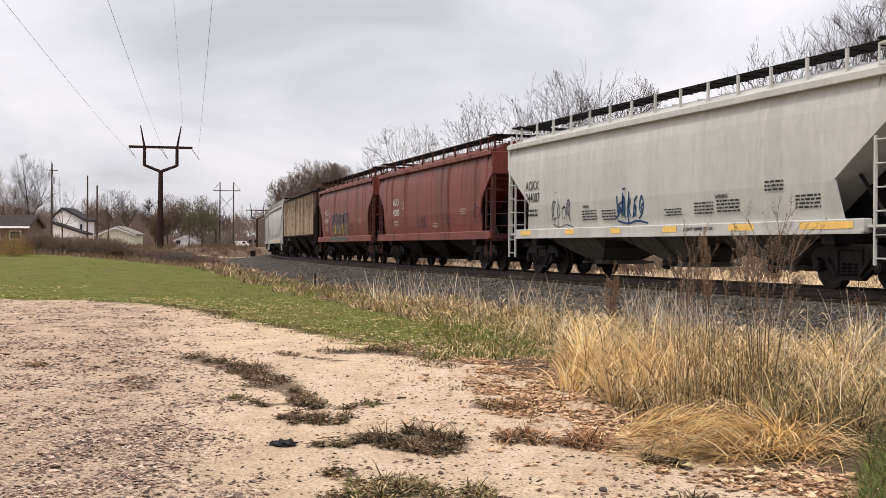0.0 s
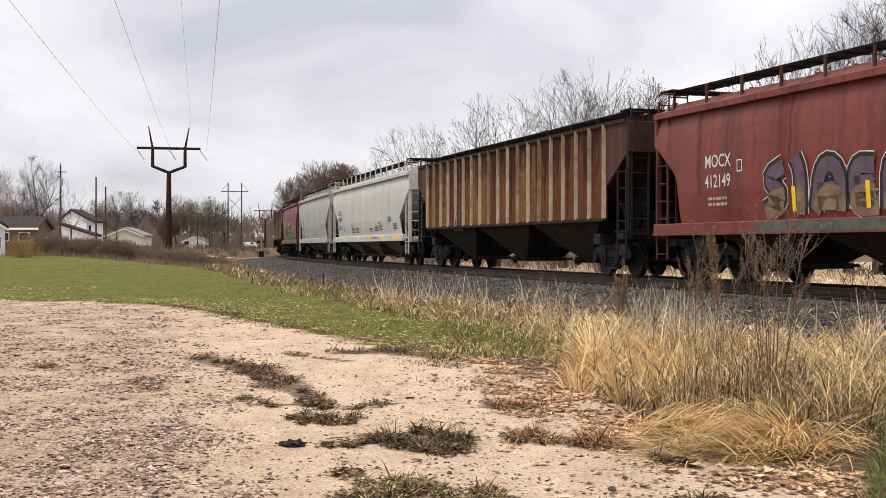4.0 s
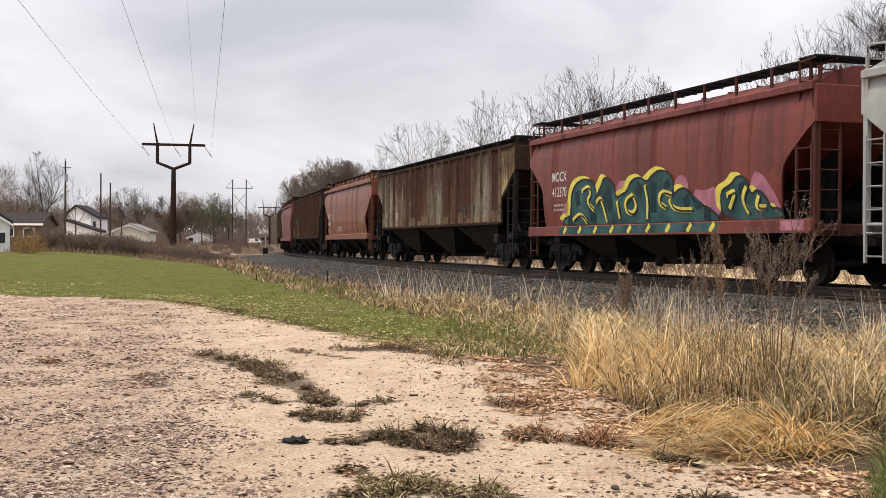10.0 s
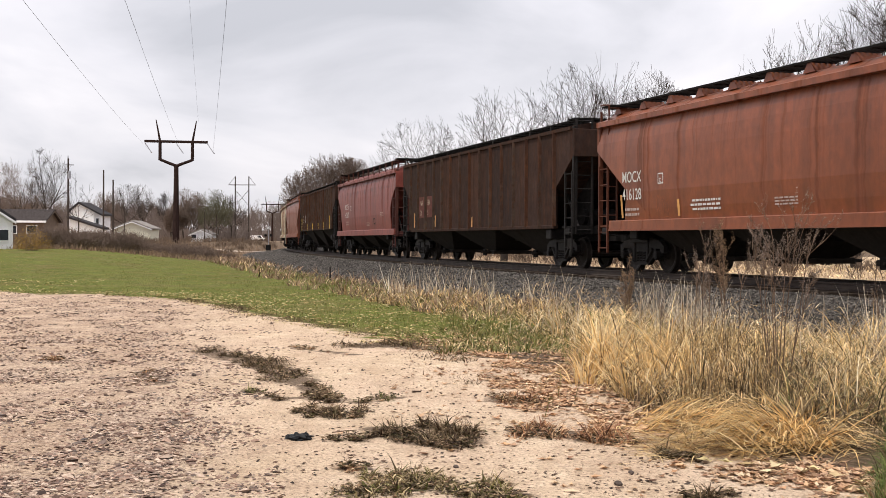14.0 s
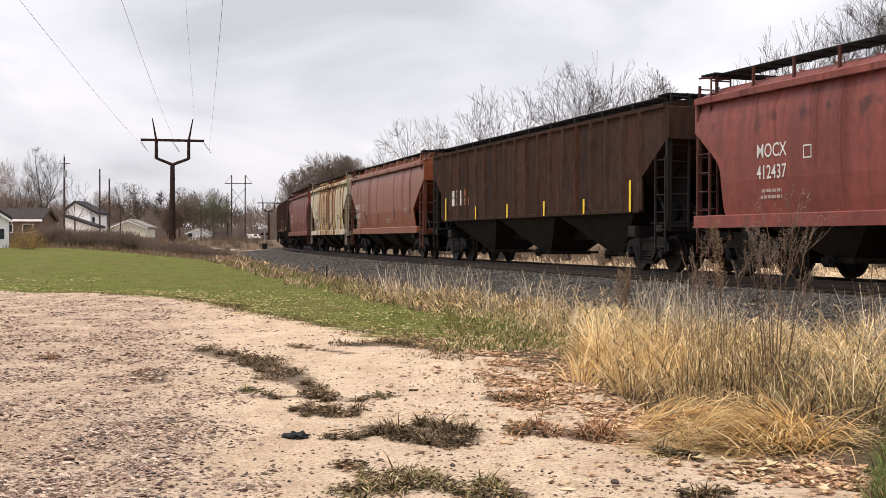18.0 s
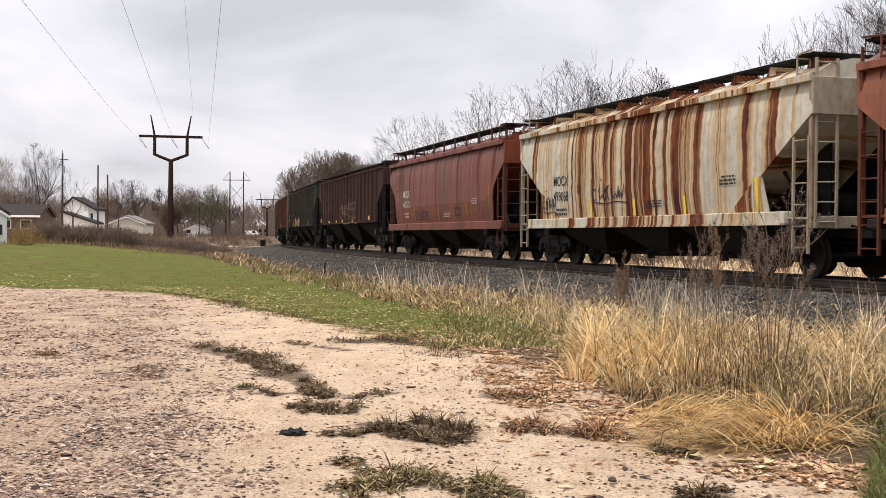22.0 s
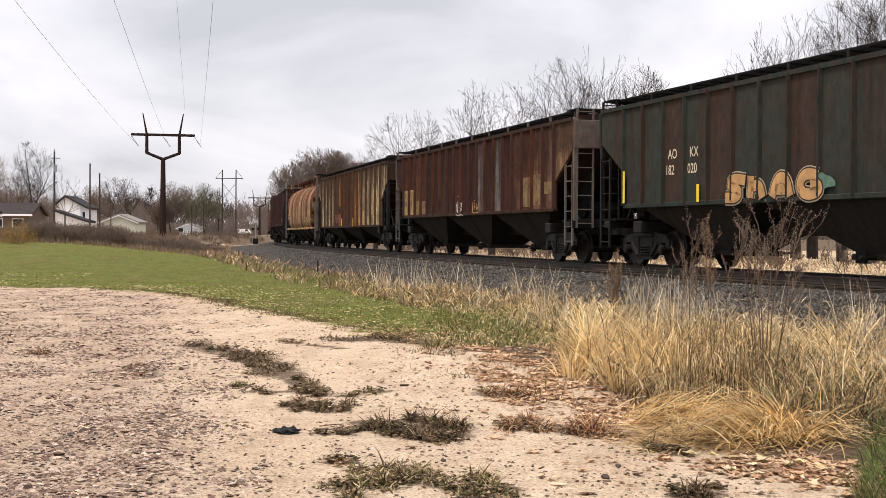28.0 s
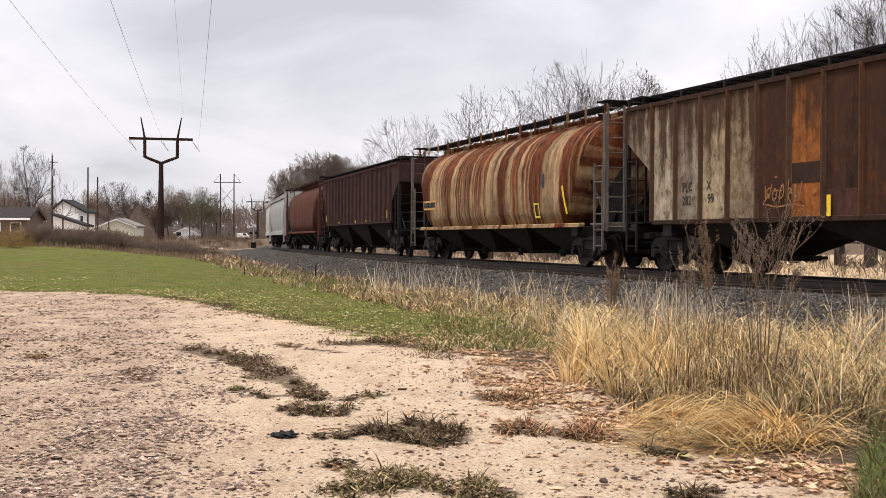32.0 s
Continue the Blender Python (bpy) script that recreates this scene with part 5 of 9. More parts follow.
    stick("box_mark", frame_mesh(0.6, 0.34, 0.06), BLACK, car, "red", 2.28, 1.56)
    stick("graffiti", scribble(152, 5, 2.1, 0.35, 0.07), INK, car, "red", -3.4, 1.54, "dark spray tag")
    stick("graffiti", scribble(153, 4, 1.6, 0.9, 0.06), plain("faint_red_spray_paint", (0.15, 0.045, 0.036), 0.8), car, "red", -6.6, 2.9, "dark spray tag")
    reflectors(car, "red", [(6.2, 1.8, 0.75), (-3.4, 1.5, 0.5), (0.1, 1.45, 0.5), (3.7, 1.5, 0.55)], 0.08, plain("dull_ochre", (0.34, 0.19, 0.055), 0.8, 0, 0.35, 8))
    # maroon ribbed
    car, h = wagon("ribbed", "maroon", 127.16, 148.2, "dark maroon ribbed covered hopper wagon", posts="dark")
    FADED = plain("dull_pink_spray_paint", (0.15, 0.075, 0.062), 0.8)
    stick("graffiti", scribble(162, 8, 4.6, 1.05, 0.06), plain("pale_tan_spray_paint", (0.26, 0.18, 0.125), 0.8), car, "ribbed", -1.5, 1.65, "faint tan scrawl", 0.5, 0.075)
    rib_marks(car, [("MO", -8.0, 2.75), ("CX", -7.05, 2.75), ("49", -8.0, 2.15), ("41", -7.05, 2.15), ("94", -6.1, 2.15)], FADED, 0.34)
    for x in (-8.0, -7.05):
        stick("small_print", bars_mesh(2, 163, 0.5, 0.12), FADED, car, "ribbed", x, 1.75)
    reflectors(car, "ribbed", [(-8.6, 1.62, 0.2), (-5.6, 1.56, 0.12), (-3.0, 1.56, 0.12), (-1.0, 1.56, 0.12), (2.1, 1.56, 0.12), (6.55, 1.6, 0.2)], 0.42, TAN)
    # green ribbed
    car, h = wagon("ribbed", "green", 149.87, 170.81, "dark green ribbed covered hopper wagon with orange graffiti", posts="dark")
    k = 0.56
    rib_marks(car, [("AO", -6.73 + k, 2.59), ("KX", -5.77 + k, 2.59), ("182", -6.85 + k, 2.22), ("020", -5.86 + k, 2.22)], CREAM, 0.32)
    word = [[(0.80, 0.48), (0.35, 0.56), (0.18, 0.38), (0.62, 0.22), (0.48, 0.04), (0.05, 0.06)], [(1.02, 0.58), (0.98, 0.02)], [(1.0, 0.30), (1.32, 0.36), (1.42, 0.02)], [(1.75, 0.02), (1.92, 0.50), (2.22, 0.46), (2.34, 0.02)], [(1.85, 0.2), (2.25, 0.2)], [(3.22, 0.46), (2.82, 0.56), (2.62, 0.28), (2.80, 0.03), (3.22, 0.08), (3.26, 0.26), (2.98, 0.26)]]
    for w, mat, what, ex in ((0.33, plain("dull_bone_spray_paint", (0.36, 0.29, 0.20), 0.7), "pale graffiti edge", 0.062), (0.28, plain("brown_spray_paint", (0.05, 0.032, 0.022), 0.7), "dark graffiti outline", 0.068), (0.22, plain("ochre_spray_paint", (0.46, 0.26, 0.11), 0.7, 0, 0.35, 3), "orange graffiti lettering", 0.074)):
        stick("graffiti", ribbon([[(a, b_ * 0.82) for a, b_ in ln] for ln in word], w), mat, car, "ribbed", -4.25 + k, 1.56, what, 0.6, ex)
    fill, edge = fat_letters(173, 1, 0.5, 0.38)
    stick("graffiti_fill", fill, plain("mint_spray_paint", (0.10, 0.17, 0.12), 0.7), car, "ribbed", -1.1 + k, 1.64, "mint graffiti blob", 0.6, 0.068)
    reflectors(car, "ribbed", [(-8.85 + k, 1.6, 0.8), (-5.36 + k, 1.55, 0.4), (5.8, 1.55, 0.3)], 0.11)
    # rusty brown ribbed
    car, h = wagon("ribbed", "rust_brown", 172.46, 193, "rusty brown ribbed wagon with tan paint patches", posts="dark", nb=19)
    step = (2 * h - 2.8) / 19
    for i, z, hh in ((0, 1.6, 1.0), (1, 1.6, 1.02), (2, 1.6, 0.55), (3, 1.6, 0.52), (16, 1.65, 0.9), (17, 1.7, 0.9), (18, 2.0, 0.35)):
        stick("paint_patch", plate_mesh(round(step - 0.14, 3), hh), PAINT["worn_sand" if i > 1 else "sand"], car, "ribbed", -h + 1.4 + i * step + 0.07, z, "tan paint patch", 0.5, 0.006)
    rib_marks(car, [("PL", -8.00, 2.30), ("CX", -7.16, 2.32), ("181", -8.06, 1.97), ("78", -7.16, 1.97)], BLACK, 0.29)
    stick("graffiti", scribble(182, 4, 0.75, 0.48, 0.05), BONE, car, "ribbed", -0.90, 1.56, "white spray tag", 0.5, 0.075)
    stick("graffiti", scribble(183, 3, 0.6, 0.3, 0.05), TAN, car, "ribbed", 0.95, 1.60, "orange spray tag", 0.5, 0.075)
    # patchwork ribbed
    car, h = wagon("ribbed", "patchwork", 194.59, 214.97, "beige and rust patchwork ribbed hopper wagon", posts="dark", low=1.20, nb=15)
    step = (2 * h - 2.8) / 15
    for i, z, hh, c in ((5, 1.9, 0.4, "dark_brown"), (11, 1.25, 0.7, "sand"), (11, 1.96, 0.86, "tan_brown"), (12, 1.66, 1.2, "tan_brown"), (8, 1.25, 0.6, "rust_brown"), (13, 1.25, 0.5, "tan_brown"), (6, 1.25, 0.5, "rust_brown")):
        stick("paint_patch", plate_mesh(round(step - 0.14, 3), hh), PAINT[c], car, "ribbed", -h + 1.4 + i * step + 0.07, z, "old paint patch", 0.5, 0.006)
    rib_marks(car, [("PLC", -6.72, 1.89), ("X", -5.70, 1.89), ("282", -6.72, 1.58), ("99", -5.66, 1.60)], BLACK, 0.30)
    stick("graffiti", scribble(192, 5, 1.2, 0.42, 0.06), plain("dull_orange_spray_paint", (0.27, 0.12, 0.045), 0.8), car, "ribbed", -3.45, 1.53, "orange spray tag", 0.5, 0.075)
    reflectors(car, "ribbed", [(-1.45, 1.24, 0.4), (1.74, 1.22, 0.42), (6.74, 1.26, 0.45)], 0.12)
    # round-sided, rust bands
    car, h = wagon("tank", "tank_rust", 216.16, 235.82, "round-sided hopper wagon with heavy rust bands", posts="thin")
    stick("backing_plate", plate_mesh(1.6, 0.34), TAN, car, "tank", -7.2, 1.9)
    stick("small_print", bars_mesh(1, 203, 1.4, 0.4), BLACK, car, "tank", -7.1, 1.98, "", 0.3, 0.01)
    stick("box_mark", frame_mesh(0.4, 0.45, 0.06), LEMON, car, "tank", 4.3, 1.42)
    stick("graffiti", ribbon([[(0, 0.4), (0.05, 0.2), (0.0, 0)]], 0.16), INK, car, "tank", 5.0, 2.3, "dark paint drip")
    stick("reflector", ribbon([[(0, 0), (-0.12, 0.4), (-0.16, 0.8)]], 0.12), YELLOW, car, "tank", h - 2.45, 1.5, "yellow reflector strip")
    # maroon ribbed
    car, h = wagon("ribbed", "maroon", 237.92, 258.12, "dark maroon ribbed covered hopper wagon", posts="dark")
    reflectors(car, "ribbed", [(-7.8, 1.7, 0.35), (7.45, 1.7, 0.35), (-4.0, 1.56, 0.12), (0.5, 1.56, 0.12), (3.0, 1.56, 0.12)])
    # round-sided, red rust
    wagon("tank", "tank_red", 259.82, 279.22, "round-sided rusty red hopper wagon")
    # pale grey, then white
    wagon("smooth", "grey", 281.12, 300.22, "pale grey covered hopper wagon with a rusty roof", posts="wide")
    wagon("smooth", "white", 302.12, 318.72, "off-white covered hopper wagon at the rear", hopper=PALE_HOPPER)


all_wagons()


# ---- ground ----
EDGE = ([7.3, 7.9, 9.0, 10.1, 12.4, 15.3, 16.9, 19.4, 21.3, 24.5, 30.1, 33.2, 34.3, 35.5], [2.15, 1.75, 1.35, 0.55, 0.51, 0.12, -0.51, -1.33, -2.27, -3.9, -6.5, -9.2, -12.8, -60.0])
TALL = ([6.0, 7.5, 8.3, 9.8, 12.9, 18.3, 24.5, 29.5, 39.0, 61.0, 90.0], [3.0, 2.56, 2.25, 1.65, 1.5, 1.75, 1.3, -0.2, -3.0, -8.7, -19.0])


def spot(px, py):
    """Ground place under a direction of the first view."""
    return (px - 784) / (py - 437) * EYE, FOCAL * EYE / (py - 437)


def veg_edge(x, y):
    """Metres inside the grown area; negative on the bare dirt lot."""
    d = x - float(np.interp(y, *EDGE))
    return min(d, (y - 34.2) * 3) if x < -12 else d


def rise(x, y):
    d = side_of_track(x, y)
    k = min(1, max(0, (d - 5) / 14))
    k = k * k * (3 - 2 * k)
    return k * float(np.interp(y, [0, 34, 80, 200, 500], [0, 0, 0.92, 1.30, 1.40]))


def ground_z(x, y):
    d = side_of_track(x, y)
    z = rise(x, y)
    if -14 < d < 6.5:
        z += float(np.interp(d, [-14, -6, -4, 4.2, 6.5], [0.2, 0.1, 0.15, 0.15, 0.0]))
    elif d <= -14:
        z += float(np.interp(-d, [14, 40, 200], [0.2, 0.3, 1.0]))
    r = math.hypot(x, y)
    z += 0.035 * noise.noise((x * 0.35, y * 0.35, 0)) + 0.016 * noise.noise((x * 1.7, y * 1.7, 3)) + 0.008 * noise.noise((x * 4.5, y * 4.5, 8))
    return z


# weed patches: line of places, half width in metres, stalks, height, kind, label
PATCHES = [
    ([(350, 634), (425, 650), (470, 664), (506, 682)], 0.30, 1100, 0.075, "dark", "dark dead weeds in a strip on the dirt"),
    ([(506, 686), (545, 706), (560, 716)], 0.13, 240, 0.06, "dark", "thin dark weeds on the dirt"),
    ([(450, 716), (520, 716), (575, 722), (630, 722)], 0.10, 420, 0.06, "dark", "dark dead weeds on the dirt"),
    ([(515, 738), (560, 744), (610, 742)], 0.13, 480, 0.085, "dark", "dark dead weeds with a few green blades"),
    ([(556, 790), (610, 790), (650, 782)], 0.05, 200, 0.04, "dark", "thin dark weeds on the dirt"),
    ([(650, 770), (700, 786), (752, 792), (812, 790)], 0.15, 1000, 0.085, "dark", "dark tangled weed patch on the dirt"),
    ([(728, 764), (770, 774), (820, 780)], 0.07, 420, 0.12, "dark", "taller dark weeds in the tangled patch")]
PATCHES += [
    ([(612, 880), (690, 866), (770, 876), (850, 888), (900, 890)], 0.13, 1100, 0.085, "mixed", "low weed patch with green blades on the dirt"),
    ([(585, 838), (625, 840)], 0.05, 120, 0.035, "red", "small reddish weeds on the dirt"),
    ([(912, 772), (980, 776), (1040, 784), (1090, 790)], 0.16, 900, 0.10, "red", "reddish dead weeds at the edge of the lot"),
    ([(860, 716), (905, 718), (950, 724)], 0.15, 480, 0.085, "red", "reddish dead weeds at the edge of the lot"),
    ([(1160, 816), (1205, 818)], 0.08, 200, 0.07, "dark", "small dark weeds beside the leaves"),
    ([(1200, 900), (1275, 896)], 0.08, 220, 0.09, "dark", "small dark weeds on the dirt"),
    ([(620, 622), (690, 620), (735, 624)], 0.35, 420, 0.09, "dark", "dark weeds at the lawn edge"),
    ([(500, 626), (560, 632), (610, 638)], 0.12, 130, 0.04, "red", "reddish creeping weeds on the dirt"),
    ([(60, 650), (95, 652)], 0.12, 130, 0.08, "red", "reddish weeds on the gravel"),
    ([(240, 672), (270, 690)], 0.15, 80, 0.05, "red", "reddish weeds on the gravel"),
    ([(650, 712), (690, 714)], 0.10, 60, 0.04, "green", "sparse green blades on the dirt"),
    ([(415, 704), (445, 706)], 0.10, 80, 0.045, "green", "sparse green blades on the dirt")]


def line_places(line, rnd=None, n=0):
    """Points of a patch line on the ground, even ones or n at random."""
    pts = [spot(*q) for q in line]
    out = []
    for i in range(n or 12):
        u = (rnd.random() if n else i / 11) * (len(pts) - 1)
        j = min(int(u), len(pts) - 2)
        f = u - j
        out.append((pts[j][0] + (pts[j + 1][0] - pts[j][0]) * f, pts[j][1] + (pts[j + 1][1] - pts[j][1]) * f))
    return out


PATCH_MIDS = [(x, y, w * 1.5) for line, w, *_ in PATCHES for x, y in line_places(line)]


def soil_at(x, y):
    """Dark earth round the weed patches."""
    best = 0.0
    for px, py, w in PATCH_MIDS:
        best = max(best, 1.3 - math.hypot(x - px, (y - py) * 0.8) / w)
    return min(1, max(0, best))


def ground_material():
    k = Nodes("dirt_grass_and_field", 0.95)
    v = k.coords("Object", shift=False)
    fine, mid, big = k.noise(v, 38, 6, 0.7), k.noise(v, 4.5, 6, 0.6), k.noise(v, 0.55, 5, 0.6)
    stones = k.voronoi(v, 24)
    dirt = k.ramp(mid, [(0.25, (0.52, 0.385, 0.262)), (0.5, (0.64, 0.488, 0.342)), (0.75, (0.75, 0.59, 0.43))])
    dirt = k.mix(k.ramp(big, [(0.38, 0.0), (0.62, 0.55)]), dirt, (0.65, 0.485, 0.36))
    rut = k.ramp(k.noise(k.coords("Object", (0.9, 0.28, 1), False), 1.4, 6, 0.65), [(0.42, 0.0), (0.64, 1.0)])
    gravel = k.ramp(k.noise(v, 55, 5, 0.8), [(0.3, (0.22, 0.145, 0.115)), (0.5, (0.52, 0.385, 0.285)), (0.7, (0.68, 0.53, 0.405))])
    shard = k.voronoi(v, 34, "Color")
    sep = k.n.new("ShaderNodeSeparateColor")
    k.l.new(shard, sep.inputs[0])
    gravel = k.mix(k.ramp(sep.outputs[0], [(0.40, 0.9), (0.44, 0.0)]), gravel, k.ramp(sep.outputs[1], [(0.0, (0.09, 0.060, 0.045)), (0.6, (0.27, 0.18, 0.13)), (1.0, (0.36, 0.27, 0.215))]))
    patchy = k.ramp(k.noise(v, 1.3, 6, 0.75), [(0.40, 0.0), (0.56, 1.0)])
    stony = k.math("MULTIPLY", k.value("stony"), k.math("ADD", k.math("MULTIPLY", patchy, 0.7), 0.3))
    dirt = k.mix(stony, dirt, gravel)
    dirt = k.mix(k.math("MULTIPLY", rut, 0.36), dirt, (0.36, 0.23, 0.145))
    dirt = k.mix(1.0, dirt, k.ramp(fine, [(0.33, 0.42), (0.5, 1.0), (0.68, 1.14)]), "MULTIPLY")
    stain = k.ramp(k.noise(k.coords("Object", (2.6, 1.5, 1), False), 1.0, 8, 0.75), [(0.50, 0.0), (0.68, 1.0)])
    dirt = k.mix(k.math("MULTIPLY", stain, 0.45), dirt, (0.33, 0.225, 0.155))
    crumbs = k.ramp(k.voronoi(v, 9.0), [(0.06, 1.0), (0.11, 0.0)])
    dirt = k.mix(k.math("MULTIPLY", crumbs, 0.55), dirt, (0.14, 0.09, 0.06))
    soil = k.math("ADD", k.value("soil"), k.math("MULTIPLY", k.math("SUBTRACT", k.noise(v, 6.0, 6, 0.8), 0.5), 1.5))
    dirt = k.mix(k.ramp(soil, [(0.56, 0.0), (0.84, 0.92)]), dirt, k.ramp(fine, [(0.3, (0.06, 0.042, 0.030)), (0.7, (0.21, 0.15, 0.105))]))
    lawn = k.ramp(k.noise(v, 9, 6, 0.7), [(0.3, (0.052, 0.066, 0.014)), (0.5, (0.11, 0.125, 0.026)), (0.72, (0.20, 0.19, 0.055))])
    lawn = k.mix(k.ramp(k.noise(v, 0.45, 6, 0.7), [(0.46, 0.0), (0.62, 0.7)]), lawn, (0.145, 0.115, 0.048))
    lawn = k.mix(1.0, lawn, k.ramp(k.noise(v, 1.4, 6, 0.75), [(0.35, 0.72), (0.65, 1.25)]), "MULTIPLY")
    lawn = k.mix(k.ramp(k.voronoi(v, 2.6), [(0.07, 0.85), (0.11, 0.0)]), lawn, (0.46, 0.36, 0.15))
    # dark tones put the shade between tall stalks into the straw colour
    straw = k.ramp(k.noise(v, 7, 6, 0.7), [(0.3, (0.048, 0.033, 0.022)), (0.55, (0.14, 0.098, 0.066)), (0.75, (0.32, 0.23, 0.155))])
    edge = k.math("ADD", k.value("grown"), k.math("MULTIPLY", k.math("SUBTRACT", k.noise(v, 1.6, 6, 0.7), 0.5), 0.9))
    edge = k.ramp(edge, [(0.46, 0.0), (0.54, 1.0)])
    dry = k.math("ADD", k.value("dry"), k.math("MULTIPLY", k.math("SUBTRACT", k.noise(v, 0.9, 6, 0.7), 0.5), 0.8))
    green = k.mix(k.ramp(dry, [(0.4, 0.0), (0.62, 1.0)]), lawn, straw)
    stubble = k.ramp(k.noise(v, 5, 6, 0.7), [(0.3, (0.26, 0.18, 0.11)), (0.5, (0.50, 0.37, 0.235)), (0.7, (0.66, 0.52, 0.35))])
    bare_strip = k.math("ADD", k.value("mown"), k.math("MULTIPLY", k.math("SUBTRACT", k.noise(v, 0.35, 5, 0.7), 0.5), 0.9))
    green = k.mix(k.ramp(bare_strip, [(0.4, 0.0), (0.6, 0.9)]), green, stubble)
    col = k.mix(edge, dirt, green)
    h = k.math("ADD", k.math("MULTIPLY", fine, 0.6), k.math("MULTIPLY", mid, 1.2))
    h = k.math("ADD", h, k.math("MULTIPLY", stones, -0.5))
    k.bump(h, 1.0, 0.05)
    return k.done(col)


def build_ground():
    rings = [0.6 * 1.12 ** i for i in range(21)] + [6.2 * 1.018 ** i for i in range(96)] + [34.5 * 1.055 ** i for i in range(90)]
    angles = [-180 + 6 * i for i in range(25)] + [-32 + 0.4 * i for i in range(161)] + [38 + 6 * i for i in range(24)]
    n = len(angles)
    vs = [(0, 0, 0)]
    grown, dry, stony, soil, mown = [0.0], [0.0], [0.0], [0.0], [0.0]
    for r in rings:
        for a in angles:
            x, y = r * math.sin(radians(a)), r * math.cos(radians(a))
            vs.append((x, y, ground_z(x, y)))
            e = veg_edge(x, y)
            t = x - float(np.interp(y, *TALL))
            inner = min(1, max(0, (17 - y) / 4))
            grown.append(min(1, max(0, 0.5 + (e * (1 - inner) + (t - 0.1) * inner) * 0.55)))
            d = 0.5 + 0.3 * t if y < 45 else 0.5 + 0.06 * t
            d = max(d, min(1.0, 0.2 + (y - 80) * 0.05))
            if e > -1 and y < 19:
                d = max(d, 1.0)
            dry.append(min(1, max(0, d)))
            bare = 0.5 if e > -0.15 and y < 19 else 0.28 if e > -0.7 and y < 34 else 0.0
            mown.append(min(1, max(0, (-side_of_track(x, y) - 9) / 6)) if 0 < y < 110 else 0.0)
            soil.append(max(bare, soil_at(x, y)) if y < 22 else bare)
            stony.append(min(1, max(0, (-0.165 - x / max(y, 5)) * 11)) if y < 33 else 0.3)
    fs = [(0, 1 + j, 1 + (j + 1) % n) for j in range(n)]
    for i in range(len(rings) - 1):
        for j in range(n):
            a, b = 1 + i * n + j, 1 + i * n + (j + 1) % n
            fs.append((a, a + n, b + n, b))
    me = mesh_of("ground", vs, fs, True)
    for nm, val in (("grown", grown), ("dry", dry), ("stony", stony), ("soil", soil), ("mown", mown)):
        at = me.attributes.new(nm, "FLOAT", "POINT")
        at.data.foreach_set("value", val)
    bm = bmesh.new()
    bm.from_mesh(me)
    bmesh.ops.recalc_face_normals(bm, faces=bm.faces[:])
    bm.to_mesh(me)
    bm.free()
    return solid("ground", me, ground_material(), "dirt lot, mown lawn and dry field", kind="structure")


build_ground()

# ---- ballast, ties and rails ----
def ballast_material(name="crushed_stone"):
    k = Nodes(name, 0.95)
    v = k.coords("Object", shift=False)
    c = k.voronoi(v, 26, "Color")
    sep = k.n.new("ShaderNodeSeparateColor")
    k.l.new(c, sep.inputs[0])
    col = k.ramp(sep.outputs[0], [(0.0, (0.012, 0.011, 0.010)), (0.45, (0.045, 0.040, 0.036)), (0.8, (0.11, 0.099, 0.088)), (1.0, (0.22, 0.20, 0.18))])
    col = k.mix(k.ramp(k.noise(v, 0.8, 5), [(0.4, 0.0), (0.7, 0.4)]), col, (0.05, 0.041, 0.035))
    k.bump(k.voronoi(v, 26), 1.0, 0.04)
    return k.done(col)


BALLAST = ballast_material()


def sweep(prof, s0, s1, step, jitter=0.0, seed=1):
    """A strip along the line: profile of (off, z) pushed along the curve."""
    rnd = random.Random(seed)
    n = len(prof)
    vs, fs = [], []
    m = int((s1 - s0) / step) + 1
    for i in range(m):
        s = s0 + (s1 - s0) * i / (m - 1)
        for o, z in prof:
            p = on_track(s, o + rnd.uniform(-1, 1) * jitter, z + rnd.uniform(-1, 1) * jitter * 0.6)
            vs.append(tuple(p))
    for i in range(m - 1):
        for j in range(n - 1):
            a = i * n + j
            fs.append((a, a + 1, a + n + 1, a + n))
    return vs, fs


BZ = RAIL_Z - 0.24
prof = [(o, float(np.interp(o, [-5.5, -2.2, -1.9, 1.9, 2.3, 3.4, 5.2, 6.2], [0.05, BZ - 0.12, BZ, BZ, BZ - 0.10, BZ - 0.30, 0.10, -0.06]))) for o in [-5.5, -4, -3, -2.2, -1.9, -1, 0, 1, 1.5, 1.9, 2.1, 2.3, 2.6, 2.9, 3.2, 3.5, 3.8, 4.1, 4.4, 4.7, 5.0, 5.3, 5.7, 6.2]]
v1, f1 = sweep(prof, -60, 160, 0.35, 0.035, 3)
solid("track_bed", mesh_of("track_bed", v1, f1), BALLAST, "dark crushed stone ballast bank", kind="structure")
v1, f1 = sweep(prof, 160, 420, 3.0, 0.02, 4)
solid("track_bed", mesh_of("track_bed", v1, f1), BALLAST, "dark crushed stone ballast bank", kind="structure")

RAILSTEEL = plain("rail_steel", (0.055, 0.042, 0.036), 0.6, 0.4, 0.4, 3)
rail_prof = [(-0.07, -0.165), (-0.07, -0.15), (-0.012, -0.13), (-0.012, -0.045), (-0.036, -0.035), (-0.036, -0.002), (0.036, -0.002), (0.036, -0.035), (0.012, -0.045), (0.012, -0.13), (0.07, -0.15), (0.07, -0.165)]
for o in (-0.7525, 0.7525):
    v1, f1 = sweep([(o + a, RAIL_Z + b) for a, b in rail_prof], -60, 420, 1.0)
    solid("rail", mesh_of("rail", v1, f1), RAILSTEEL, "worn steel rail on ballast", kind="structure")
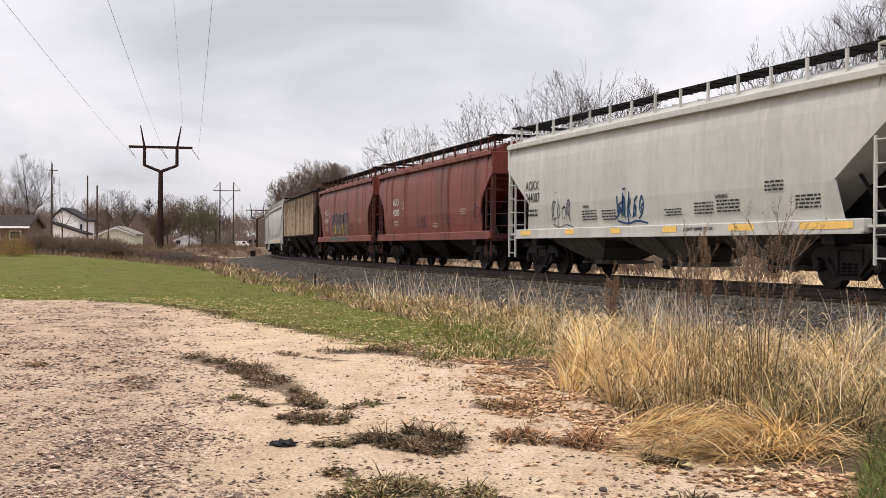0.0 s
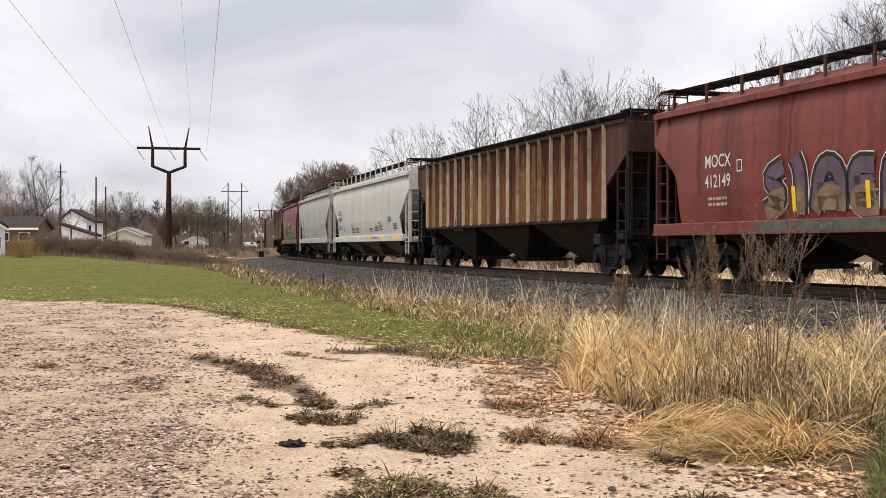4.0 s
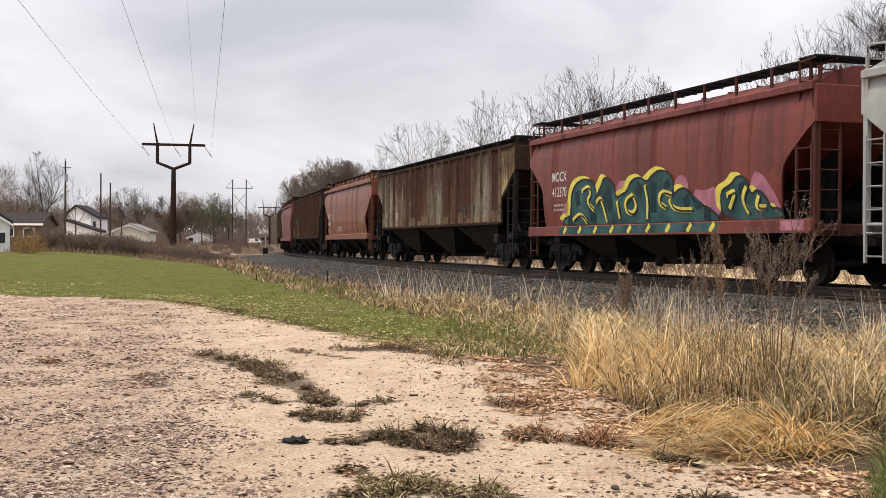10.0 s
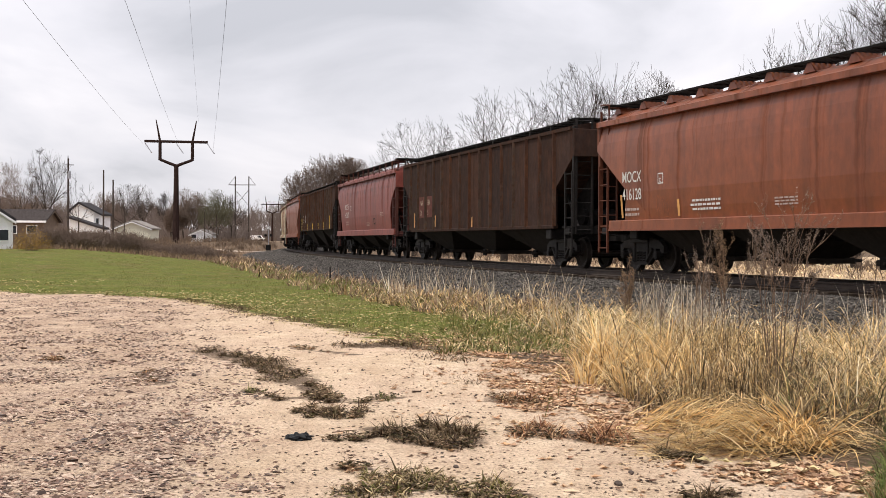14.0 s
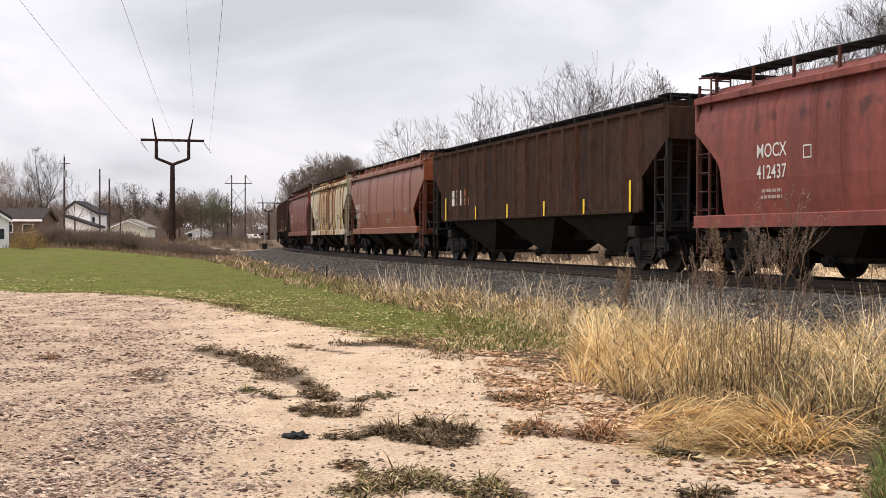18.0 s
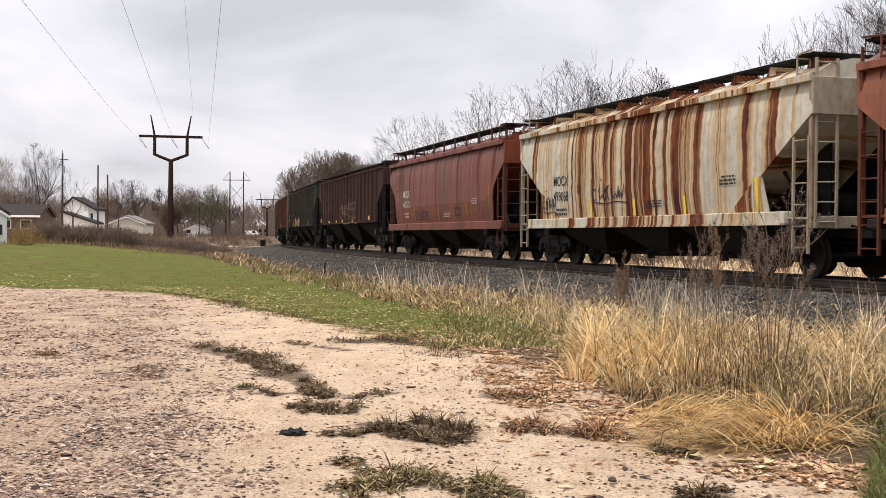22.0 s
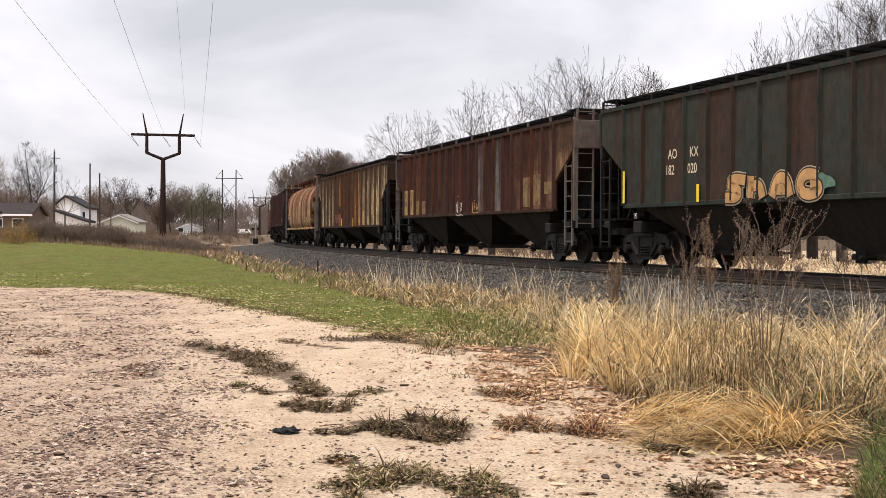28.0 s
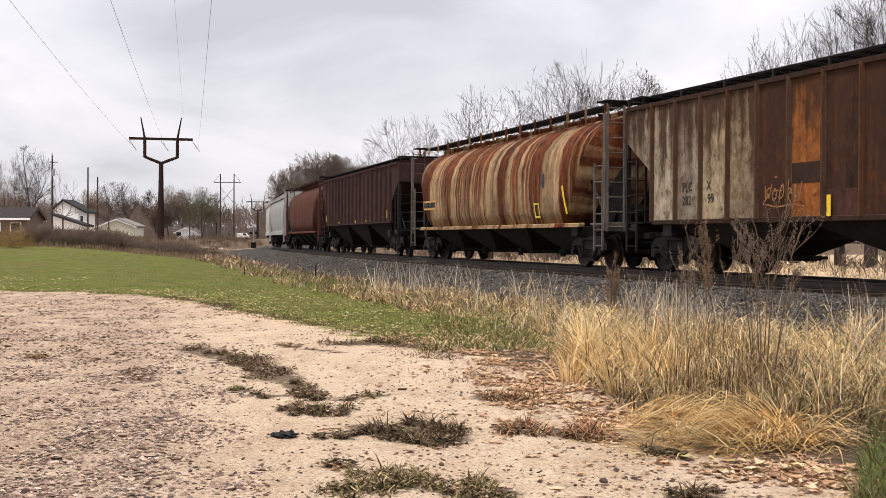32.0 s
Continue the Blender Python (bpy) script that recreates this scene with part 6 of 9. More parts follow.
TIE = plain("creosoted_wood", (0.05, 0.038, 0.03), 0.9, 0, 0.4, 5)
bm = bmesh.new()
box(bm, -1.3, 1.3, -0.115, 0.115, -0.17, 0.0, 0.012)
tie_me = mesh_bm("tie", bm)
bed = thing("railway_ties", "dark weathered wooden ties under the rails", "railway tie", kind="structure")
for i in range(150):
    s = 6 + i * 0.56
    p, q = on_track(s), on_track(s + 0.1)
    a = math.degrees(math.atan2(q.y - p.y, q.x - p.x)) + 90
    part("tie", tie_me, TIE, bed, "", pose(p.x, p.y, RAIL_Z - 0.168, 0, 0, a))


# ---- loose stones ----
def pebbles(name, spots, rnd, material, label, flat=0.6):
    """Many small angular stones in one mesh."""
    base = [(0, 0, 1), (0.94, 0, 0.2), (0.1, 0.95, 0.15), (-0.9, 0.1, 0.25), (0, -0.95, 0.1), (0, 0, -0.8)]
    tris = [(0, 1, 2), (0, 2, 3), (0, 3, 4), (0, 4, 1), (5, 2, 1), (5, 3, 2), (5, 4, 3), (5, 1, 4)]
    vs, fs = [], []
    for x, y, z, r in spots:
        a = rnd.uniform(0, 6.28)
        ca, sa = math.cos(a), math.sin(a)
        sx, sy, sz = rnd.uniform(0.6, 1.3) * r, rnd.uniform(0.6, 1.1) * r, rnd.uniform(0.5, 1.0) * r * flat
        k = len(vs)
        ta, tb = rnd.uniform(-0.5, 0.5), rnd.uniform(-0.5, 0.5)
        for px, py, pz in base:
            px, py, pz = px * sx * rnd.uniform(0.8, 1.2), py * sy * rnd.uniform(0.8, 1.2), pz * sz
            vs.append((x + px * ca - py * sa, y + px * sa + py * ca, z + pz + sz * 0.3 + (px * ta + py * tb) * 0.6))
        fs += [(a0 + k, b0 + k, c0 + k) for a0, b0, c0 in tris]
    me = mesh_of(name, vs, fs)
    return solid(name, me, material, label, kind="stuff")


def stone_material(name, cols):
    k = Nodes(name, 0.9)
    col = k.ramp(k.value("island"), [(i / (len(cols) - 1), c) for i, c in enumerate(cols)])
    v = k.coords("Object", shift=False)
    col = k.mix(1.0, col, k.ramp(k.noise(v, 45, 4), [(0.3, 0.7), (0.7, 1.1)]), "MULTIPLY")
    return k.done(col)


rnd = random.Random(5)
spots, crumbs = [], []
for _ in range(210000):
    d = 6.3 * (36 / 6.3) ** rnd.random() ** 1.15
    x = rnd.uniform(-0.42, 0.40) * d
    e = veg_edge(x, d)
    if e > -0.1:
        continue
    clot = noise.noise((x * 1.1, d * 0.8, 7)) + 0.6 * noise.noise((x * 3.1, d * 2.2, 9))
    left = min(1.0, max(0.0, (-0.15 - x / d + 0.05 * clot) * 9)) * min(1, max(0.04, 0.40 + 1.5 * clot))
    if rnd.random() < left:
        r = 0.007 + 0.021 * rnd.random() ** 2.0 + (0.022 if rnd.random() < 0.02 else 0)
        spots.append((x, d, ground_z(x, d), r * (1 + d / 50)))
    elif rnd.random() < 0.055 + 0.12 * (clot > 0.22):
        crumbs.append((x, d, ground_z(x, d), (0.004 + 0.017 * rnd.random() ** 3) * (1 + d / 50)))
pebbles("gravel", spots, rnd, stone_material("lot_gravel", [(0.12, 0.075, 0.058), (0.34, 0.225, 0.165), (0.60, 0.46, 0.36), (0.05, 0.034, 0.029), (0.20, 0.125, 0.095), (0.52, 0.40, 0.31), (0.07, 0.047, 0.040), (0.40, 0.27, 0.20), (0.10, 0.085, 0.078), (0.26, 0.165, 0.12)]), "small loose flat stones on the dirt lot", 0.42)
pebbles("dirt_crumbs", crumbs, rnd, stone_material("dark_crumbs", [(0.09, 0.06, 0.045), (0.16, 0.10, 0.07), (0.05, 0.04, 0.035), (0.30, 0.21, 0.15)]), "dark crumbs and bits on the bare dirt", 0.5)
spots = []
for _ in range(44000):
    s = 9 + 75 * rnd.random() ** 1.6
    o = rnd.uniform(1.2, 5.6)
    p = on_track(s, o)
    z = float(np.interp(o, [1.9, 2.3, 3.4, 5.2, 6.2], [BZ, BZ - 0.10, BZ - 0.30, 0.10, -0.06]))
    spots.append((p.x, p.y, z, rnd.uniform(0.014, 0.032) * (1 + s / 120)))
pebbles("ballast_stones", spots, rnd, stone_material("ballast_rock", [(0.016, 0.014, 0.013), (0.055, 0.049, 0.044), (0.11, 0.099, 0.09), (0.026, 0.023, 0.020), (0.22, 0.20, 0.18), (0.045, 0.039, 0.034)]), "crushed stones on the track bank", 0.8)


# ---- grass, leaves, weeds ----
def blades(name, pts, material, label, segs=3):
    """Tapered bent blades. pts: x, y, z, height, width, lean direction, lean amount."""
    p = np.array(pts, dtype=float)
    n = len(p)
    rng = np.random.default_rng(len(p))
    face = rng.uniform(0, np.pi, n)
    wx, wy = np.cos(face), np.sin(face)
    rows = []
    lean, high = p[:, 6], p[:, 3]
    tip = np.maximum(0.04, 1 - 0.55 * lean ** 1.5)
    for i in range(segs + 1):
        u = i / segs
        out = (2 * u * (1 - u) * 0.35 + u * u) * lean * high
        zz = p[:, 2] + high * (2 * u * (1 - u) * np.where(lean > 0.6, 1.0, 0.55) + u * u * tip)
        cx, cy = p[:, 0] + np.cos(p[:, 5]) * out, p[:, 1] + np.sin(p[:, 5]) * out
        w = p[:, 4] * (1 - 0.85 * u ** 1.5) / 2
        rows.append(np.stack([cx - wx * w, cy - wy * w, zz], 1))
        rows.append(np.stack([cx + wx * w, cy + wy * w, zz], 1))
    V = np.stack(rows, 1).reshape(-1, 3)
    k = 2 * (segs + 1)
    base = (np.arange(n) * k)[:, None, None]
    quad = np.array([[2 * i, 2 * i + 1, 2 * i + 3, 2 * i + 2] for i in range(segs)])[None]
    F = (base + quad).reshape(-1, 4)
    me = bpy.data.meshes.new(name)
    me.vertices.add(len(V))
    me.vertices.foreach_set("co", V.astype(np.float32).ravel())
    me.loops.add(F.size)
    me.loops.foreach_set("vertex_index", F.astype(np.int32).ravel())
    me.polygons.add(len(F))
    me.polygons.foreach_set("loop_start", np.arange(0, F.size, 4, dtype=np.int32))
    me.polygons.foreach_set("use_smooth", np.ones(len(F), dtype=bool))
    me.materials.append(None)
    me.update(calc_edges=True)
    return solid(name, me, material, label, kind="stuff")


def leaf_material(name, cols, rough=0.7, through_=0.25):
    k = Nodes(name, rough)
    col = k.ramp(k.value("island"), [(i / (len(cols) - 1), c) for i, c in enumerate(cols)])
    v = k.coords("Object", shift=False)
    col = k.mix(1.0, col, k.ramp(k.noise(v, 0.9, 4), [(0.3, 0.72), (0.7, 1.15)]), "MULTIPLY")
    k.b.inputs["Transmission Weight"].default_value = 0.0
    k.b.inputs["Subsurface Weight"].default_value = 0.0
    m = k.done(col)
    tr = k.n.new("ShaderNodeBsdfTranslucent")
    k.l.new(col, tr.inputs[0])
    mx = k.n.new("ShaderNodeMixShader")
    mx.inputs[0].default_value = through_
    out = [q for q in k.n if q.type == "OUTPUT_MATERIAL"][0]
    k.l.new(k.b.outputs[0], mx.inputs[1])
    k.l.new(tr.outputs[0], mx.inputs[2])
    k.l.new(mx.outputs[0], out.inputs[0])
    return m


DRYGRASS = leaf_material("dry_grass", [(0.64, 0.44, 0.23), (0.95, 0.74, 0.45), (0.98, 0.84, 0.58), (0.20, 0.125, 0.058), (0.83, 0.58, 0.29), (0.97, 0.76, 0.45), (0.42, 0.28, 0.13), (0.90, 0.74, 0.46), (0.07, 0.045, 0.025)], through_=0.35)
GOLDGRASS = leaf_material("golden_grass", [(0.48, 0.27, 0.085), (0.95, 0.67, 0.30), (0.98, 0.79, 0.45), (0.16, 0.085, 0.033), (0.85, 0.54, 0.21), (0.98, 0.76, 0.40), (0.34, 0.19, 0.07), (0.93, 0.63, 0.27), (0.07, 0.040, 0.02)], through_=0.35)
# dead brown, dark enough to paint the shade between the lighter tufts
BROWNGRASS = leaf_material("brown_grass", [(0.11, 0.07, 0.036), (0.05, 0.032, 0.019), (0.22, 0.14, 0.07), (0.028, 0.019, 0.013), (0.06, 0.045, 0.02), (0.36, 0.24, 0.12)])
STRAWSTEM = leaf_material("pale_seed_stems", [(0.74, 0.63, 0.47), (0.48, 0.37, 0.25), (0.86, 0.76, 0.60), (0.24, 0.165, 0.105), (0.62, 0.50, 0.35)])
DULLGRASS = leaf_material("dull_grass", [(0.28, 0.17, 0.072), (0.66, 0.46, 0.21), (0.08, 0.05, 0.025), (0.88, 0.68, 0.37), (0.14, 0.082, 0.038), (0.42, 0.275, 0.115), (0.045, 0.029, 0.017)])
GREENGRASS = leaf_material("green_grass", [(0.060, 0.070, 0.018), (0.125, 0.130, 0.034), (0.21, 0.20, 0.065), (0.085, 0.095, 0.024), (0.36, 0.31, 0.13), (0.045, 0.050, 0.016)])
FALLEN = leaf_material("fallen_leaves", [(0.40, 0.22, 0.12), (0.66, 0.45, 0.27), (0.16, 0.075, 0.045), (0.74, 0.56, 0.37), (0.28, 0.14, 0.08), (0.55, 0.34, 0.19), (0.11, 0.06, 0.04)], 0.8, 0.1)
REDWEED = leaf_material("reddish_dead_weed", [(0.34, 0.15, 0.075), (0.48, 0.26, 0.13), (0.14, 0.065, 0.04), (0.60, 0.40, 0.23), (0.24, 0.11, 0.065), (0.09, 0.05, 0.035)], 0.85, 0.1)
PLUME = leaf_material("tan_plume", [(0.30, 0.20, 0.12), (0.22, 0.14, 0.085), (0.38, 0.26, 0.16)], 0.9, 0.1)
SEEDGREY = leaf_material("grey_seed_heads", [(0.24, 0.19, 0.155), (0.15, 0.11, 0.085), (0.36, 0.30, 0.25)], 0.9, 0.1)
PALELEAF = leaf_material("pale_fallen_leaves", [(0.56, 0.45, 0.21), (0.66, 0.54, 0.28), (0.42, 0.28, 0.13), (0.68, 0.58, 0.36)], 0.8, 0.1)
RUSSETWEED = leaf_material("russet_weed", [(0.24, 0.145, 0.095), (0.36, 0.235, 0.15), (0.15, 0.095, 0.065), (0.48, 0.34, 0.22), (0.11, 0.072, 0.05)])
STALK = leaf_material("brown_weed_stalk", [(0.15, 0.098, 0.066), (0.22, 0.15, 0.105), (0.10, 0.066, 0.048)], 0.85, 0.05)
DARKWEED = leaf_material("dark_weed", [(0.05, 0.034, 0.022), (0.15, 0.10, 0.058), (0.06, 0.050, 0.024), (0.34, 0.25, 0.15), (0.11, 0.06, 0.038), (0.025, 0.019, 0.015), (0.20, 0.135, 0.075), (0.04, 0.028, 0.02)], 0.85, 0.1)


def strands(name, rows, material, label, segs=6):
    """Thin arching stalks. rows: x, y, z, length, width, heading, rise in radians at the root, droop over its length."""
    p = np.array(rows, dtype=float)
    n = len(p)
    rng = np.random.default_rng(n + 7)
    face = p[:, 5] + np.pi / 2 + rng.normal(0, 0.7, n)
    wx, wy = np.cos(face), np.sin(face)
    bend = rng.normal(0, 0.25, n)
    x, y, z = p[:, 0].copy(), p[:, 1].copy(), p[:, 2].copy()
    step = p[:, 3] / segs
    rows_ = []
    for i in range(segs + 1):
        u = i / segs
        w = p[:, 4] * (1 - 0.8 * u ** 1.6) / 2
        rows_.append(np.stack([x - wx * w, y - wy * w, z], 1))
        rows_.append(np.stack([x + wx * w, y + wy * w, z], 1))
        e = p[:, 6] - p[:, 7] * ((i + 0.5) / segs) ** 1.25
        a = p[:, 5] + bend * u
        x, y = x + np.cos(e) * np.cos(a) * step, y + np.cos(e) * np.sin(a) * step
        z = np.maximum(z + np.sin(e) * step, p[:, 2] + 0.006)
    V = np.stack(rows_, 1).reshape(-1, 3)
    k = 2 * (segs + 1)
    quad = np.array([[2 * i, 2 * i + 1, 2 * i + 3, 2 * i + 2] for i in range(segs)])[None]
    F = ((np.arange(n) * k)[:, None, None] + quad).reshape(-1, 4)
    me = bpy.data.meshes.new(name)
    me.vertices.add(len(V))
    me.vertices.foreach_set("co", V.astype(np.float32).ravel())
    me.loops.add(F.size)
    me.loops.foreach_set("vertex_index", F.astype(np.int32).ravel())
    me.polygons.add(len(F))
    me.polygons.foreach_set("loop_start", np.arange(0, F.size, 4, dtype=np.int32))
    me.polygons.foreach_set("use_smooth", np.ones(len(F), dtype=bool))
    me.materials.append(None)
    me.update(calc_edges=True)
    return solid(name, me, material, label, kind="stuff")


def tall_grass():
    """Standing and fallen dry grass between the lot and the bank, in arching tufts."""
    rnd = random.Random(21)
    gold, pale, dull, brown, green, stems, russet = [], [], [], [], [], [], []

    def tall_at(y):
        return float(np.interp(y, *TALL))

    def tuft_of(x, y, n, ln, rad, where, rise=1.35, loose=0.22, droop=(0.5, 2.2), heading=None, turn=3.2, thin=1.0, other=(), share=0.0):
        """Stalks from one root, leaning out and bowing over."""
        wide = max(0.75, y / 13) * thin
        lean = rnd.uniform(0, 6.28)
        for _ in range(max(6, int(n * 0.72))):
            a = rnd.uniform(0, 6.28)
            r = rad * rnd.random() ** 0.6
            px, py = x + r * math.cos(a), y + r * math.sin(a)
            if side_of_track(px, py) < 4.9:
                continue
            h = (heading + rnd.gauss(0, turn)) if heading is not None else (a + rnd.gauss(0, 0.5) if rnd.random() < 0.75 else lean + rnd.gauss(0, 0.5))
            row = (px, py, ground_z(px, py) - 0.015, ln * rnd.uniform(0.5, 1.12), (0.007 + 0.016 * rnd.random() ** 1.3) * wide, h, min(1.56, rise + rnd.gauss(0, loose)), rnd.uniform(*droop))
            (rnd.choice(other) if other and rnd.random() < share else where).append(row)

    # dim low thatch under everything, mostly brown so its colour shades the gaps
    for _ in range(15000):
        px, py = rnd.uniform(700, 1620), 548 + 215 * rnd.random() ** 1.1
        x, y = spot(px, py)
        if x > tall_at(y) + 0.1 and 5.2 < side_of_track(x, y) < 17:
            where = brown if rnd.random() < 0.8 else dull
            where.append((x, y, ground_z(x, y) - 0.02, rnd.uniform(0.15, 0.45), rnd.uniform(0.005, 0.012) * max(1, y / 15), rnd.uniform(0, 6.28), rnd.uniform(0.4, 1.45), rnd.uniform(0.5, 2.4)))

    # the row along the foot of the bank: short bowed tufts, pale above, greenish below
    made = 0
    while made < 640:
        sm, off = 10 + 24 * rnd.random() ** 1.25, 5.0 + 2.8 * rnd.random() ** 1.2
        p = on_track(sm, off)
        lump = noise.noise((p.x * 0.7, p.y * 0.45, 71)) + 0.5 * noise.noise((p.x * 1.9, p.y * 1.3, 72))
        made += 1
        if p.y < 11 or lump < -0.28 or sm > 24 + 12 * rnd.random():
            continue
        ln = (0.40 + 0.26 * lump + rnd.uniform(-0.1, 0.12)) * (1.3 if sm < 20 else 0.9)
        main = (russet if rnd.random() < 0.6 else dull) if sm > 19 + 5 * rnd.random() else pale if lump > -0.06 else dull if lump > -0.18 else rnd.choice((green, dull, brown))
        tuft_of(p.x, p.y, rnd.randint(20, 40), max(0.18, ln), 0.15, main, 1.15, 0.35, (0.9, 3.0), thin=0.9, other=(dull, green, brown, gold, pale, gold), share=0.36)
    # green lush blades where the lawn runs into the dry row
    for _ in range(190):
        px, py = rnd.uniform(770, 1000), rnd.uniform(588, 636)
        x, y = spot(px, py)
        if side_of_track(x, y) > 5.6:
            tuft_of(x, y, rnd.randint(18, 34), rnd.uniform(0.10, 0.28), 0.2, green, 1.1, 0.35, (0.8, 2.8), thin=0.9, other=(pale, dull, brown), share=0.28)
    for _ in range(90):
        px, py = rnd.uniform(1060, 1600), rnd.uniform(575, 655)
        x, y = spot(px, py)
        if side_of_track(x, y) > 5.4:
            tuft_of(x, y, rnd.randint(10, 20), rnd.uniform(0.25, 0.5), 0.15, green, 1.2, 0.3, (0.6, 2.2), other=(pale, dull), share=0.3)

    # tall golden fountains: root, height in metres, stalks, radius
    for px, py, ln, n, rad in (
            (1050, 664, 0.80, 230, 0.13), (1036, 672, 0.64, 130, 0.16), (1066, 676, 0.62, 130, 0.16), (1020, 688, 0.46, 110, 0.20), (1085, 694, 0.44, 90, 0.18),
            (1124, 684, 0.66, 130, 0.12), (1140, 704, 0.48, 90, 0.16), (1105, 712, 0.36, 80, 0.18), (1160, 672, 0.82, 150, 0.12), (1182, 702, 0.66, 110, 0.14),
            (1208, 690, 0.74, 110, 0.13), (1238, 710, 0.62, 90, 0.14), (1268, 686, 0.64, 90, 0.14), (1195, 664, 0.66, 90, 0.16), (1240, 664, 0.60, 80, 0.16),
            (1296, 706, 0.54, 70, 0.14), (1334, 662, 0.60, 70, 0.14), (1498, 668, 0.60, 80, 0.14), (1530, 640, 0.62, 80, 0.14), (1450, 650, 0.50, 60, 0.16)):
        x, y = spot(px, py)
        tuft_of(x, y, n, ln * 1.25, rad, gold, 1.36, 0.18, (0.4, 2.7), thin=1.0, other=(pale, pale, dull), share=0.28)
    made = 0
    while made < 120:
        px, py = rnd.uniform(1010, 1345), rnd.uniform(640, 742)
        x, y = spot(px, py)
        if x < tall_at(y) + 0.15:
            continue
        made += 1
        lump = noise.noise((x * 1.3, y * 0.9, 15)) + rnd.gauss(0, 0.15)
        tuft_of(x, y, rnd.randint(14, 34), max(0.2, 0.50 + 0.45 * lump) * (1.0 if py < 715 else 0.7), 0.10, gold if lump > 0.05 else dull if lump > -0.2 else brown, 1.30, 0.28, (0.6, 3.0), thin=1.0, other=(pale, dull, brown, brown), share=0.45)
    # crooked single stalks thrown every way over the tufts
    for _ in range(700):
        px, py = rnd.uniform(1020, 1360), rnd.uniform(620, 745)
        x, y = spot(px, py)
        if x > tall_at(y) + 0.1:
            rnd.choice((pale, gold, pale, dull)).append((x, y, ground_z(x, y) + rnd.uniform(0.05, 0.35), rnd.uniform(0.25, 0.6), rnd.uniform(0.006, 0.012), rnd.uniform(0, 6.28), rnd.uniform(0.3, 1.3), rnd.uniform(1.0, 3.4)))
    # short broken and bent straws tangled through the row along the bank
    for _ in range(4200):
        sm, off = 8 + 16 * rnd.random() ** 1.1, 5.0 + 3.4 * rnd.random()
        p = on_track(sm, off)
        if p.y > 11 and noise.noise((p.x * 1.1, p.y * 0.7, 61)) > -0.2:
            rnd.choice((pale, pale, gold, dull)).append((p.x, p.y, ground_z(p.x, p.y) + 0.6 * rnd.random() ** 1.3, rnd.uniform(0.12, 0.34), rnd.uniform(0.008, 0.015), rnd.uniform(0, 6.28), rnd.uniform(-0.1, 1.2), rnd.uniform(0.6, 3.2)))
    # long brown stems between the fountains, their dark colour standing for the shade there
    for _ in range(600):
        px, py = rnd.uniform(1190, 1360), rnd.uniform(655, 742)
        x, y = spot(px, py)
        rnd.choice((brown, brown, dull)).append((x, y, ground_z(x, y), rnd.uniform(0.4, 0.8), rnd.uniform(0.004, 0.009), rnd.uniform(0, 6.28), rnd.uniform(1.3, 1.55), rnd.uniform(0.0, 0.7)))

    # brown layer under the fallen mat, painting the shade beneath it
    for _ in range(1500):
        px, py = rnd.uniform(1180, 1640), rnd.uniform(735, 800)
        x, y = spot(px, py)
        brown.append((x, y, ground_z(x, y) - 0.01, rnd.uniform(0.1, 0.3), rnd.uniform(0.005, 0.011), rnd.uniform(0, 6.28), rnd.uniform(0.4, 1.4), rnd.uniform(0.5, 2.4)))
    # dark tangle towards the near corner, pale blades arching through it
    made = 0
    while made < 150:
        px, py = rnd.uniform(1345, 1620), rnd.uniform(600, 762)
        x, y = spot(px, py)
        made += 1
        tuft_of(x, y, rnd.randint(30, 60), rnd.uniform(0.3, 0.62), 0.15, rnd.choice((brown, brown, dull)), 1.0, 0.4, (0.6, 2.8), thin=0.95, other=(dull, green, pale), share=0.30)
    for _ in range(520):
        px, py = rnd.uniform(1350, 1610), rnd.uniform(615, 770)
        x, y = spot(px, py)
        rnd.choice((pale, gold, gold, dull, green)).append((x, y, ground_z(x, y) + rnd.uniform(0.0, 0.2), rnd.uniform(0.4, 0.85), rnd.uniform(0.005, 0.010), rnd.uniform(0, 6.28), rnd.uniform(0.7, 1.4), rnd.uniform(1.2, 2.8)))

    # the combed mat of fallen grass at the front: roots, heading, length, stalks
    mat = [(1150, 724, -0.75, 0.62, 260), (1185, 730, -0.60, 0.70, 300), (1215, 738, -0.45, 0.66, 260), (1130, 738, -0.5, 0.5, 160), (1250, 742, -0.35, 0.55, 200),
           (1392, 746, -2.75, 0.85, 420), (1372, 752, -2.85, 0.80, 360), (1350, 762, -2.95, 0.78, 300), (1320, 770, 3.1, 0.70, 240), (1395, 752, -2.3, 0.62, 260),
           (1400, 756, -1.75, 0.60, 260), (1412, 760, -1.35, 0.58, 240), (1425, 758, -0.9, 0.58, 220), (1445, 764, -0.6, 0.50, 160), (1380, 770, -1.9, 0.50, 200), (1300, 778, 3.2, 0.62, 180)]
    for px, py, way, ln, n in mat:
        cx, cy = spot(px, py + 34)
        for _ in range(int(n * 0.30)):
            x, y = cx + rnd.gauss(0, 0.09), cy + rnd.gauss(0, 0.10)
            where = gold if rnd.random() < 0.80 else rnd.choice((pale, dull, brown))
            where.append((x, y, ground_z(x, y) + rnd.uniform(0.0, 0.10), ln * rnd.uniform(0.5, 1.2), rnd.uniform(0.009, 0.018), way + rnd.gauss(0, 0.5), rnd.uniform(0.0, 0.85), rnd.uniform(0.3, 1.9)))
    for _ in range(520):
        px, py = rnd.uniform(1130, 1490), rnd.uniform(755, 825)
        x, y = spot(px, py)
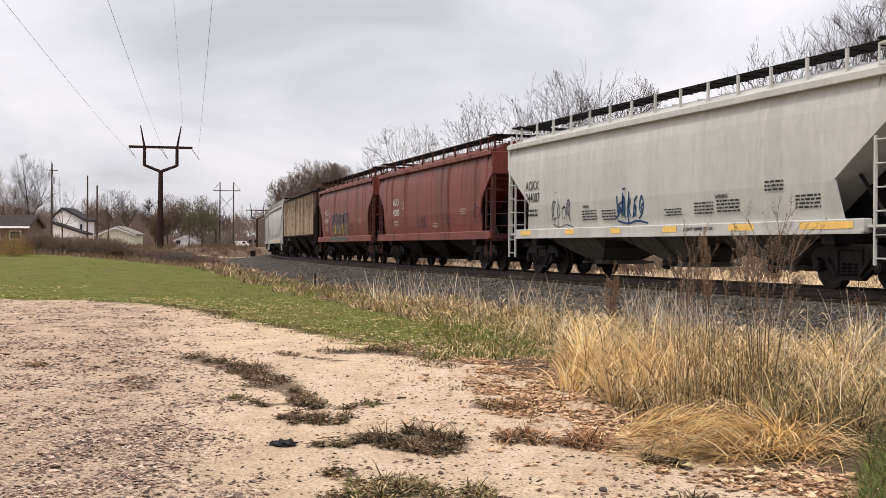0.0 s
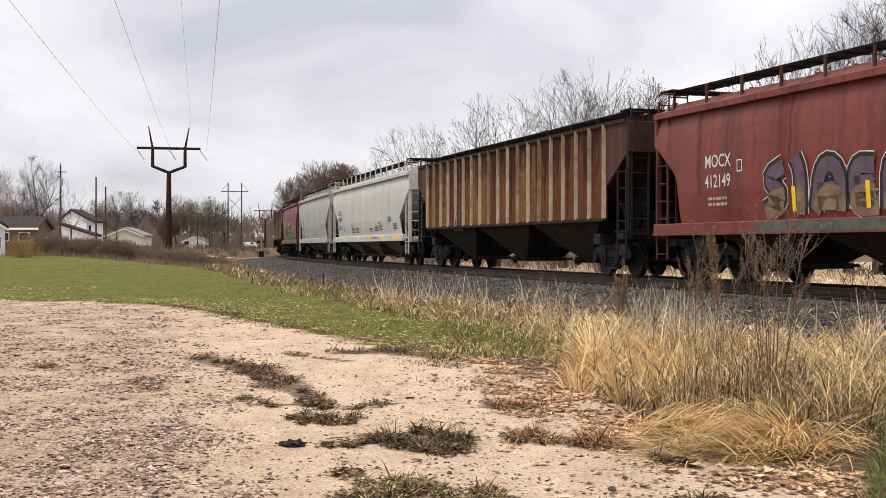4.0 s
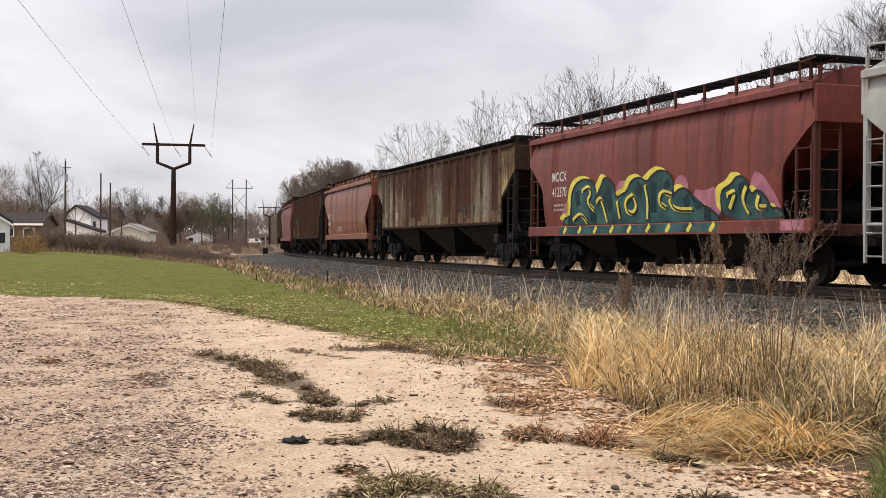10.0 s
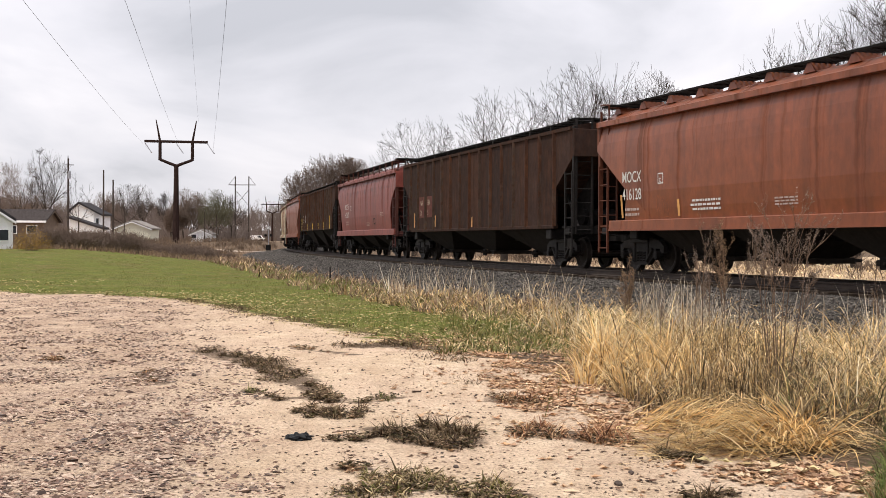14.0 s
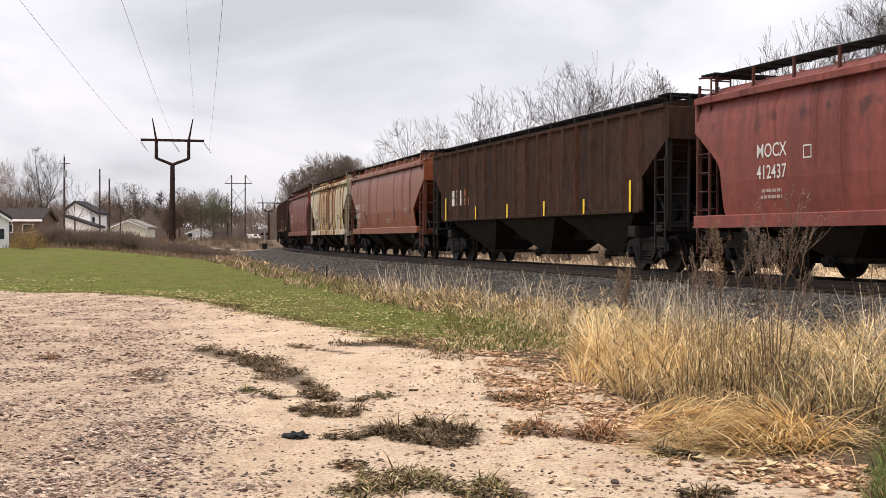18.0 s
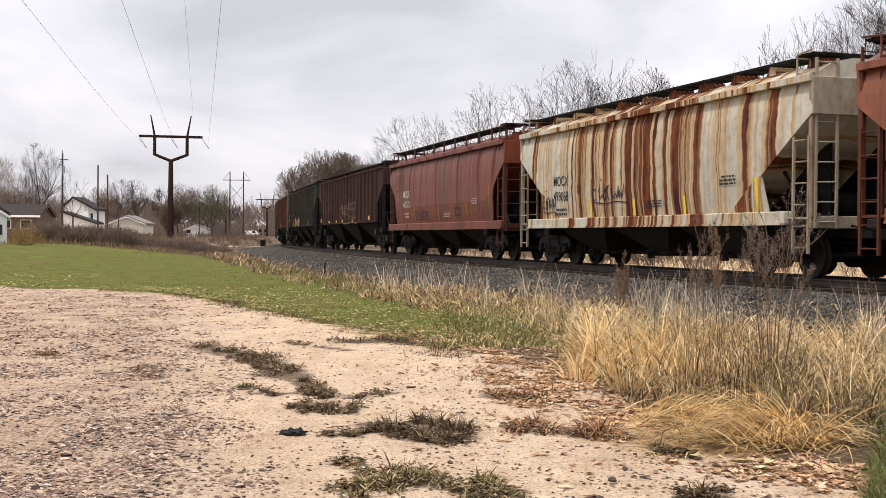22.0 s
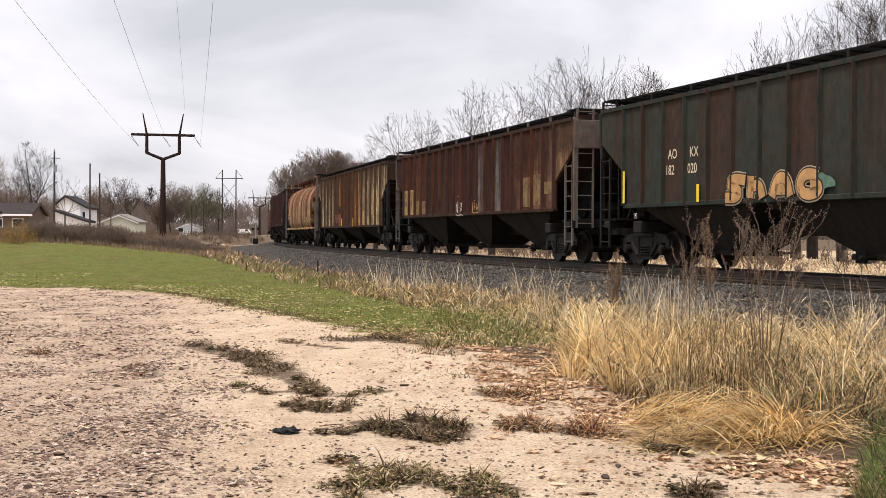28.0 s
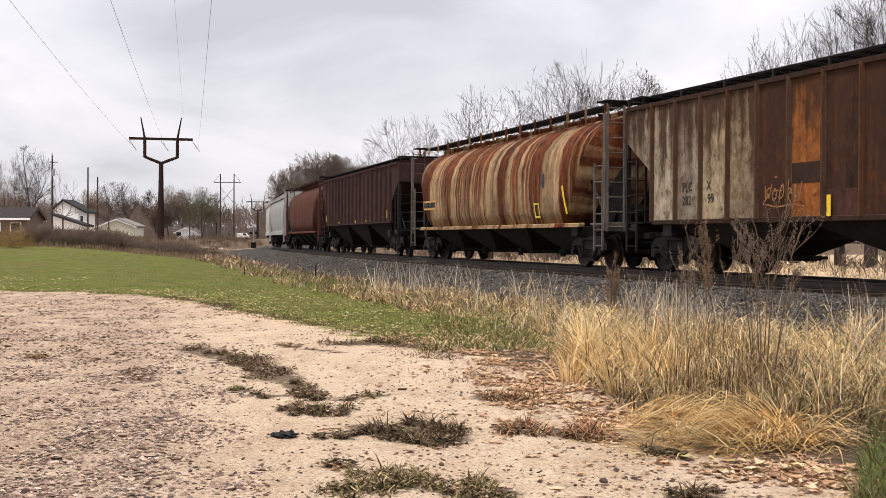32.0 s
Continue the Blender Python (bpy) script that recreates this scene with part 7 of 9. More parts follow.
        rnd.choice((gold, gold, dull, brown)).append((x, y, ground_z(x, y), rnd.uniform(0.25, 0.6), rnd.uniform(0.006, 0.012), rnd.choice((3.2, -0.4, -1.5)) + rnd.gauss(0, 0.6), rnd.uniform(0.1, 0.9), rnd.uniform(0.4, 1.6)))
    # flattened straw spilling onto the litter
    for _ in range(420):
        px, py = rnd.uniform(1130, 1350), 790 + rnd.gauss(8, 13)
        x, y = spot(px, py)
        rnd.choice((gold, dull, gold)).append((x, y, ground_z(x, y) + rnd.uniform(0, 0.03), rnd.uniform(0.2, 0.45), rnd.uniform(0.006, 0.011), 3.14 + rnd.gauss(0, 0.5), rnd.uniform(0.0, 0.35), rnd.uniform(0.2, 0.7)))

    # thin pale seed stems standing above the rest, in loose stands
    for _ in range(3000):
        sm, off = 9 + 24 * rnd.random() ** 1.2, 4.5 + 2.4 * rnd.random()
        p = on_track(sm, off)
        if p.y > 11 and noise.noise((p.x * 0.9, p.y * 0.6, 44)) > (0.0 if sm < 20 else 0.25):
            stems.append((p.x, p.y, ground_z(p.x, p.y), rnd.uniform(0.45, 1.05), rnd.uniform(0.005, 0.009) * max(1, p.y / 15), rnd.uniform(0, 6.28), rnd.uniform(1.1, 1.55), rnd.uniform(0.0, 0.9)))
    # sparse russet weeds farther along the foot of the bank
    made = 0
    while made < 330:
        sm, off = 22 + 70 * rnd.random() ** 1.3, rnd.uniform(4.9, 7.8)
        p = on_track(sm, off)
        lump = noise.noise((p.x * 0.35, p.y * 0.2, 91))
        if p.y < 24 or lump < -0.25:
            made += 0.05
            continue
        made += 1
        tuft_of(p.x, p.y, rnd.randint(10, 20), rnd.uniform(0.2, 0.55), 0.3, russet, 1.15, 0.3, (0.3, 1.8), thin=0.8, other=(dull, brown, pale), share=0.32)
    strands("dry_grass", gold, GOLDGRASS, "tall golden dry grass beside the dirt lot")
    strands("pale_grass", pale, DRYGRASS, "pale dry grass at the foot of the track bank")
    strands("faded_grass", dull, DULLGRASS, "faded brown grass below the track bank")
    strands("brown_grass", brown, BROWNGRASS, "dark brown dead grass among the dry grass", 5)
    strands("seed_stems", stems, STRAWSTEM, "pale thin seed stems by the track", 5)
    strands("green_tufts", green, GREENGRASS, "green blades among the dry grass", 5)
    strands("russet_weeds", russet, RUSSETWEED, "sparse russet weeds along the ballast bank", 5)


def short_grass():
    rnd = random.Random(8)
    lawn = []
    for _ in range(66000):
        y = 8 + 70 * rnd.random() ** 1.1
        x = rnd.uniform(-0.42, 0.25) * y
        e = veg_edge(x, y)
        if e < -0.1 or (e < 0.5 and rnd.random() > (e + 0.15) * 1.5):
            continue
        if side_of_track(x, y) < 5.5 or (y < 14.5 and x > float(np.interp(y, *TALL)) - 0.3) or (y < 17 and x < float(np.interp(y, *TALL)) - 0.2 and rnd.random() < 0.97):
            continue
        t = x - float(np.interp(y, *TALL))
        h = rnd.uniform(0.05, 0.11) * min(1.0, 24 / y) + (0.22 * rnd.random() if t > -1.6 else 0) + (0.05 if e < 0.8 else 0)
        lawn.append((x, y, ground_z(x, y) - 0.01, h, 0.007 * max(1, y / 14), rnd.uniform(0, 6.28), rnd.uniform(0.2, 0.9)))
    ragged = []
    for _ in range(9000):
        y = 13 + 22 * rnd.random()
        x = float(np.interp(y, *EDGE)) + rnd.gauss(0.1, 0.28)
        if abs(x) < 0.42 * y and noise.noise((x * 1.1, y * 0.8, 27)) > 0.0:
            ragged.append((x, y, ground_z(x, y) - 0.01, rnd.uniform(0.04, 0.13), rnd.uniform(0.006, 0.012) * max(1, y / 16), rnd.uniform(0, 6.28), rnd.uniform(0.3, 1.4), rnd.uniform(0.4, 2.4)))
    strands("lawn_edge_weeds", ragged, DARKWEED, "ragged dead weeds along the lawn edge", 3)
    blades("lawn_grass", lawn, leaf_material("lawn_green", [(0.090, 0.098, 0.022), (0.145, 0.145, 0.034), (0.22, 0.205, 0.060), (0.10, 0.115, 0.025), (0.33, 0.28, 0.11), (0.075, 0.085, 0.020)]), "short green lawn grass", 2)


def flakes(name, pts, material, label, lobes=4):
    """Lobed curled leaves lying about, each a bent ragged star."""
    rnd = random.Random(len(pts))
    vs, fs = [], []
    m = 2 * lobes
    for x, y, z, r in pts:
        a, curl, tilt = rnd.uniform(0, 6.28), rnd.uniform(0.1, 0.6), rnd.uniform(-0.3, 0.3)
        ca, sa = math.cos(a), math.sin(a)
        k = len(vs)
        for i in range(m):
            b = 2 * math.pi * i / m + rnd.uniform(-0.15, 0.15)
            q = r * (rnd.uniform(0.8, 1.3) if i % 2 == 0 else rnd.uniform(0.45, 0.7))
            u, v = q * math.cos(b) * 1.15, q * math.sin(b) * 0.85
            vs.append((x + u * ca - v * sa, y + u * sa + v * ca, z + 0.006 + curl * v * v / r + max(0, tilt * u) + rnd.uniform(0, 0.2) * r))
        vs.append((x, y, z + 0.005))
        fs += [(k + m, k + i, k + (i + 1) % m) for i in range(m)]
    return solid(name, mesh_of(name, vs, fs), material, label, kind="stuff")


def leaf_litter():
    rnd = random.Random(17)
    brown, pale = [], []
    for _ in range(21000):
        y = 7 + 13 * rnd.random() ** 1.1
        a, b = float(np.interp(y, *EDGE)), float(np.interp(y, *TALL))
        x = a + (b + 0.45 - a) * rnd.random() ** 0.8 + rnd.gauss(0, 0.12)
        if rnd.random() < 0.025:
            x -= rnd.uniform(0, 2.0)
        if noise.noise((x * 1.6, y * 1.1, 2)) + 0.5 * noise.noise((x * 5, y * 4, 6)) < -0.05 and rnd.random() < 0.9:
            continue
        if abs(x) < 0.42 * y:
            brown.append((x, y, ground_z(x, y), 0.017 + 0.036 * rnd.random() ** 2))
    for x, y in ((2.03, 8.15), (2.2, 8.05), (2.32, 7.85), (1.9, 8.25), (2.5, 7.75), (2.1, 7.9), (2.42, 7.95), (2.6, 7.6), (1.75, 8.3)):
        pale.append((x, y, ground_z(x, y) + 0.02, rnd.uniform(0.04, 0.065)))
    for _ in range(42000):
        y = 18 + 50 * rnd.random() ** 1.4
        x = rnd.uniform(-0.42, 0.1) * y
        e = veg_edge(x, y)
        if -0.5 < e < 22 and rnd.random() < (0.95 * math.exp(-max(0, e) / 1.6) + 0.22) * (0.4 if y < 24 else 1.0) and noise.noise((x * 0.9, y * 0.5, 31)) > -0.25 and side_of_track(x, y) > 6:
            pale.append((x, y, ground_z(x, y) + (0.05 if e > 0 else 0), (0.015 + 0.028 * rnd.random() ** 1.6) * max(1.0, y / 26)))
    flakes("fallen_leaves", brown, FALLEN, "brown fallen leaves along the edge of the lot")
    flakes("pale_leaves", pale, PALELEAF, "pale fallen leaves on the lawn edge")


tall_grass()
short_grass()
leaf_litter()


def tuft(line, half, n, h, style, label, seed):
    """A low ragged mat of dead weeds on the dirt, in uneven mounds."""
    rnd = random.Random(seed)
    pts = []
    mids = [(x + rnd.gauss(0, half * 0.5), y + rnd.gauss(0, half * 1.0), rnd.uniform(0.15, 0.8) * half, rnd.uniform(0.4, 1.9)) for x, y in line_places(line, rnd, max(6, n // 36))]
    for _ in range(int(n * 2.4)):
        cx, cy, r, tall = rnd.choice(mids)
        q, w = rnd.random() ** 0.6 * r, rnd.uniform(0, 6.28)
        x, y = cx + q * math.cos(w), cy + q * 1.9 * math.sin(w)
        ln = h * tall * rnd.uniform(0.5, 1.4) * (1.25 - 0.7 * q / r)
        pts.append((x, y, ground_z(x, y) - 0.004, ln, rnd.uniform(0.006, 0.016), rnd.uniform(0, 6.28), rnd.uniform(0.3, 1.3), rnd.uniform(0.3, 2.6)))
    mat = {"dark": DARKWEED, "mixed": MIXWEED, "red": REDWEED, "green": GREENGRASS}[style]
    ob = strands("weed_patch", pts, mat, label, 3)
    ob["category"] = "weed patch"
    bits = [(x + rnd.gauss(0, 0.04), y + rnd.gauss(0, 0.05), ground_z(x, y) + rnd.uniform(0, 0.03), rnd.uniform(0.006, 0.026)) for x, y, *_ in pts[::2]]
    return ob, bits


MIXWEED = leaf_material("green_and_dead_weed", [(0.06, 0.040, 0.026), (0.14, 0.12, 0.035), (0.07, 0.08, 0.020), (0.44, 0.34, 0.19), (0.16, 0.10, 0.055), (0.03, 0.024, 0.018), (0.26, 0.19, 0.08), (0.6, 0.48, 0.29), (0.09, 0.06, 0.035)], 0.85, 0.15)
bits = []
for i, (line, half, n, h, style, lb) in enumerate(PATCHES):
    bits += tuft(line, half, n, h, style, lb, 300 + i)[1]
flakes("weed_debris", bits, leaf_material("dead_leaf_bits", [(0.05, 0.034, 0.024), (0.16, 0.10, 0.06), (0.46, 0.33, 0.21), (0.030, 0.022, 0.017), (0.10, 0.085, 0.035), (0.035, 0.025, 0.019), (0.26, 0.17, 0.10)], 0.85, 0.05), "dead leaf bits among the weed patches")


def tube(vs, fs, a, b, ra, rb, n=3):
    d = (b - a)
    if d.length < 1e-5:
        return
    d.normalize()
    u = d.orthogonal().normalized()
    w = d.cross(u)
    k = len(vs)
    for c, r in ((a, ra), (b, rb)):
        for i in range(n):
            t = 2 * math.pi * i / n
            vs.append(tuple(c + u * (r * math.cos(t)) + w * (r * math.sin(t))))
    fs.extend((k + i, k + (i + 1) % n, k + n + (i + 1) % n, k + n + i) for i in range(n))


def weed(x, y, height, seed, stems, crown, reach, heads, material, lean=0.0):
    """A tall dry weed: bare stems below, thin forked branches above with specks of seed along them.
    crown: where the branches begin, reach: how far they stand out."""
    rnd = random.Random(seed)
    w = thing("tall_weed", "tall dry brown weed with seed heads beside the track", "weed", "weeds by the track", at=pose(x, y, ground_z(x, y)))
    vs, fs, seeds = [], [], []

    def limb(a, d, ln, r, depth):
        n = 3
        for i in range(n):
            d = (d + Vector((rnd.gauss(0, 0.10), rnd.gauss(0, 0.10), 0.10))).normalized()
            b = a + d * (ln / n)
            tube(vs, fs, a, b, r, r * 0.85, 4)
            r *= 0.85
            if depth and rnd.random() < 0.85:
                e = (d + Vector((rnd.uniform(-1, 1), rnd.uniform(-1, 1), rnd.uniform(0.0, 0.5))) * 0.62).normalized()
                limb(b, e, ln * rnd.uniform(0.35, 0.6), r * 0.75, depth - 1)
            if depth < 2:
                seeds.append(a.lerp(b, rnd.random()))
            a = b
        seeds.append(a)

    for j in range(stems):
        p = Vector((rnd.gauss(0, 0.03), rnd.gauss(0, 0.03), 0)) * (j > 0)
        d = Vector((rnd.gauss(lean, 0.05), rnd.gauss(0, 0.05), 1)).normalized()
        tall = height * (1 if j == 0 else rnd.uniform(0.74, 0.96))
        n, r = 9, 0.0085
        for i in range(n):
            d = (d + Vector((rnd.gauss(0, 0.025), rnd.gauss(0, 0.025), 0.02))).normalized()
            q = p + d * (tall / n * 0.92)
            tube(vs, fs, p, q, r, r * 0.9, 5)
            r *= 0.9
            if i / n >= crown:
                for _ in range(2):
                    a = rnd.uniform(0, 6.28)
                    e = (d + Vector((math.cos(a), math.sin(a) * 0.7, rnd.uniform(-0.1, 0.3))) * reach).normalized()
                    limb(p.lerp(q, rnd.random()), e, tall * rnd.uniform(0.14, 0.27) * (1.25 - 0.55 * i / n), 0.0042, 2)
            p = q
    part("stem", mesh_of("stem", vs, fs), STALK, w)
    vs, fs = [], []
    for c in seeds:
        for _ in range(heads):
            o = c + Vector((rnd.gauss(0, 0.010), rnd.gauss(0, 0.010), rnd.gauss(0, 0.010)))
            k = len(vs)
            s = rnd.uniform(0.004, 0.0085)
            for _ in range(4):
                vs.append(tuple(o + Vector((rnd.uniform(-s, s), rnd.uniform(-s, s), rnd.uniform(-s, s)))))
            fs += [(k, k + 1, k + 2), (k, k + 2, k + 3), (k, k + 3, k + 1), (k + 1, k + 3, k + 2)]
    part("plume", mesh_of("plume", vs, fs), material, w)["kind"] = "stuff"
    return w


# root, top, stems, start of the crown, reach, seeds, lean
for i, (px, py, top, stems, crown, reach, heads, mat, lean) in enumerate([
        (1362, 715, 376, 4, 0.64, 0.55, 3, SEEDGREY, 0.0), (1378, 690, 408, 2, 0.58, 0.85, 3, SEEDGREY, 0.03), (1346, 700, 418, 2, 0.60, 0.95, 3, SEEDGREY, -0.05),
        (1224, 650, 424, 3, 0.55, 0.5, 2, SEEDGREY, -0.04), (1262, 640, 428, 2, 0.42, 0.28, 5, PLUME, 0.0), (1090, 610, 482, 2, 0.30, 0.24, 5, PLUME, 0.0),
        (1290, 680, 470, 1, 0.7, 0.5, 1, SEEDGREY, 0.0), (1545, 655, 520, 1, 0.5, 0.9, 1, SEEDGREY, -0.2), (1150, 660, 545, 1, 0.6, 0.5, 1, SEEDGREY, 0.0)]):
    x, y = spot(px, py)
    weed(x, y, (py - top) / FOCAL * y, 400 + i, stems, crown, reach, heads, mat, lean)

# long green and dead blades at the near corner
rnd = random.Random(77)
corner = {"green": [], "dead": []}
for _ in range(2200):
    px, py = rnd.uniform(1500, 1640), rnd.uniform(770, 930)
    x, y = spot(px, py)
    if px > 1538 + 24 * noise.noise((x * 3, y * 3, 8)) - 0.12 * (py - 850):
        corner["green" if rnd.random() < (0.45 if py < 800 else 0.72) else "dead"].append((x, y, ground_z(x, y), rnd.uniform(0.12, 0.34), rnd.uniform(0.005, 0.010), rnd.uniform(0, 6.28), rnd.uniform(0.7, 1.5), rnd.uniform(0.6, 2.6)))
strands("corner_grass", corner["green"], leaf_material("deep_green_grass", [(0.03, 0.045, 0.010), (0.075, 0.10, 0.022), (0.13, 0.16, 0.04), (0.05, 0.07, 0.015), (0.20, 0.20, 0.07)]), "long dark green grass at the corner of the lot", 5)
strands("dead_corner_grass", corner["dead"], BROWNGRASS, "dead brown grass at the corner of the lot", 5)


# ---- small things on the lot ----
def rag():
    x, y = spot(511, 787)
    bm = bmesh.new()
    bmesh.ops.create_icosphere(bm, subdivisions=4, radius=1.0)
    for v in bm.verts:
        n = noise.noise(v.co * 2.1) * 0.5 + noise.noise(v.co * 4.0) * 0.35 + noise.noise(v.co * 9.0) * 0.12
        v.co *= 1 + n
        v.co = Vector((v.co.x * 0.095, v.co.y * 0.06, max(-0.01, v.co.z * 0.035 + 0.015)))
    return solid("crumpled_bag", mesh_bm("crumpled_bag", bm, True), plain("black_plastic", (0.010, 0.010, 0.011), 0.5, 0, 0.3, 30), "crumpled black plastic bag on the dirt", "litter", at=pose(x, y, ground_z(x, y)))


rag()
bm = bmesh.new()
rod(bm, (-0.045, 0, 0.012), (0.045, 0.01, 0.014), 0.011, 7, 0.009)
rod(bm, (0.01, 0, 0.014), (0.05, 0.025, 0.02), 0.005, 5)
x, y = spot(720, 704)
solid("wood_stub", mesh_bm("wood_stub", bm), plain("dark_bark", (0.06, 0.04, 0.03), 0.9), "short dark stick on the dirt", "stick", at=pose(x, y, ground_z(x, y)))
x, y = spot(590, 778)
bm = bmesh.new()
rod(bm, (-0.09, 0, 0.01), (0.02, 0.03, 0.02), 0.005, 5)
rod(bm, (0.02, 0.03, 0.02), (0.1, 0.08, 0.015), 0.004, 5)
solid("twig", mesh_bm("twig", bm), STALK, "thin bent twig on the dirt", "twig", at=pose(x, y, ground_z(x, y)))
for px, py, r in ((1078, 868, 0.028), (325, 677, 0.03), (1100, 850, 0.02), (790, 838, 0.02), (440, 690, 0.022)):
    x, y = spot(px, py)
    bm = bmesh.new()
    bmesh.ops.create_icosphere(bm, subdivisions=2, radius=r)
    for v in bm.verts:
        v.co *= 1 + 0.3 * noise.noise(v.co * 40)
        v.co.z *= 0.7
    solid("stone", mesh_bm("stone", bm), stone_material("dark_stone", [(0.07, 0.055, 0.05), (0.09, 0.07, 0.06)]), "dark stone on the dirt lot", "stone", "stones on the lot", at=pose(x, y, ground_z(x, y) + r * 0.4))

# short marker post on the bank
bm = bmesh.new()
box(bm, -0.03, 0.03, -0.03, 0.03, -0.1, 0.36, 0.008)
px_dir = (566 - 784) / FOCAL
yy = 44.0
solid("marker_post", mesh_bm("marker_post", bm), plain("dark_post_wood", (0.03, 0.026, 0.024), 0.9), "short dark wooden marker post by the bank", "post", at=pose(px_dir * yy, yy, EYE - (505 - 437) / FOCAL * yy + 0.1))


# ---- trees ----
def bark_material(name, a, b):
    k = Nodes(name, 0.9)
    v = k.coords("Object", (1, 1, 0.4))
    col = k.ramp(k.noise(v, 5, 5), [(0.3, a), (0.7, b)])
    return k.done(col)


BARK = bark_material("grey_brown_bark", (0.030, 0.024, 0.020), (0.06, 0.048, 0.04))
TWIG = bark_material("grey_twigs", (0.034, 0.027, 0.023), (0.07, 0.057, 0.049))
REDTWIG = bark_material("reddish_twigs", (0.10, 0.074, 0.058), (0.18, 0.135, 0.108))


@lru_cache(None)
def bare_tree_mesh(seed, height, counts, wide, twig, stems, bole):
    """Trunk and limbs in one mesh, the fine branches in another. counts: branches per level; wide: crown width to height."""
    rnd = random.Random(seed)
    limbs = []

    low, mid = height * bole * 0.45, height * 0.60
    rz, rx = height - mid, height * 0.40 * wide
    lump = [rnd.uniform(0, 9) for _ in range(3)]

    def room(p, d):
        """Metres from p along d to the crown's uneven outline."""
        q = Vector((p.x / rx, p.y / rx, (p.z - mid) / (rz if p.z > mid else mid - low)))
        e = Vector((d.x / rx, d.y / rx, d.z / rz))
        size = 1.05 + 0.30 * noise.noise((q.x * 1.5 + lump[0], q.y * 1.5 + lump[1], q.z * 1.5 + lump[2]))
        b, c, a = q.dot(e), q.dot(q) - size * size, e.dot(e)
        k = b * b - a * c
        return (-b + math.sqrt(k)) / a if k > 0 and c < 0 else 0.0

    def grow(a, d, r, lev, most):
        last = lev >= len(counts)
        ln = min(most, room(a, d) * (0.78 if lev < 2 else 0.9) * rnd.uniform(0.8, 1.1))
        if ln < 0.12:
            return
        n = 6 if lev < 2 else 4 if lev < 3 else 3 if not last else 2
        p, dd = a.copy(), d.copy()
        pts, end = [p.copy()], 0.28 if lev < 3 else 0.45
        swing = Vector((rnd.gauss(0, 0.09), rnd.gauss(0, 0.09), rnd.gauss(0.06, 0.06)))
        for i in range(n):
            dd = (dd + swing + Vector((rnd.gauss(0, 0.055), rnd.gauss(0, 0.055), rnd.gauss(0.0, 0.05)))).normalized()
            q = p + dd * (ln / n)
            limbs.append((p.copy(), q.copy(), r * (1 - (1 - end) * i / n), r * (1 - (1 - end) * (i + 1) / n), lev))
            p = q
            pts.append(p.copy())
        if last:
            return
        for k in range(counts[lev]):
            u = (0.22 + 0.78 * (k + rnd.random()) / counts[lev]) * n
            if k >= counts[lev] - 2:
                u = n - 1e-3
            i = min(n - 1, int(u))
            c = pts[i].lerp(pts[i + 1], u - i)
            along = (pts[i + 1] - pts[i]).normalized()
            side = Matrix.Rotation(rnd.uniform(0, 6.28), 3, along) @ along.orthogonal().normalized()
            t = rnd.uniform(0.45, 0.95) if k < counts[lev] - 2 else rnd.uniform(0.2, 0.5)
            e = (along * math.cos(t) + side * math.sin(t) + Vector((0, 0, 0.05))).normalized()
            here = r * (1 - (1 - end) * u / n)
            grow(c, e, here * rnd.uniform(0.5, 0.8), lev + 1, ln * rnd.uniform(0.5, 0.85))
    r = height * (0.020 if twig < 0.01 else 0.0115) / math.sqrt(stems)
    for s in range(stems):
        off = Vector((rnd.uniform(-0.6, 0.6), rnd.uniform(-0.6, 0.6), 0)) * (0 if stems == 1 else 1)
        top = (Vector((rnd.uniform(-0.08, 0.08), rnd.uniform(-0.08, 0.08), 1)) + (off * 0.5 if stems > 1 else Vector())).normalized()
        fork = off + top * height * max(bole, 0.24)
        limbs.append((off - Vector((0, 0, 0.3)), fork, r * 1.25, r, 0))
        for k in range(counts[0]):
            az = 6.28 * (k + rnd.uniform(-0.35, 0.35)) / counts[0]
            t = rnd.uniform(0.45, 1.0) if k else 0.12
            e = Vector((math.sin(t) * math.cos(az), math.sin(t) * math.sin(az), math.cos(t)))
            grow(fork, e, r * rnd.uniform(0.45, 0.75), 1, height)
    # fit the crown to its height and width
    zs = sorted(q.z for p, q, a, b, lev in limbs)
    up, out = height * 1.02 / zs[-1], 1.0
    tv, tf, bv, bf = [], [], [], []
    fit = lambda p: Vector((p.x * out, p.y * out, p.z * up if p.z > 0 else p.z))
    for p, q, ra, rb, lev in limbs:
        if lev < 2:
            tube(tv, tf, fit(p), fit(q), max(twig, ra), max(twig, rb), 6)
        else:
            tube(bv, bf, fit(p), fit(q), max(twig, ra), max(twig * 0.7, rb), 3)
    return mesh_of("trunk", tv, tf, True), mesh_of("crown", bv, bf)


def tree(px, depth_m, top, seed, label, group="", counts=(7, 8, 8, 6), wide=0.95, twigm=None, twig=0.006, stems=1, bole=0.28, name="bare_tree"):
    """A bare tree in the direction px of the first view, with its top at that height in it."""
    x = (px - 784) / FOCAL * depth_m
    z = ground_z(x, depth_m)
    height = round(EYE + (437 - top) / FOCAL * depth_m - z, 1)
    t = thing(name, label, "tree", group, at=pose(x, depth_m, z, 0, 0, seed * 37 % 360))
    a, b = bare_tree_mesh(seed, height, counts, wide, twig, stems, bole)
    part("trunk", a, BARK, t)
    part("crown", b, twigm or TWIG, t)
    return t


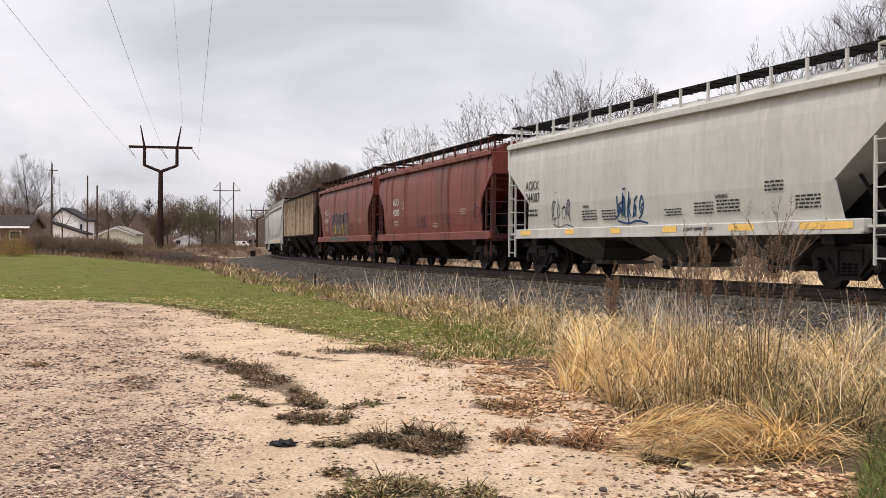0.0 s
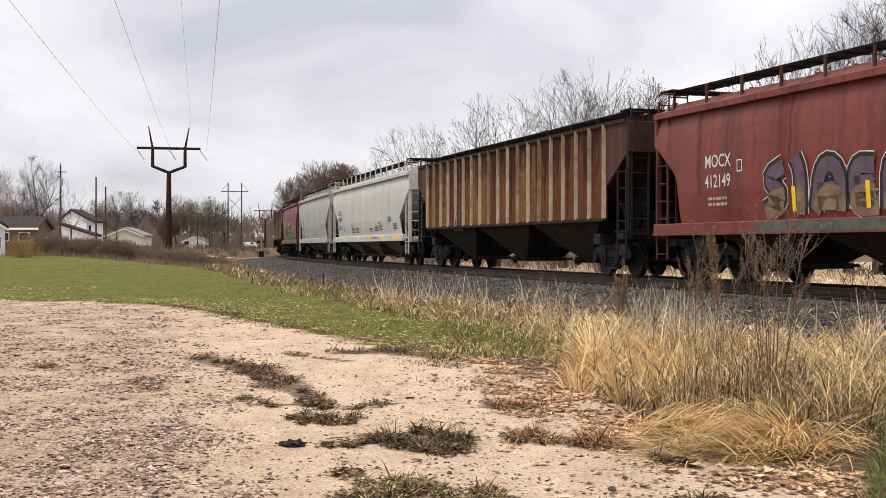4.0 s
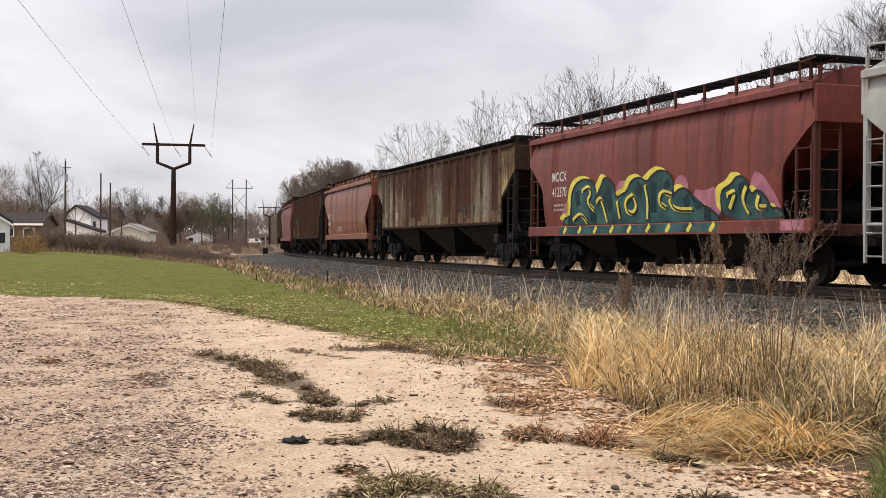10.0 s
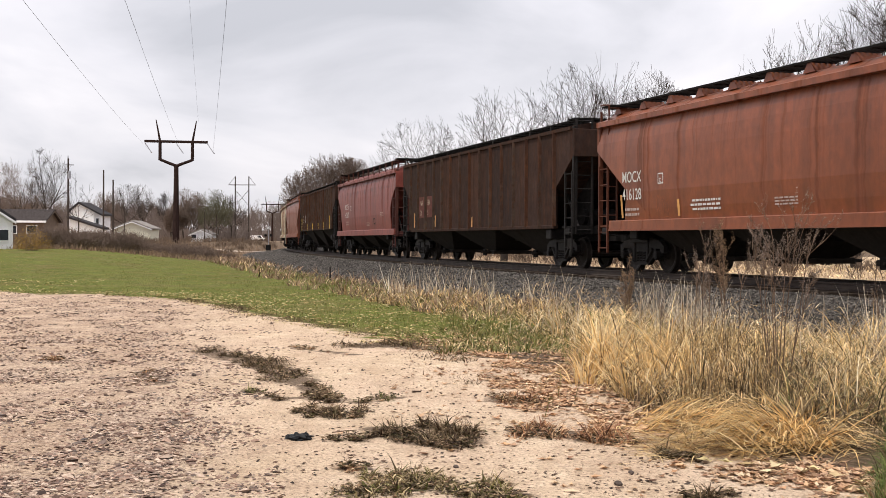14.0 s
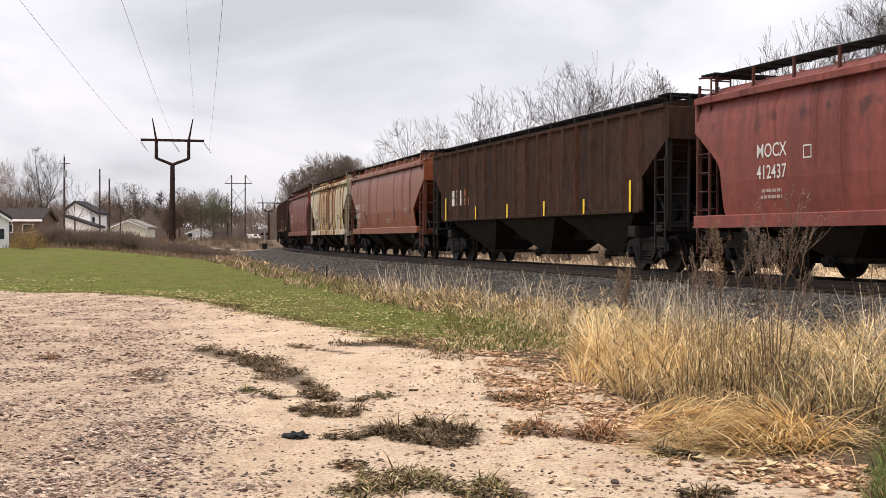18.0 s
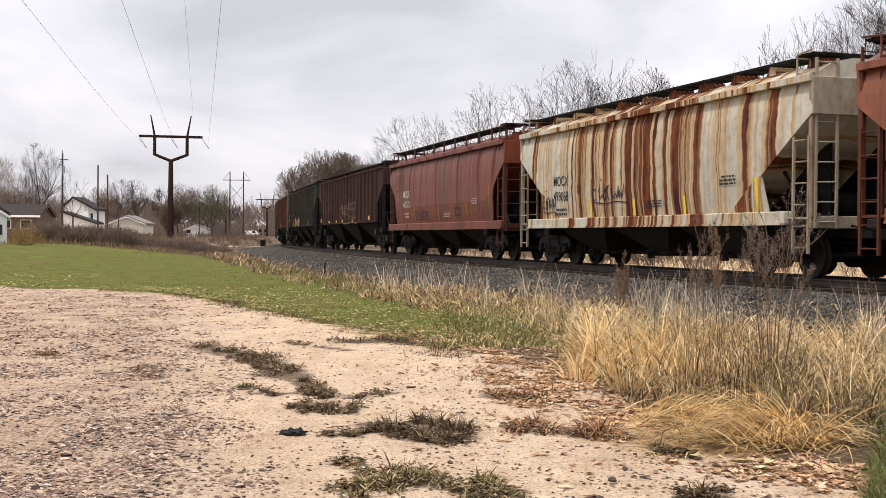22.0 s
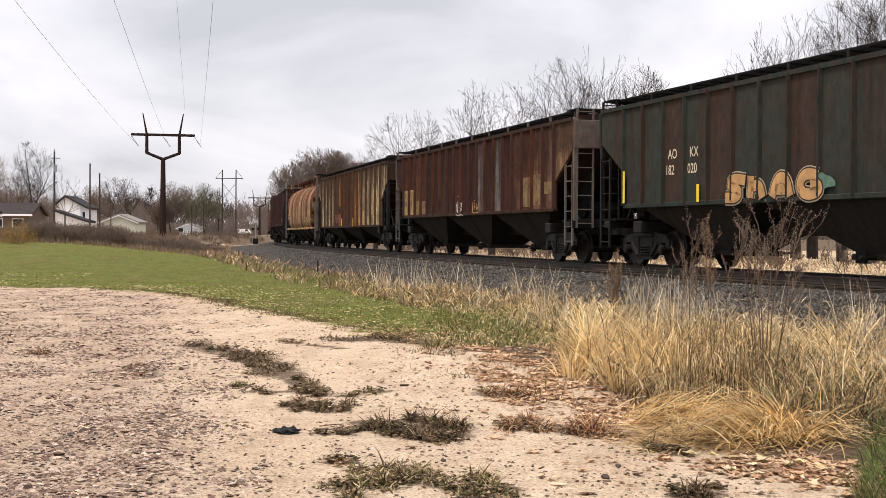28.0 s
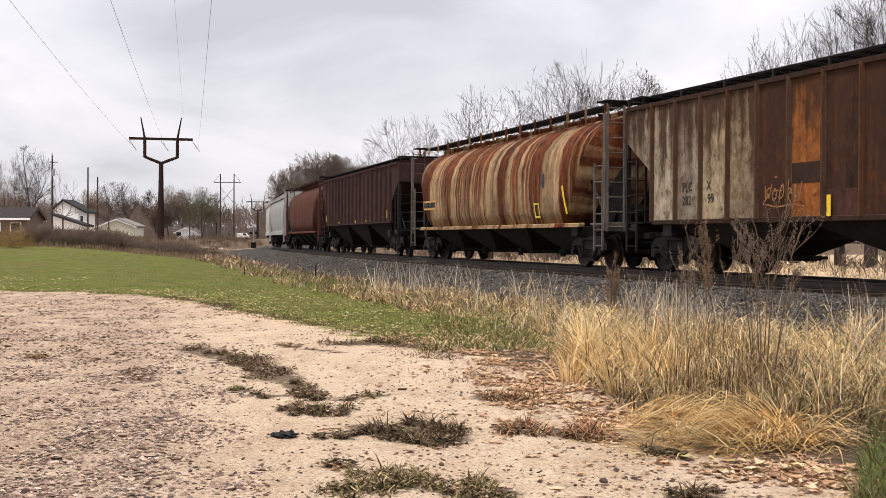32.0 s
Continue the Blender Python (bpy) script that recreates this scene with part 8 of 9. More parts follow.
NEARTREE = "bare grey deciduous tree behind the railway"
G1 = "trees behind the track"
NEAR = (5, 5, 5, 4, 4)
for px, dep, top, sd, wide, st in (
        (715, 112, 217, 9, 0.80, 1), (770, 118, 246, 10, 0.70, 1), (668, 122, 262, 32, 0.7, 1),
        (874, 84, 162, 1, 0.66, 1), (990, 80, 122, 2, 0.58, 1), (1062, 76, 106, 3, 0.72, 1), (1108, 82, 124, 4, 0.56, 1), (1144, 84, 146, 5, 0.42, 1),
        (1368, 68, 46, 6, 0.62, 1), (1412, 70, 44, 30, 0.5, 1), (1442, 72, 58, 29, 0.45, 1), (1496, 64, 22, 7, 0.62, 1), (1548, 60, -12, 8, 0.75, 1), (1600, 62, -30, 31, 0.8, 1)):
    tree(px, dep, top, sd, NEARTREE, G1, NEAR, wide, stems=st, bole=0.22, twig=0.0095)
BUSHY = "dense round bare tree behind the far wagons"
G2 = "bushy trees"
for px, top, sd in ((540, 298, 11), (568, 284, 12), (600, 288, 13), (630, 306, 14)):
    tree(px, 160, top, sd, BUSHY, G2, (5, 7, 7, 4), 1.0, REDTWIG, 0.016, 3, 0.12)
LEFTTREE = "bare tree near the houses"
G3 = "trees by the houses"
tree(57, 215, 276, 15, LEFTTREE, G3, (5, 6, 6, 5), 0.75, twig=0.016)
tree(14, 225, 294, 16, LEFTTREE, G3, (5, 5, 6, 5), 0.85, REDTWIG, twig=0.018)
tree(-20, 205, 298, 17, LEFTTREE, G3, (5, 6, 6, 5), 0.85, REDTWIG, twig=0.018)
tree(36, 250, 318, 33, LEFTTREE, G3, (5, 6, 6, 5), 0.9, twig=0.016)
tree(119, 212, 320, 18, "thin crooked bare tree before the white house", G3, (4, 4, 3, 3), 0.6, twig=0.018, bole=0.3)
tree(200, 250, 338, 19, LEFTTREE, G3, (5, 6, 6, 5), 0.85, twig=0.016)
tree(232, 262, 338, 20, LEFTTREE, G3, (5, 6, 6, 5), 0.85, twig=0.016)
tree(168, 255, 352, 34, LEFTTREE, G3, (5, 6, 6, 5), 0.9, REDTWIG, twig=0.016)
tree(284, 262, 350, 35, LEFTTREE, G3, (5, 6, 6, 5), 0.8, twig=0.02)
tree(306, 268, 342, 36, LEFTTREE, G3, (5, 6, 6, 5), 0.8, REDTWIG, twig=0.016)
tree(390, 275, 352, 37, LEFTTREE, G3, (5, 6, 6, 5), 0.9, twig=0.016)
OLIVE = bark_material("olive_twigs", (0.085, 0.082, 0.048), (0.15, 0.14, 0.088))
tree(360, 255, 346, 22, "dark olive brushy tree in the far tree line", G3, (6, 7, 6, 4), 0.85, OLIVE, 0.02, 3, 0.15)
tree(325, 260, 350, 21, "brown brushy tree in the far tree line", G3, (6, 7, 6, 4), 0.8, REDTWIG, 0.02, 3, 0.1)
tree(292, 255, 372, 23, "low brown bush at the foot of the pylon", G3, (7, 7, 6, 4), 0.8, REDTWIG, 0.03, 3, 0.1)


def far_woods():
    """The brown tree line on the horizon, in one mesh of many thin trees."""
    rnd = random.Random(40)
    vs, fs = [], []

    def grow(a, d, ln, r, lev):
        b = a + d * ln
        tube(vs, fs, a, b, r, r * 0.6, 3)
        if lev == 0:
            return
        for _ in range(4 if lev > 1 else 5):
            e = (d + Vector((rnd.gauss(0, 0.5), rnd.gauss(0, 0.5), 0.25))).normalized()
            grow(a.lerp(b, rnd.uniform(0.35, 1.0)), e, ln * rnd.uniform(0.5, 0.8), max(0.04, r * 0.55), lev - 1)
    for i in range(310):
        px = rnd.uniform(-130, 540)
        dep = rnd.uniform(290, 420) if not 425 < px < 500 else rnd.uniform(475, 530)
        x = (px - 784) / FOCAL * dep
        top = 354 + 12 * noise.noise((px * 0.02, 0, 1)) + rnd.uniform(-6, 16) - (14 if px < 60 else 0) + (8 if px > 300 else 0)
        h = EYE + (437 - top) / FOCAL * dep - 1.3
        grow(Vector((x, dep, 1.2)), Vector((rnd.gauss(0, 0.06), 0, 1)).normalized(), h * 0.42, h * 0.013, 3)
    for i in range(90):
        px = rnd.uniform(500, 1750)
        dep = rnd.uniform(150, 260)
        x = (px - 784) / FOCAL * dep
        h = rnd.uniform(4, 7.5)
        z = ground_z(x, dep)
        grow(Vector((x, dep, z)), Vector((rnd.gauss(0, 0.06), 0, 1)).normalized(), h * 0.42, h * 0.012, 3)
    for i in range(1500):
        px = rnd.uniform(-130, 1750)
        dep = rnd.uniform(275, 330) if not 425 < px < 500 else rnd.uniform(475, 500)
        x = (px - 784) / FOCAL * dep
        a = Vector((x, dep, 1.0))
        for _ in range(6):
            e = Vector((rnd.gauss(0, 0.35), rnd.gauss(0, 0.3), 1)).normalized()
            tube(vs, fs, a, a + e * rnd.uniform(1.5, 7.0), 0.13, 0.05, 3)
    solid("far_woods", mesh_of("far_woods", vs, fs), bark_material("far_brown_wood", (0.11, 0.085, 0.073), (0.19, 0.152, 0.132)), "brown leafless tree line on the horizon", kind="stuff")


far_woods()


def far_ridge():
    """A low wooded rise that closes the horizon."""
    vs, fs = [], []
    n = 720
    for i in range(n + 1):
        a = 2 * math.pi * i / n
        q = 900
        h = 9.5 + 2.5 * noise.noise((6 * math.sin(a), 6 * math.cos(a), 2)) + 1.6 * noise.noise((60 * math.sin(a), 60 * math.cos(a), 4)) + 0.8 * noise.noise((170 * math.sin(a), 170 * math.cos(a), 4))
        for r, z in ((q - 30, 0.5), (q, 0.7 * h), (q + 12, h), (q + 160, -2)):
            vs.append((r * math.sin(a), r * math.cos(a), z))
    for i in range(n):
        for j in range(3):
            a = 4 * i + j
            fs.append((a, a + 4, a + 5, a + 1))
    k = Nodes("distant_wood", 0.95)
    v = k.coords("Object", (1, 1, 0.25), False)
    col = k.ramp(k.noise(v, 0.35, 6, 0.75), [(0.3, (0.085, 0.068, 0.062)), (0.7, (0.17, 0.14, 0.128))])
    solid("backdrop", mesh_of("backdrop", vs, fs), k.done(col), "brown leafless woods far off", kind="structure")


far_ridge()


def thicket(name, spots, seed, material, label, twig=0.012, levels=2):
    """Low leafless brush in one mesh."""
    rnd = random.Random(seed)
    vs, fs = [], []
    for x, y, z, h in spots:
        for _ in range(5):
            d = Vector((rnd.gauss(0, 0.45), rnd.gauss(0, 0.45), 1)).normalized()
            a = Vector((x + rnd.gauss(0, 0.3), y + rnd.gauss(0, 0.3), z - 0.05))
            b = a + d * h * rnd.uniform(0.5, 0.8)
            tube(vs, fs, a, b, twig * 1.3, twig, 3)
            for _ in range(6):
                e = (d + Vector((rnd.gauss(0, 0.6), rnd.gauss(0, 0.6), 0.2))).normalized()
                c = a.lerp(b, rnd.uniform(0.3, 1.0))
                c2 = c + e * h * rnd.uniform(0.2, 0.5)
                tube(vs, fs, c, c2, twig, twig * 0.6, 3)
                for _ in range(levels):
                    e2 = (e + Vector((rnd.gauss(0, 0.7), rnd.gauss(0, 0.7), 0.2))).normalized()
                    c3 = c.lerp(c2, rnd.uniform(0.4, 1.0))
                    tube(vs, fs, c3, c3 + e2 * h * 0.2, twig * 0.7, twig * 0.4, 3)
    solid(name, mesh_of(name, vs, fs), material, label, kind="stuff")


rnd = random.Random(50)
BRUSH = bark_material("brown_brush", (0.10, 0.07, 0.05), (0.20, 0.145, 0.105))
spots = []
for _ in range(400):
    px, dep = rnd.uniform(200, 475), 96 + 160 * rnd.random() ** 1.3
    x = (px - 784) / FOCAL * dep
    if side_of_track(x, dep) > 7 and not (-33 < x < -20 and 143 < dep < 168):
        spots.append((x, dep, ground_z(x, dep), rnd.uniform(0.3, 0.7) * dep / 120))


def shrubs():
    """Domed leafless shrubs along the far edge of the lawn, in one mesh of fine twigs."""
    rnd = random.Random(58)
    vs, fs = [], []
    mids = [(rnd.uniform(56, 236), rnd.uniform(84, 100), rnd.uniform(0.9, 1.75), rnd.uniform(0.9, 1.7)) for _ in range(44)]
    mids += [(rnd.uniform(-70, 60), rnd.uniform(96, 106), rnd.uniform(0.8, 1.3), 1.2) for _ in range(14)]
    mids += [(rnd.uniform(288, 340), rnd.uniform(88, 96), rnd.uniform(0.7, 1.15), 1.0) for _ in range(8)] + [(rnd.uniform(236, 400), rnd.uniform(92, 112), rnd.uniform(0.4, 0.8), 1.1) for _ in range(22)]
    for px, dep, h, w in mids:
        x = (px - 784) / FOCAL * dep
        root = Vector((x, dep, ground_z(x, dep) - 0.05))
        for _ in range(int(150 * w)):
            a, t = rnd.uniform(0, 6.28), rnd.random() ** 0.7 * 1.25
            d = Vector((math.sin(t) * math.cos(a) * w, math.sin(t) * math.sin(a) * w, math.cos(t) + 0.15))
            p = root + Vector((rnd.gauss(0, 0.25 * w), rnd.gauss(0, 0.25 * w), 0))
            q = p + d * h * rnd.uniform(0.5, 0.85)
            tube(vs, fs, p, q, 0.014, 0.010, 3)
            for _ in range(4):
                c = p.lerp(q, rnd.uniform(0.45, 1.0))
                e = (d.normalized() + Vector((rnd.gauss(0, 0.6), rnd.gauss(0, 0.6), rnd.gauss(0.1, 0.4)))).normalized()
                tube(vs, fs, c, c + e * h * rnd.uniform(0.15, 0.35), 0.010, 0.006, 3)
    solid("shrub_row", mesh_of("shrub_row", vs, fs), bark_material("grey_brown_shrub", (0.105, 0.077, 0.060), (0.20, 0.148, 0.115)), "dense grey-brown leafless shrubs at the far edge of the lawn", kind="stuff")


shrubs()
thicket("brush_row", spots, 51, BRUSH, "brown leafless brush along the far edge of the lawn", 0.02, 1)
spots = []
for _ in range(200):
    s = rnd.uniform(18, 110)
    p = on_track(s, -rnd.uniform(9, 26))
    spots.append((p.x, p.y, ground_z(p.x, p.y), rnd.uniform(0.5, 1.4)))
thicket("trackside_brush", spots, 52, BRUSH, "brown brush in the dry field behind the track", 0.014)
rnd = random.Random(53)
pts = []
for _ in range(12000):
    s = rnd.uniform(12, 100)
    p = on_track(s, -rnd.uniform(7.5, 22))
    pts.append((p.x, p.y, ground_z(p.x, p.y), rnd.uniform(0.1, 0.3), 0.02, rnd.uniform(0, 6.28), rnd.uniform(0.3, 1.2)))
blades("field_grass", pts, RUSSETWEED, "short russet dry grass in the field behind the track", 2)
pts = []
for _ in range(16000):
    p = on_track(rnd.uniform(-30, 60), -12 - 40 * rnd.random())
    pts.append((p.x, p.y, ground_z(p.x, p.y), rnd.uniform(0.08, 0.25), rnd.uniform(0.03, 0.06), rnd.uniform(0, 6.28), rnd.uniform(0.8, 1.5)))
blades("field_straw", pts, DRYGRASS, "pale flattened straw in the field behind the track", 2)
pts = []
for _ in range(16000):
    px = rnd.uniform(-40, 480)
    dep = 80 + 150 * rnd.random() ** 1.5
    x = (px - 784) / FOCAL * dep
    if side_of_track(x, dep) > 5.5:
        pts.append((x, dep, ground_z(x, dep), rnd.uniform(0.15, 0.5), 0.04, rnd.uniform(0, 6.28), rnd.uniform(0.1, 0.8)))
blades("rough_grass", pts, leaf_material("russet_grass", [(0.20, 0.13, 0.08), (0.32, 0.22, 0.14), (0.13, 0.085, 0.055), (0.27, 0.18, 0.11)]), "rough brown grass beyond the lawn", 2)
# a yellow-leaved bush by the shed
rnd = random.Random(61)
bush = thing("yellow_bush", "low bush with yellow-brown autumn leaves", "bush", at=pose((35 - 784) / FOCAL * 76, 76, 0))
bz = ground_z((35 - 784) / FOCAL * 76, 76)
bush.location.z = bz
vs, fs = [], []
for _ in range(26):
    a = Vector((rnd.gauss(0, 0.3), rnd.gauss(0, 0.3), 0))
    tube(vs, fs, a, a + Vector((rnd.gauss(0, 0.6), rnd.gauss(0, 0.5), rnd.uniform(0.8, 1.5))), 0.02, 0.008, 3)
part("crown", mesh_of("crown", vs, fs), BRUSH, bush)
vs, fs = [], []
for _ in range(2600):
    a, r = rnd.uniform(0, 6.28), rnd.random() ** 0.5
    c = Vector(((1.15 + 0.3 * math.sin(3 * a)) * r * math.cos(a), 0.9 * r * math.sin(a), 0.1 + rnd.random() ** 1.3 * 1.5 * (1.1 - r * r * 0.7)))
    k = len(vs)
    s = 0.05
    for _ in range(3):
        vs.append(tuple(c + Vector((rnd.uniform(-s, s), rnd.uniform(-s, s), rnd.uniform(-s, s)))))
    fs.append((k, k + 1, k + 2))
part("foliage", mesh_of("foliage", vs, fs), leaf_material("yellow_bush_leaves", [(0.36, 0.22, 0.05), (0.26, 0.15, 0.05), (0.42, 0.27, 0.07), (0.20, 0.13, 0.05)]), bush)

# ---- houses ----
SIDING = plain("white_siding", (0.70, 0.70, 0.70), 0.7, 0, 0.08, 2)
BEIGE = plain("cream_siding", (0.60, 0.57, 0.45), 0.7, 0, 0.08, 2)
SHINGLE = plain("dark_shingles", (0.045, 0.042, 0.045), 0.9, 0, 0.35, 3)
TANWALL = plain("tan_wall", (0.13, 0.095, 0.07), 0.8, 0, 0.2, 2)
WINDOW = plain("window_glass", (0.03, 0.035, 0.04), 0.15, 0, 0.3, 2)
TRIM = plain("white_trim", (0.72, 0.72, 0.72), 0.6, 0, 0.05, 4)


def gable_house(name, label, at, w, d, wall, top, mat, windows, overhang=0.35, roofm=None, edge=None):
    """Walls and a pitched roof with its gable to the viewer. windows: x, z, w, h on the near wall."""
    hs = thing(name, label, "house", "houses beyond the lawn", at=at)
    part("wall", prism("wall", [(-w / 2, -0.3), (w / 2, -0.3), (w / 2, wall), (0, top), (-w / 2, wall)], 0, d), mat, hs)
    k = (top - wall) / (w / 2)
    for s in (-1, 1):
        o = [(0, top + 0.05), (s * (w / 2 + overhang), wall - overhang * k + 0.05), (s * (w / 2 + overhang), wall - overhang * k + 0.25), (0, top + 0.28)]
        part("roof", prism("roof", o, -overhang, d + overhang), roofm or SHINGLE, hs)
    for s in (-1, 1):
        o = [(0, top - 0.12), (s * (w / 2 + overhang), wall - overhang * k - 0.12), (s * (w / 2 + overhang), wall - overhang * k + 0.045), (0, top + 0.045)]
        part("fascia", prism("fascia", o, -overhang - 0.02, -overhang + 0.08), edge or TRIM, hs)
    for x, z, ww, hh in windows:
        fr = part("window", prism("window", [(x - ww / 2 - 0.1, z - 0.1), (x + ww / 2 + 0.1, z - 0.1), (x + ww / 2 + 0.1, z + hh + 0.1), (x - ww / 2 - 0.1, z + hh + 0.1)], -0.06, 0.05), TRIM, hs)
        part("pane", prism("pane", [(x - ww / 2, z), (x + ww / 2, z), (x + ww / 2, z + hh), (x - ww / 2, z + hh)], -0.08, 0.0), WINDOW, fr)
    return hs


def place_at(px, dep, turn=0):
    x = (px - 784) / FOCAL * dep
    return pose(x, dep, ground_z(x, dep), 0, 0, turn)


house = thing("white_house", "white two-storey house with a long dark roof slope", "house", "houses beyond the lawn", at=place_at(119, 232))
part("wall", prism("wall", [(-1.5, -0.3), (3.0, -0.3), (3.0, 5.75), (0, 7.35), (-1.5, 6.0)], 0, 7), SIDING, house)
part("side_wall", prism("side_wall", [(3.0, -0.3), (4.2, -0.3), (4.2, 5.1), (3.0, 5.7)], 0.25, 7), plain("shaded_siding", (0.62, 0.63, 0.66), 0.7, 0, 0.08, 2), house)
part("roof", prism("roof", [(-1.9, 5.75), (0, 7.4), (0, 7.75), (-1.9, 6.1)], -0.4, 7.4), SHINGLE, house)
part("roof", prism("roof", [(0, 7.4), (4.6, 5.0), (4.6, 5.4), (0, 7.75)], -0.4, 7.4), SHINGLE, house)
win = part("window", prism("window", [(3.25, 3.3), (3.95, 3.3), (3.95, 4.6), (3.25, 4.6)], 0.19, 0.3), TRIM, house)
part("pane", prism("pane", [(3.35, 3.4), (3.85, 3.4), (3.85, 4.5), (3.35, 4.5)], 0.17, 0.28), WINDOW, win)
annexe = thing("white_annexe", "white lean-to wing with a sloping dark roof", "house", "houses beyond the lawn", at=place_at(130, 224))
part("wall", prism("wall", [(-3.1, -0.3), (3.1, -0.3), (3.1, 2.4), (-3.1, 4.4)], 0, 4), SIDING, annexe)
part("roof", prism("roof", [(-3.4, 4.45), (3.5, 2.25), (3.5, 2.65), (-3.4, 4.85)], -0.4, 4), SHINGLE, annexe)
gable_house("ranch_house", "low cream bungalow with a pale roof", place_at(214, 205, 0), 6.3, 6.0, 2.25, 3.45, BEIGE, [(-2.6, 0.5, 0.7, 1.0)], roofm=plain("grey_shingles", (0.22, 0.20, 0.18), 0.9))
low = gable_house("low_house", "low brown bungalow with a dark roof and white eaves", place_at(70, 190, 90), 7.0, 12.0, 3.3, 4.9, TANWALL, [(1.5, 0.7, 1.4, 1.1)], 0.6, plain("dark_brown_shingles", (0.050, 0.042, 0.040), 0.9, 0, 0.4, 3), TANWALL)
part("fascia", prism("fascia", [(-4.16, 2.98), (-4.11, 2.98), (-4.11, 3.30), (-4.16, 3.30)], -0.6, 12.6), TRIM, low)
for y in (1.0, 4.2, 7.5):
    win = part("window", prism("window", [(-3.58, 1.2), (-3.49, 1.2), (-3.49, 2.6), (-3.58, 2.6)], y, y + 1.7), TRIM, low)
    part("pane", prism("pane", [(-3.60, 1.3), (-3.5, 1.3), (-3.5, 2.5), (-3.60, 2.5)], y + 0.1, y + 1.6), WINDOW, win)
gable_house("small_house", "small white house among the bare trees", place_at(336, 252, 0), 4.4, 6.0, 1.5, 2.4, SIDING, [(-1.5, 0.7, 1.0, 0.8)], roofm=plain("grey_shingles", (0.22, 0.20, 0.18), 0.9))
gable_house("white_shed", "white wooden shed at the edge of the lawn", place_at(-26, 80, 25), 2.0, 3.2, 1.95, 2.6, SIDING, [(0.4, 0.6, 0.6, 0.7)], 0.2)

# ---- poles and wires ----
RUSTPOLE = bark_material("weathering_steel", (0.022, 0.013, 0.011), (0.04, 0.024, 0.02))
WOODPOLE = bark_material("pole_wood", (0.045, 0.034, 0.028), (0.08, 0.062, 0.052))
GLASS = plain("grey_insulator", (0.30, 0.30, 0.32), 0.3)


def beam(name, a, b, r0, r1, parent, mat, n=8):
    bm = bmesh.new()
    rod(bm, a, b, r0, n, r1)
    return part(name, mesh_bm(name, bm), mat, parent)


def y_pylon(px, dep, s, base=None):
    """Steel pylon: one leg, a wide U of braces, a cross arm and two raised horns."""
    x = (px - 784) / FOCAL * dep
    py = thing("steel_pylon", "brown steel power pylon with a forked top", "pylon", "power pylons", at=pose(x, dep, ground_z(x, dep), 0, 0, 12))
    u = m = dep / FOCAL * s              # metres per unit of its drawing
    g = ground_z(x, dep)
    z = lambda v: EYE + (437 - v) / FOCAL * dep - g
    top, arm, elbow, fork = z(437 - (437 - 224) * s), z(437 - (437 - 262) * s), z(437 - (437 - 294) * s), z(437 - (437 - 305) * s)
    beam("leg", (0, 0, -0.5), (0, 0, fork), 0.50, 0.31, py, RUSTPOLE, 12)
    for k in (-1, 1):
        beam("brace", (0, 0, fork), (k * 28 * u, 0, elbow), 0.22, 0.2, py, RUSTPOLE)
        beam("upright", (k * 28 * u, 0, elbow - 0.1), (k * 28 * u, 0, arm + 0.2), 0.24, 0.22, py, RUSTPOLE)
        beam("horn", (k * 28 * u, 0, arm), (k * 35 * u, 0, top), 0.17, 0.07, py, RUSTPOLE)
    bm = bmesh.new()
    box(bm, -55 * u, 55 * u, -0.16, 0.16, arm - 0.18, arm + 0.18, 0.03)
    part("cross_arm", mesh_bm("cross_arm", bm), RUSTPOLE, py)
    for k in (-54, 0, 54):
        vs, fs = [], []
        for i in range(19):
            u = i / 18
            c = Vector((k * m + 1.0 * u, -0.3 - 0.9 * u, arm - 0.25 - 1.5 * u))
            r = 0.11 if i % 2 else 0.045
            for q in range(8):
                vs.append((c.x + r * math.cos(0.785 * q), c.y + r * math.sin(0.785 * q), c.z))
        for i in range(18):
            fs += [(8 * i + q, 8 * i + (q + 1) % 8, 8 * i + 8 + (q + 1) % 8, 8 * i + 8 + q) for q in range(8)]
        part("insulator", mesh_of("insulator", vs, fs), GLASS, py)
    return py


y_pylon(292, 170, 1.0)
y_pylon(463, 455, 0.37)


def wire(name, start, label, sag=1.6, r=0.016, length=330):
    """A conductor from the pylon to the next one behind the viewer."""
    d = Vector(((347 - 784) / FOCAL, 1, 0)).normalized()
    vs, fs = [], []
    n = 60
    pts = []
    for i in range(n + 1):
        u = i / n
        p = Vector(start) - d * (length * u)
        p.z -= 4 * sag * u * (1 - u)
        pts.append(p)
    for a, b in zip(pts, pts[1:]):
        tube(vs, fs, a, b, r, r, 4)
    solid(name, mesh_of(name, vs, fs), RUSTPOLE, label, "power line", "power lines")


def sky_point(px, py, dep):
    return ((px - 784) / FOCAL * dep, dep, EYE + (437 - py) / FOCAL * dep)


wire("power_line", sky_point(247, 279, 170), "thin dark overhead conductor", 2.5, 0.008)
wire("power_line", sky_point(357, 281, 170), "thin dark overhead conductor", 2.5, 0.010)
wire("power_line", sky_point(303, 281, 170), "thin dark overhead conductor", 2.5, 0.009)
wire("power_line", sky_point(331, 226, 170), "thin dark overhead shield wire", 0.3, 0.009)


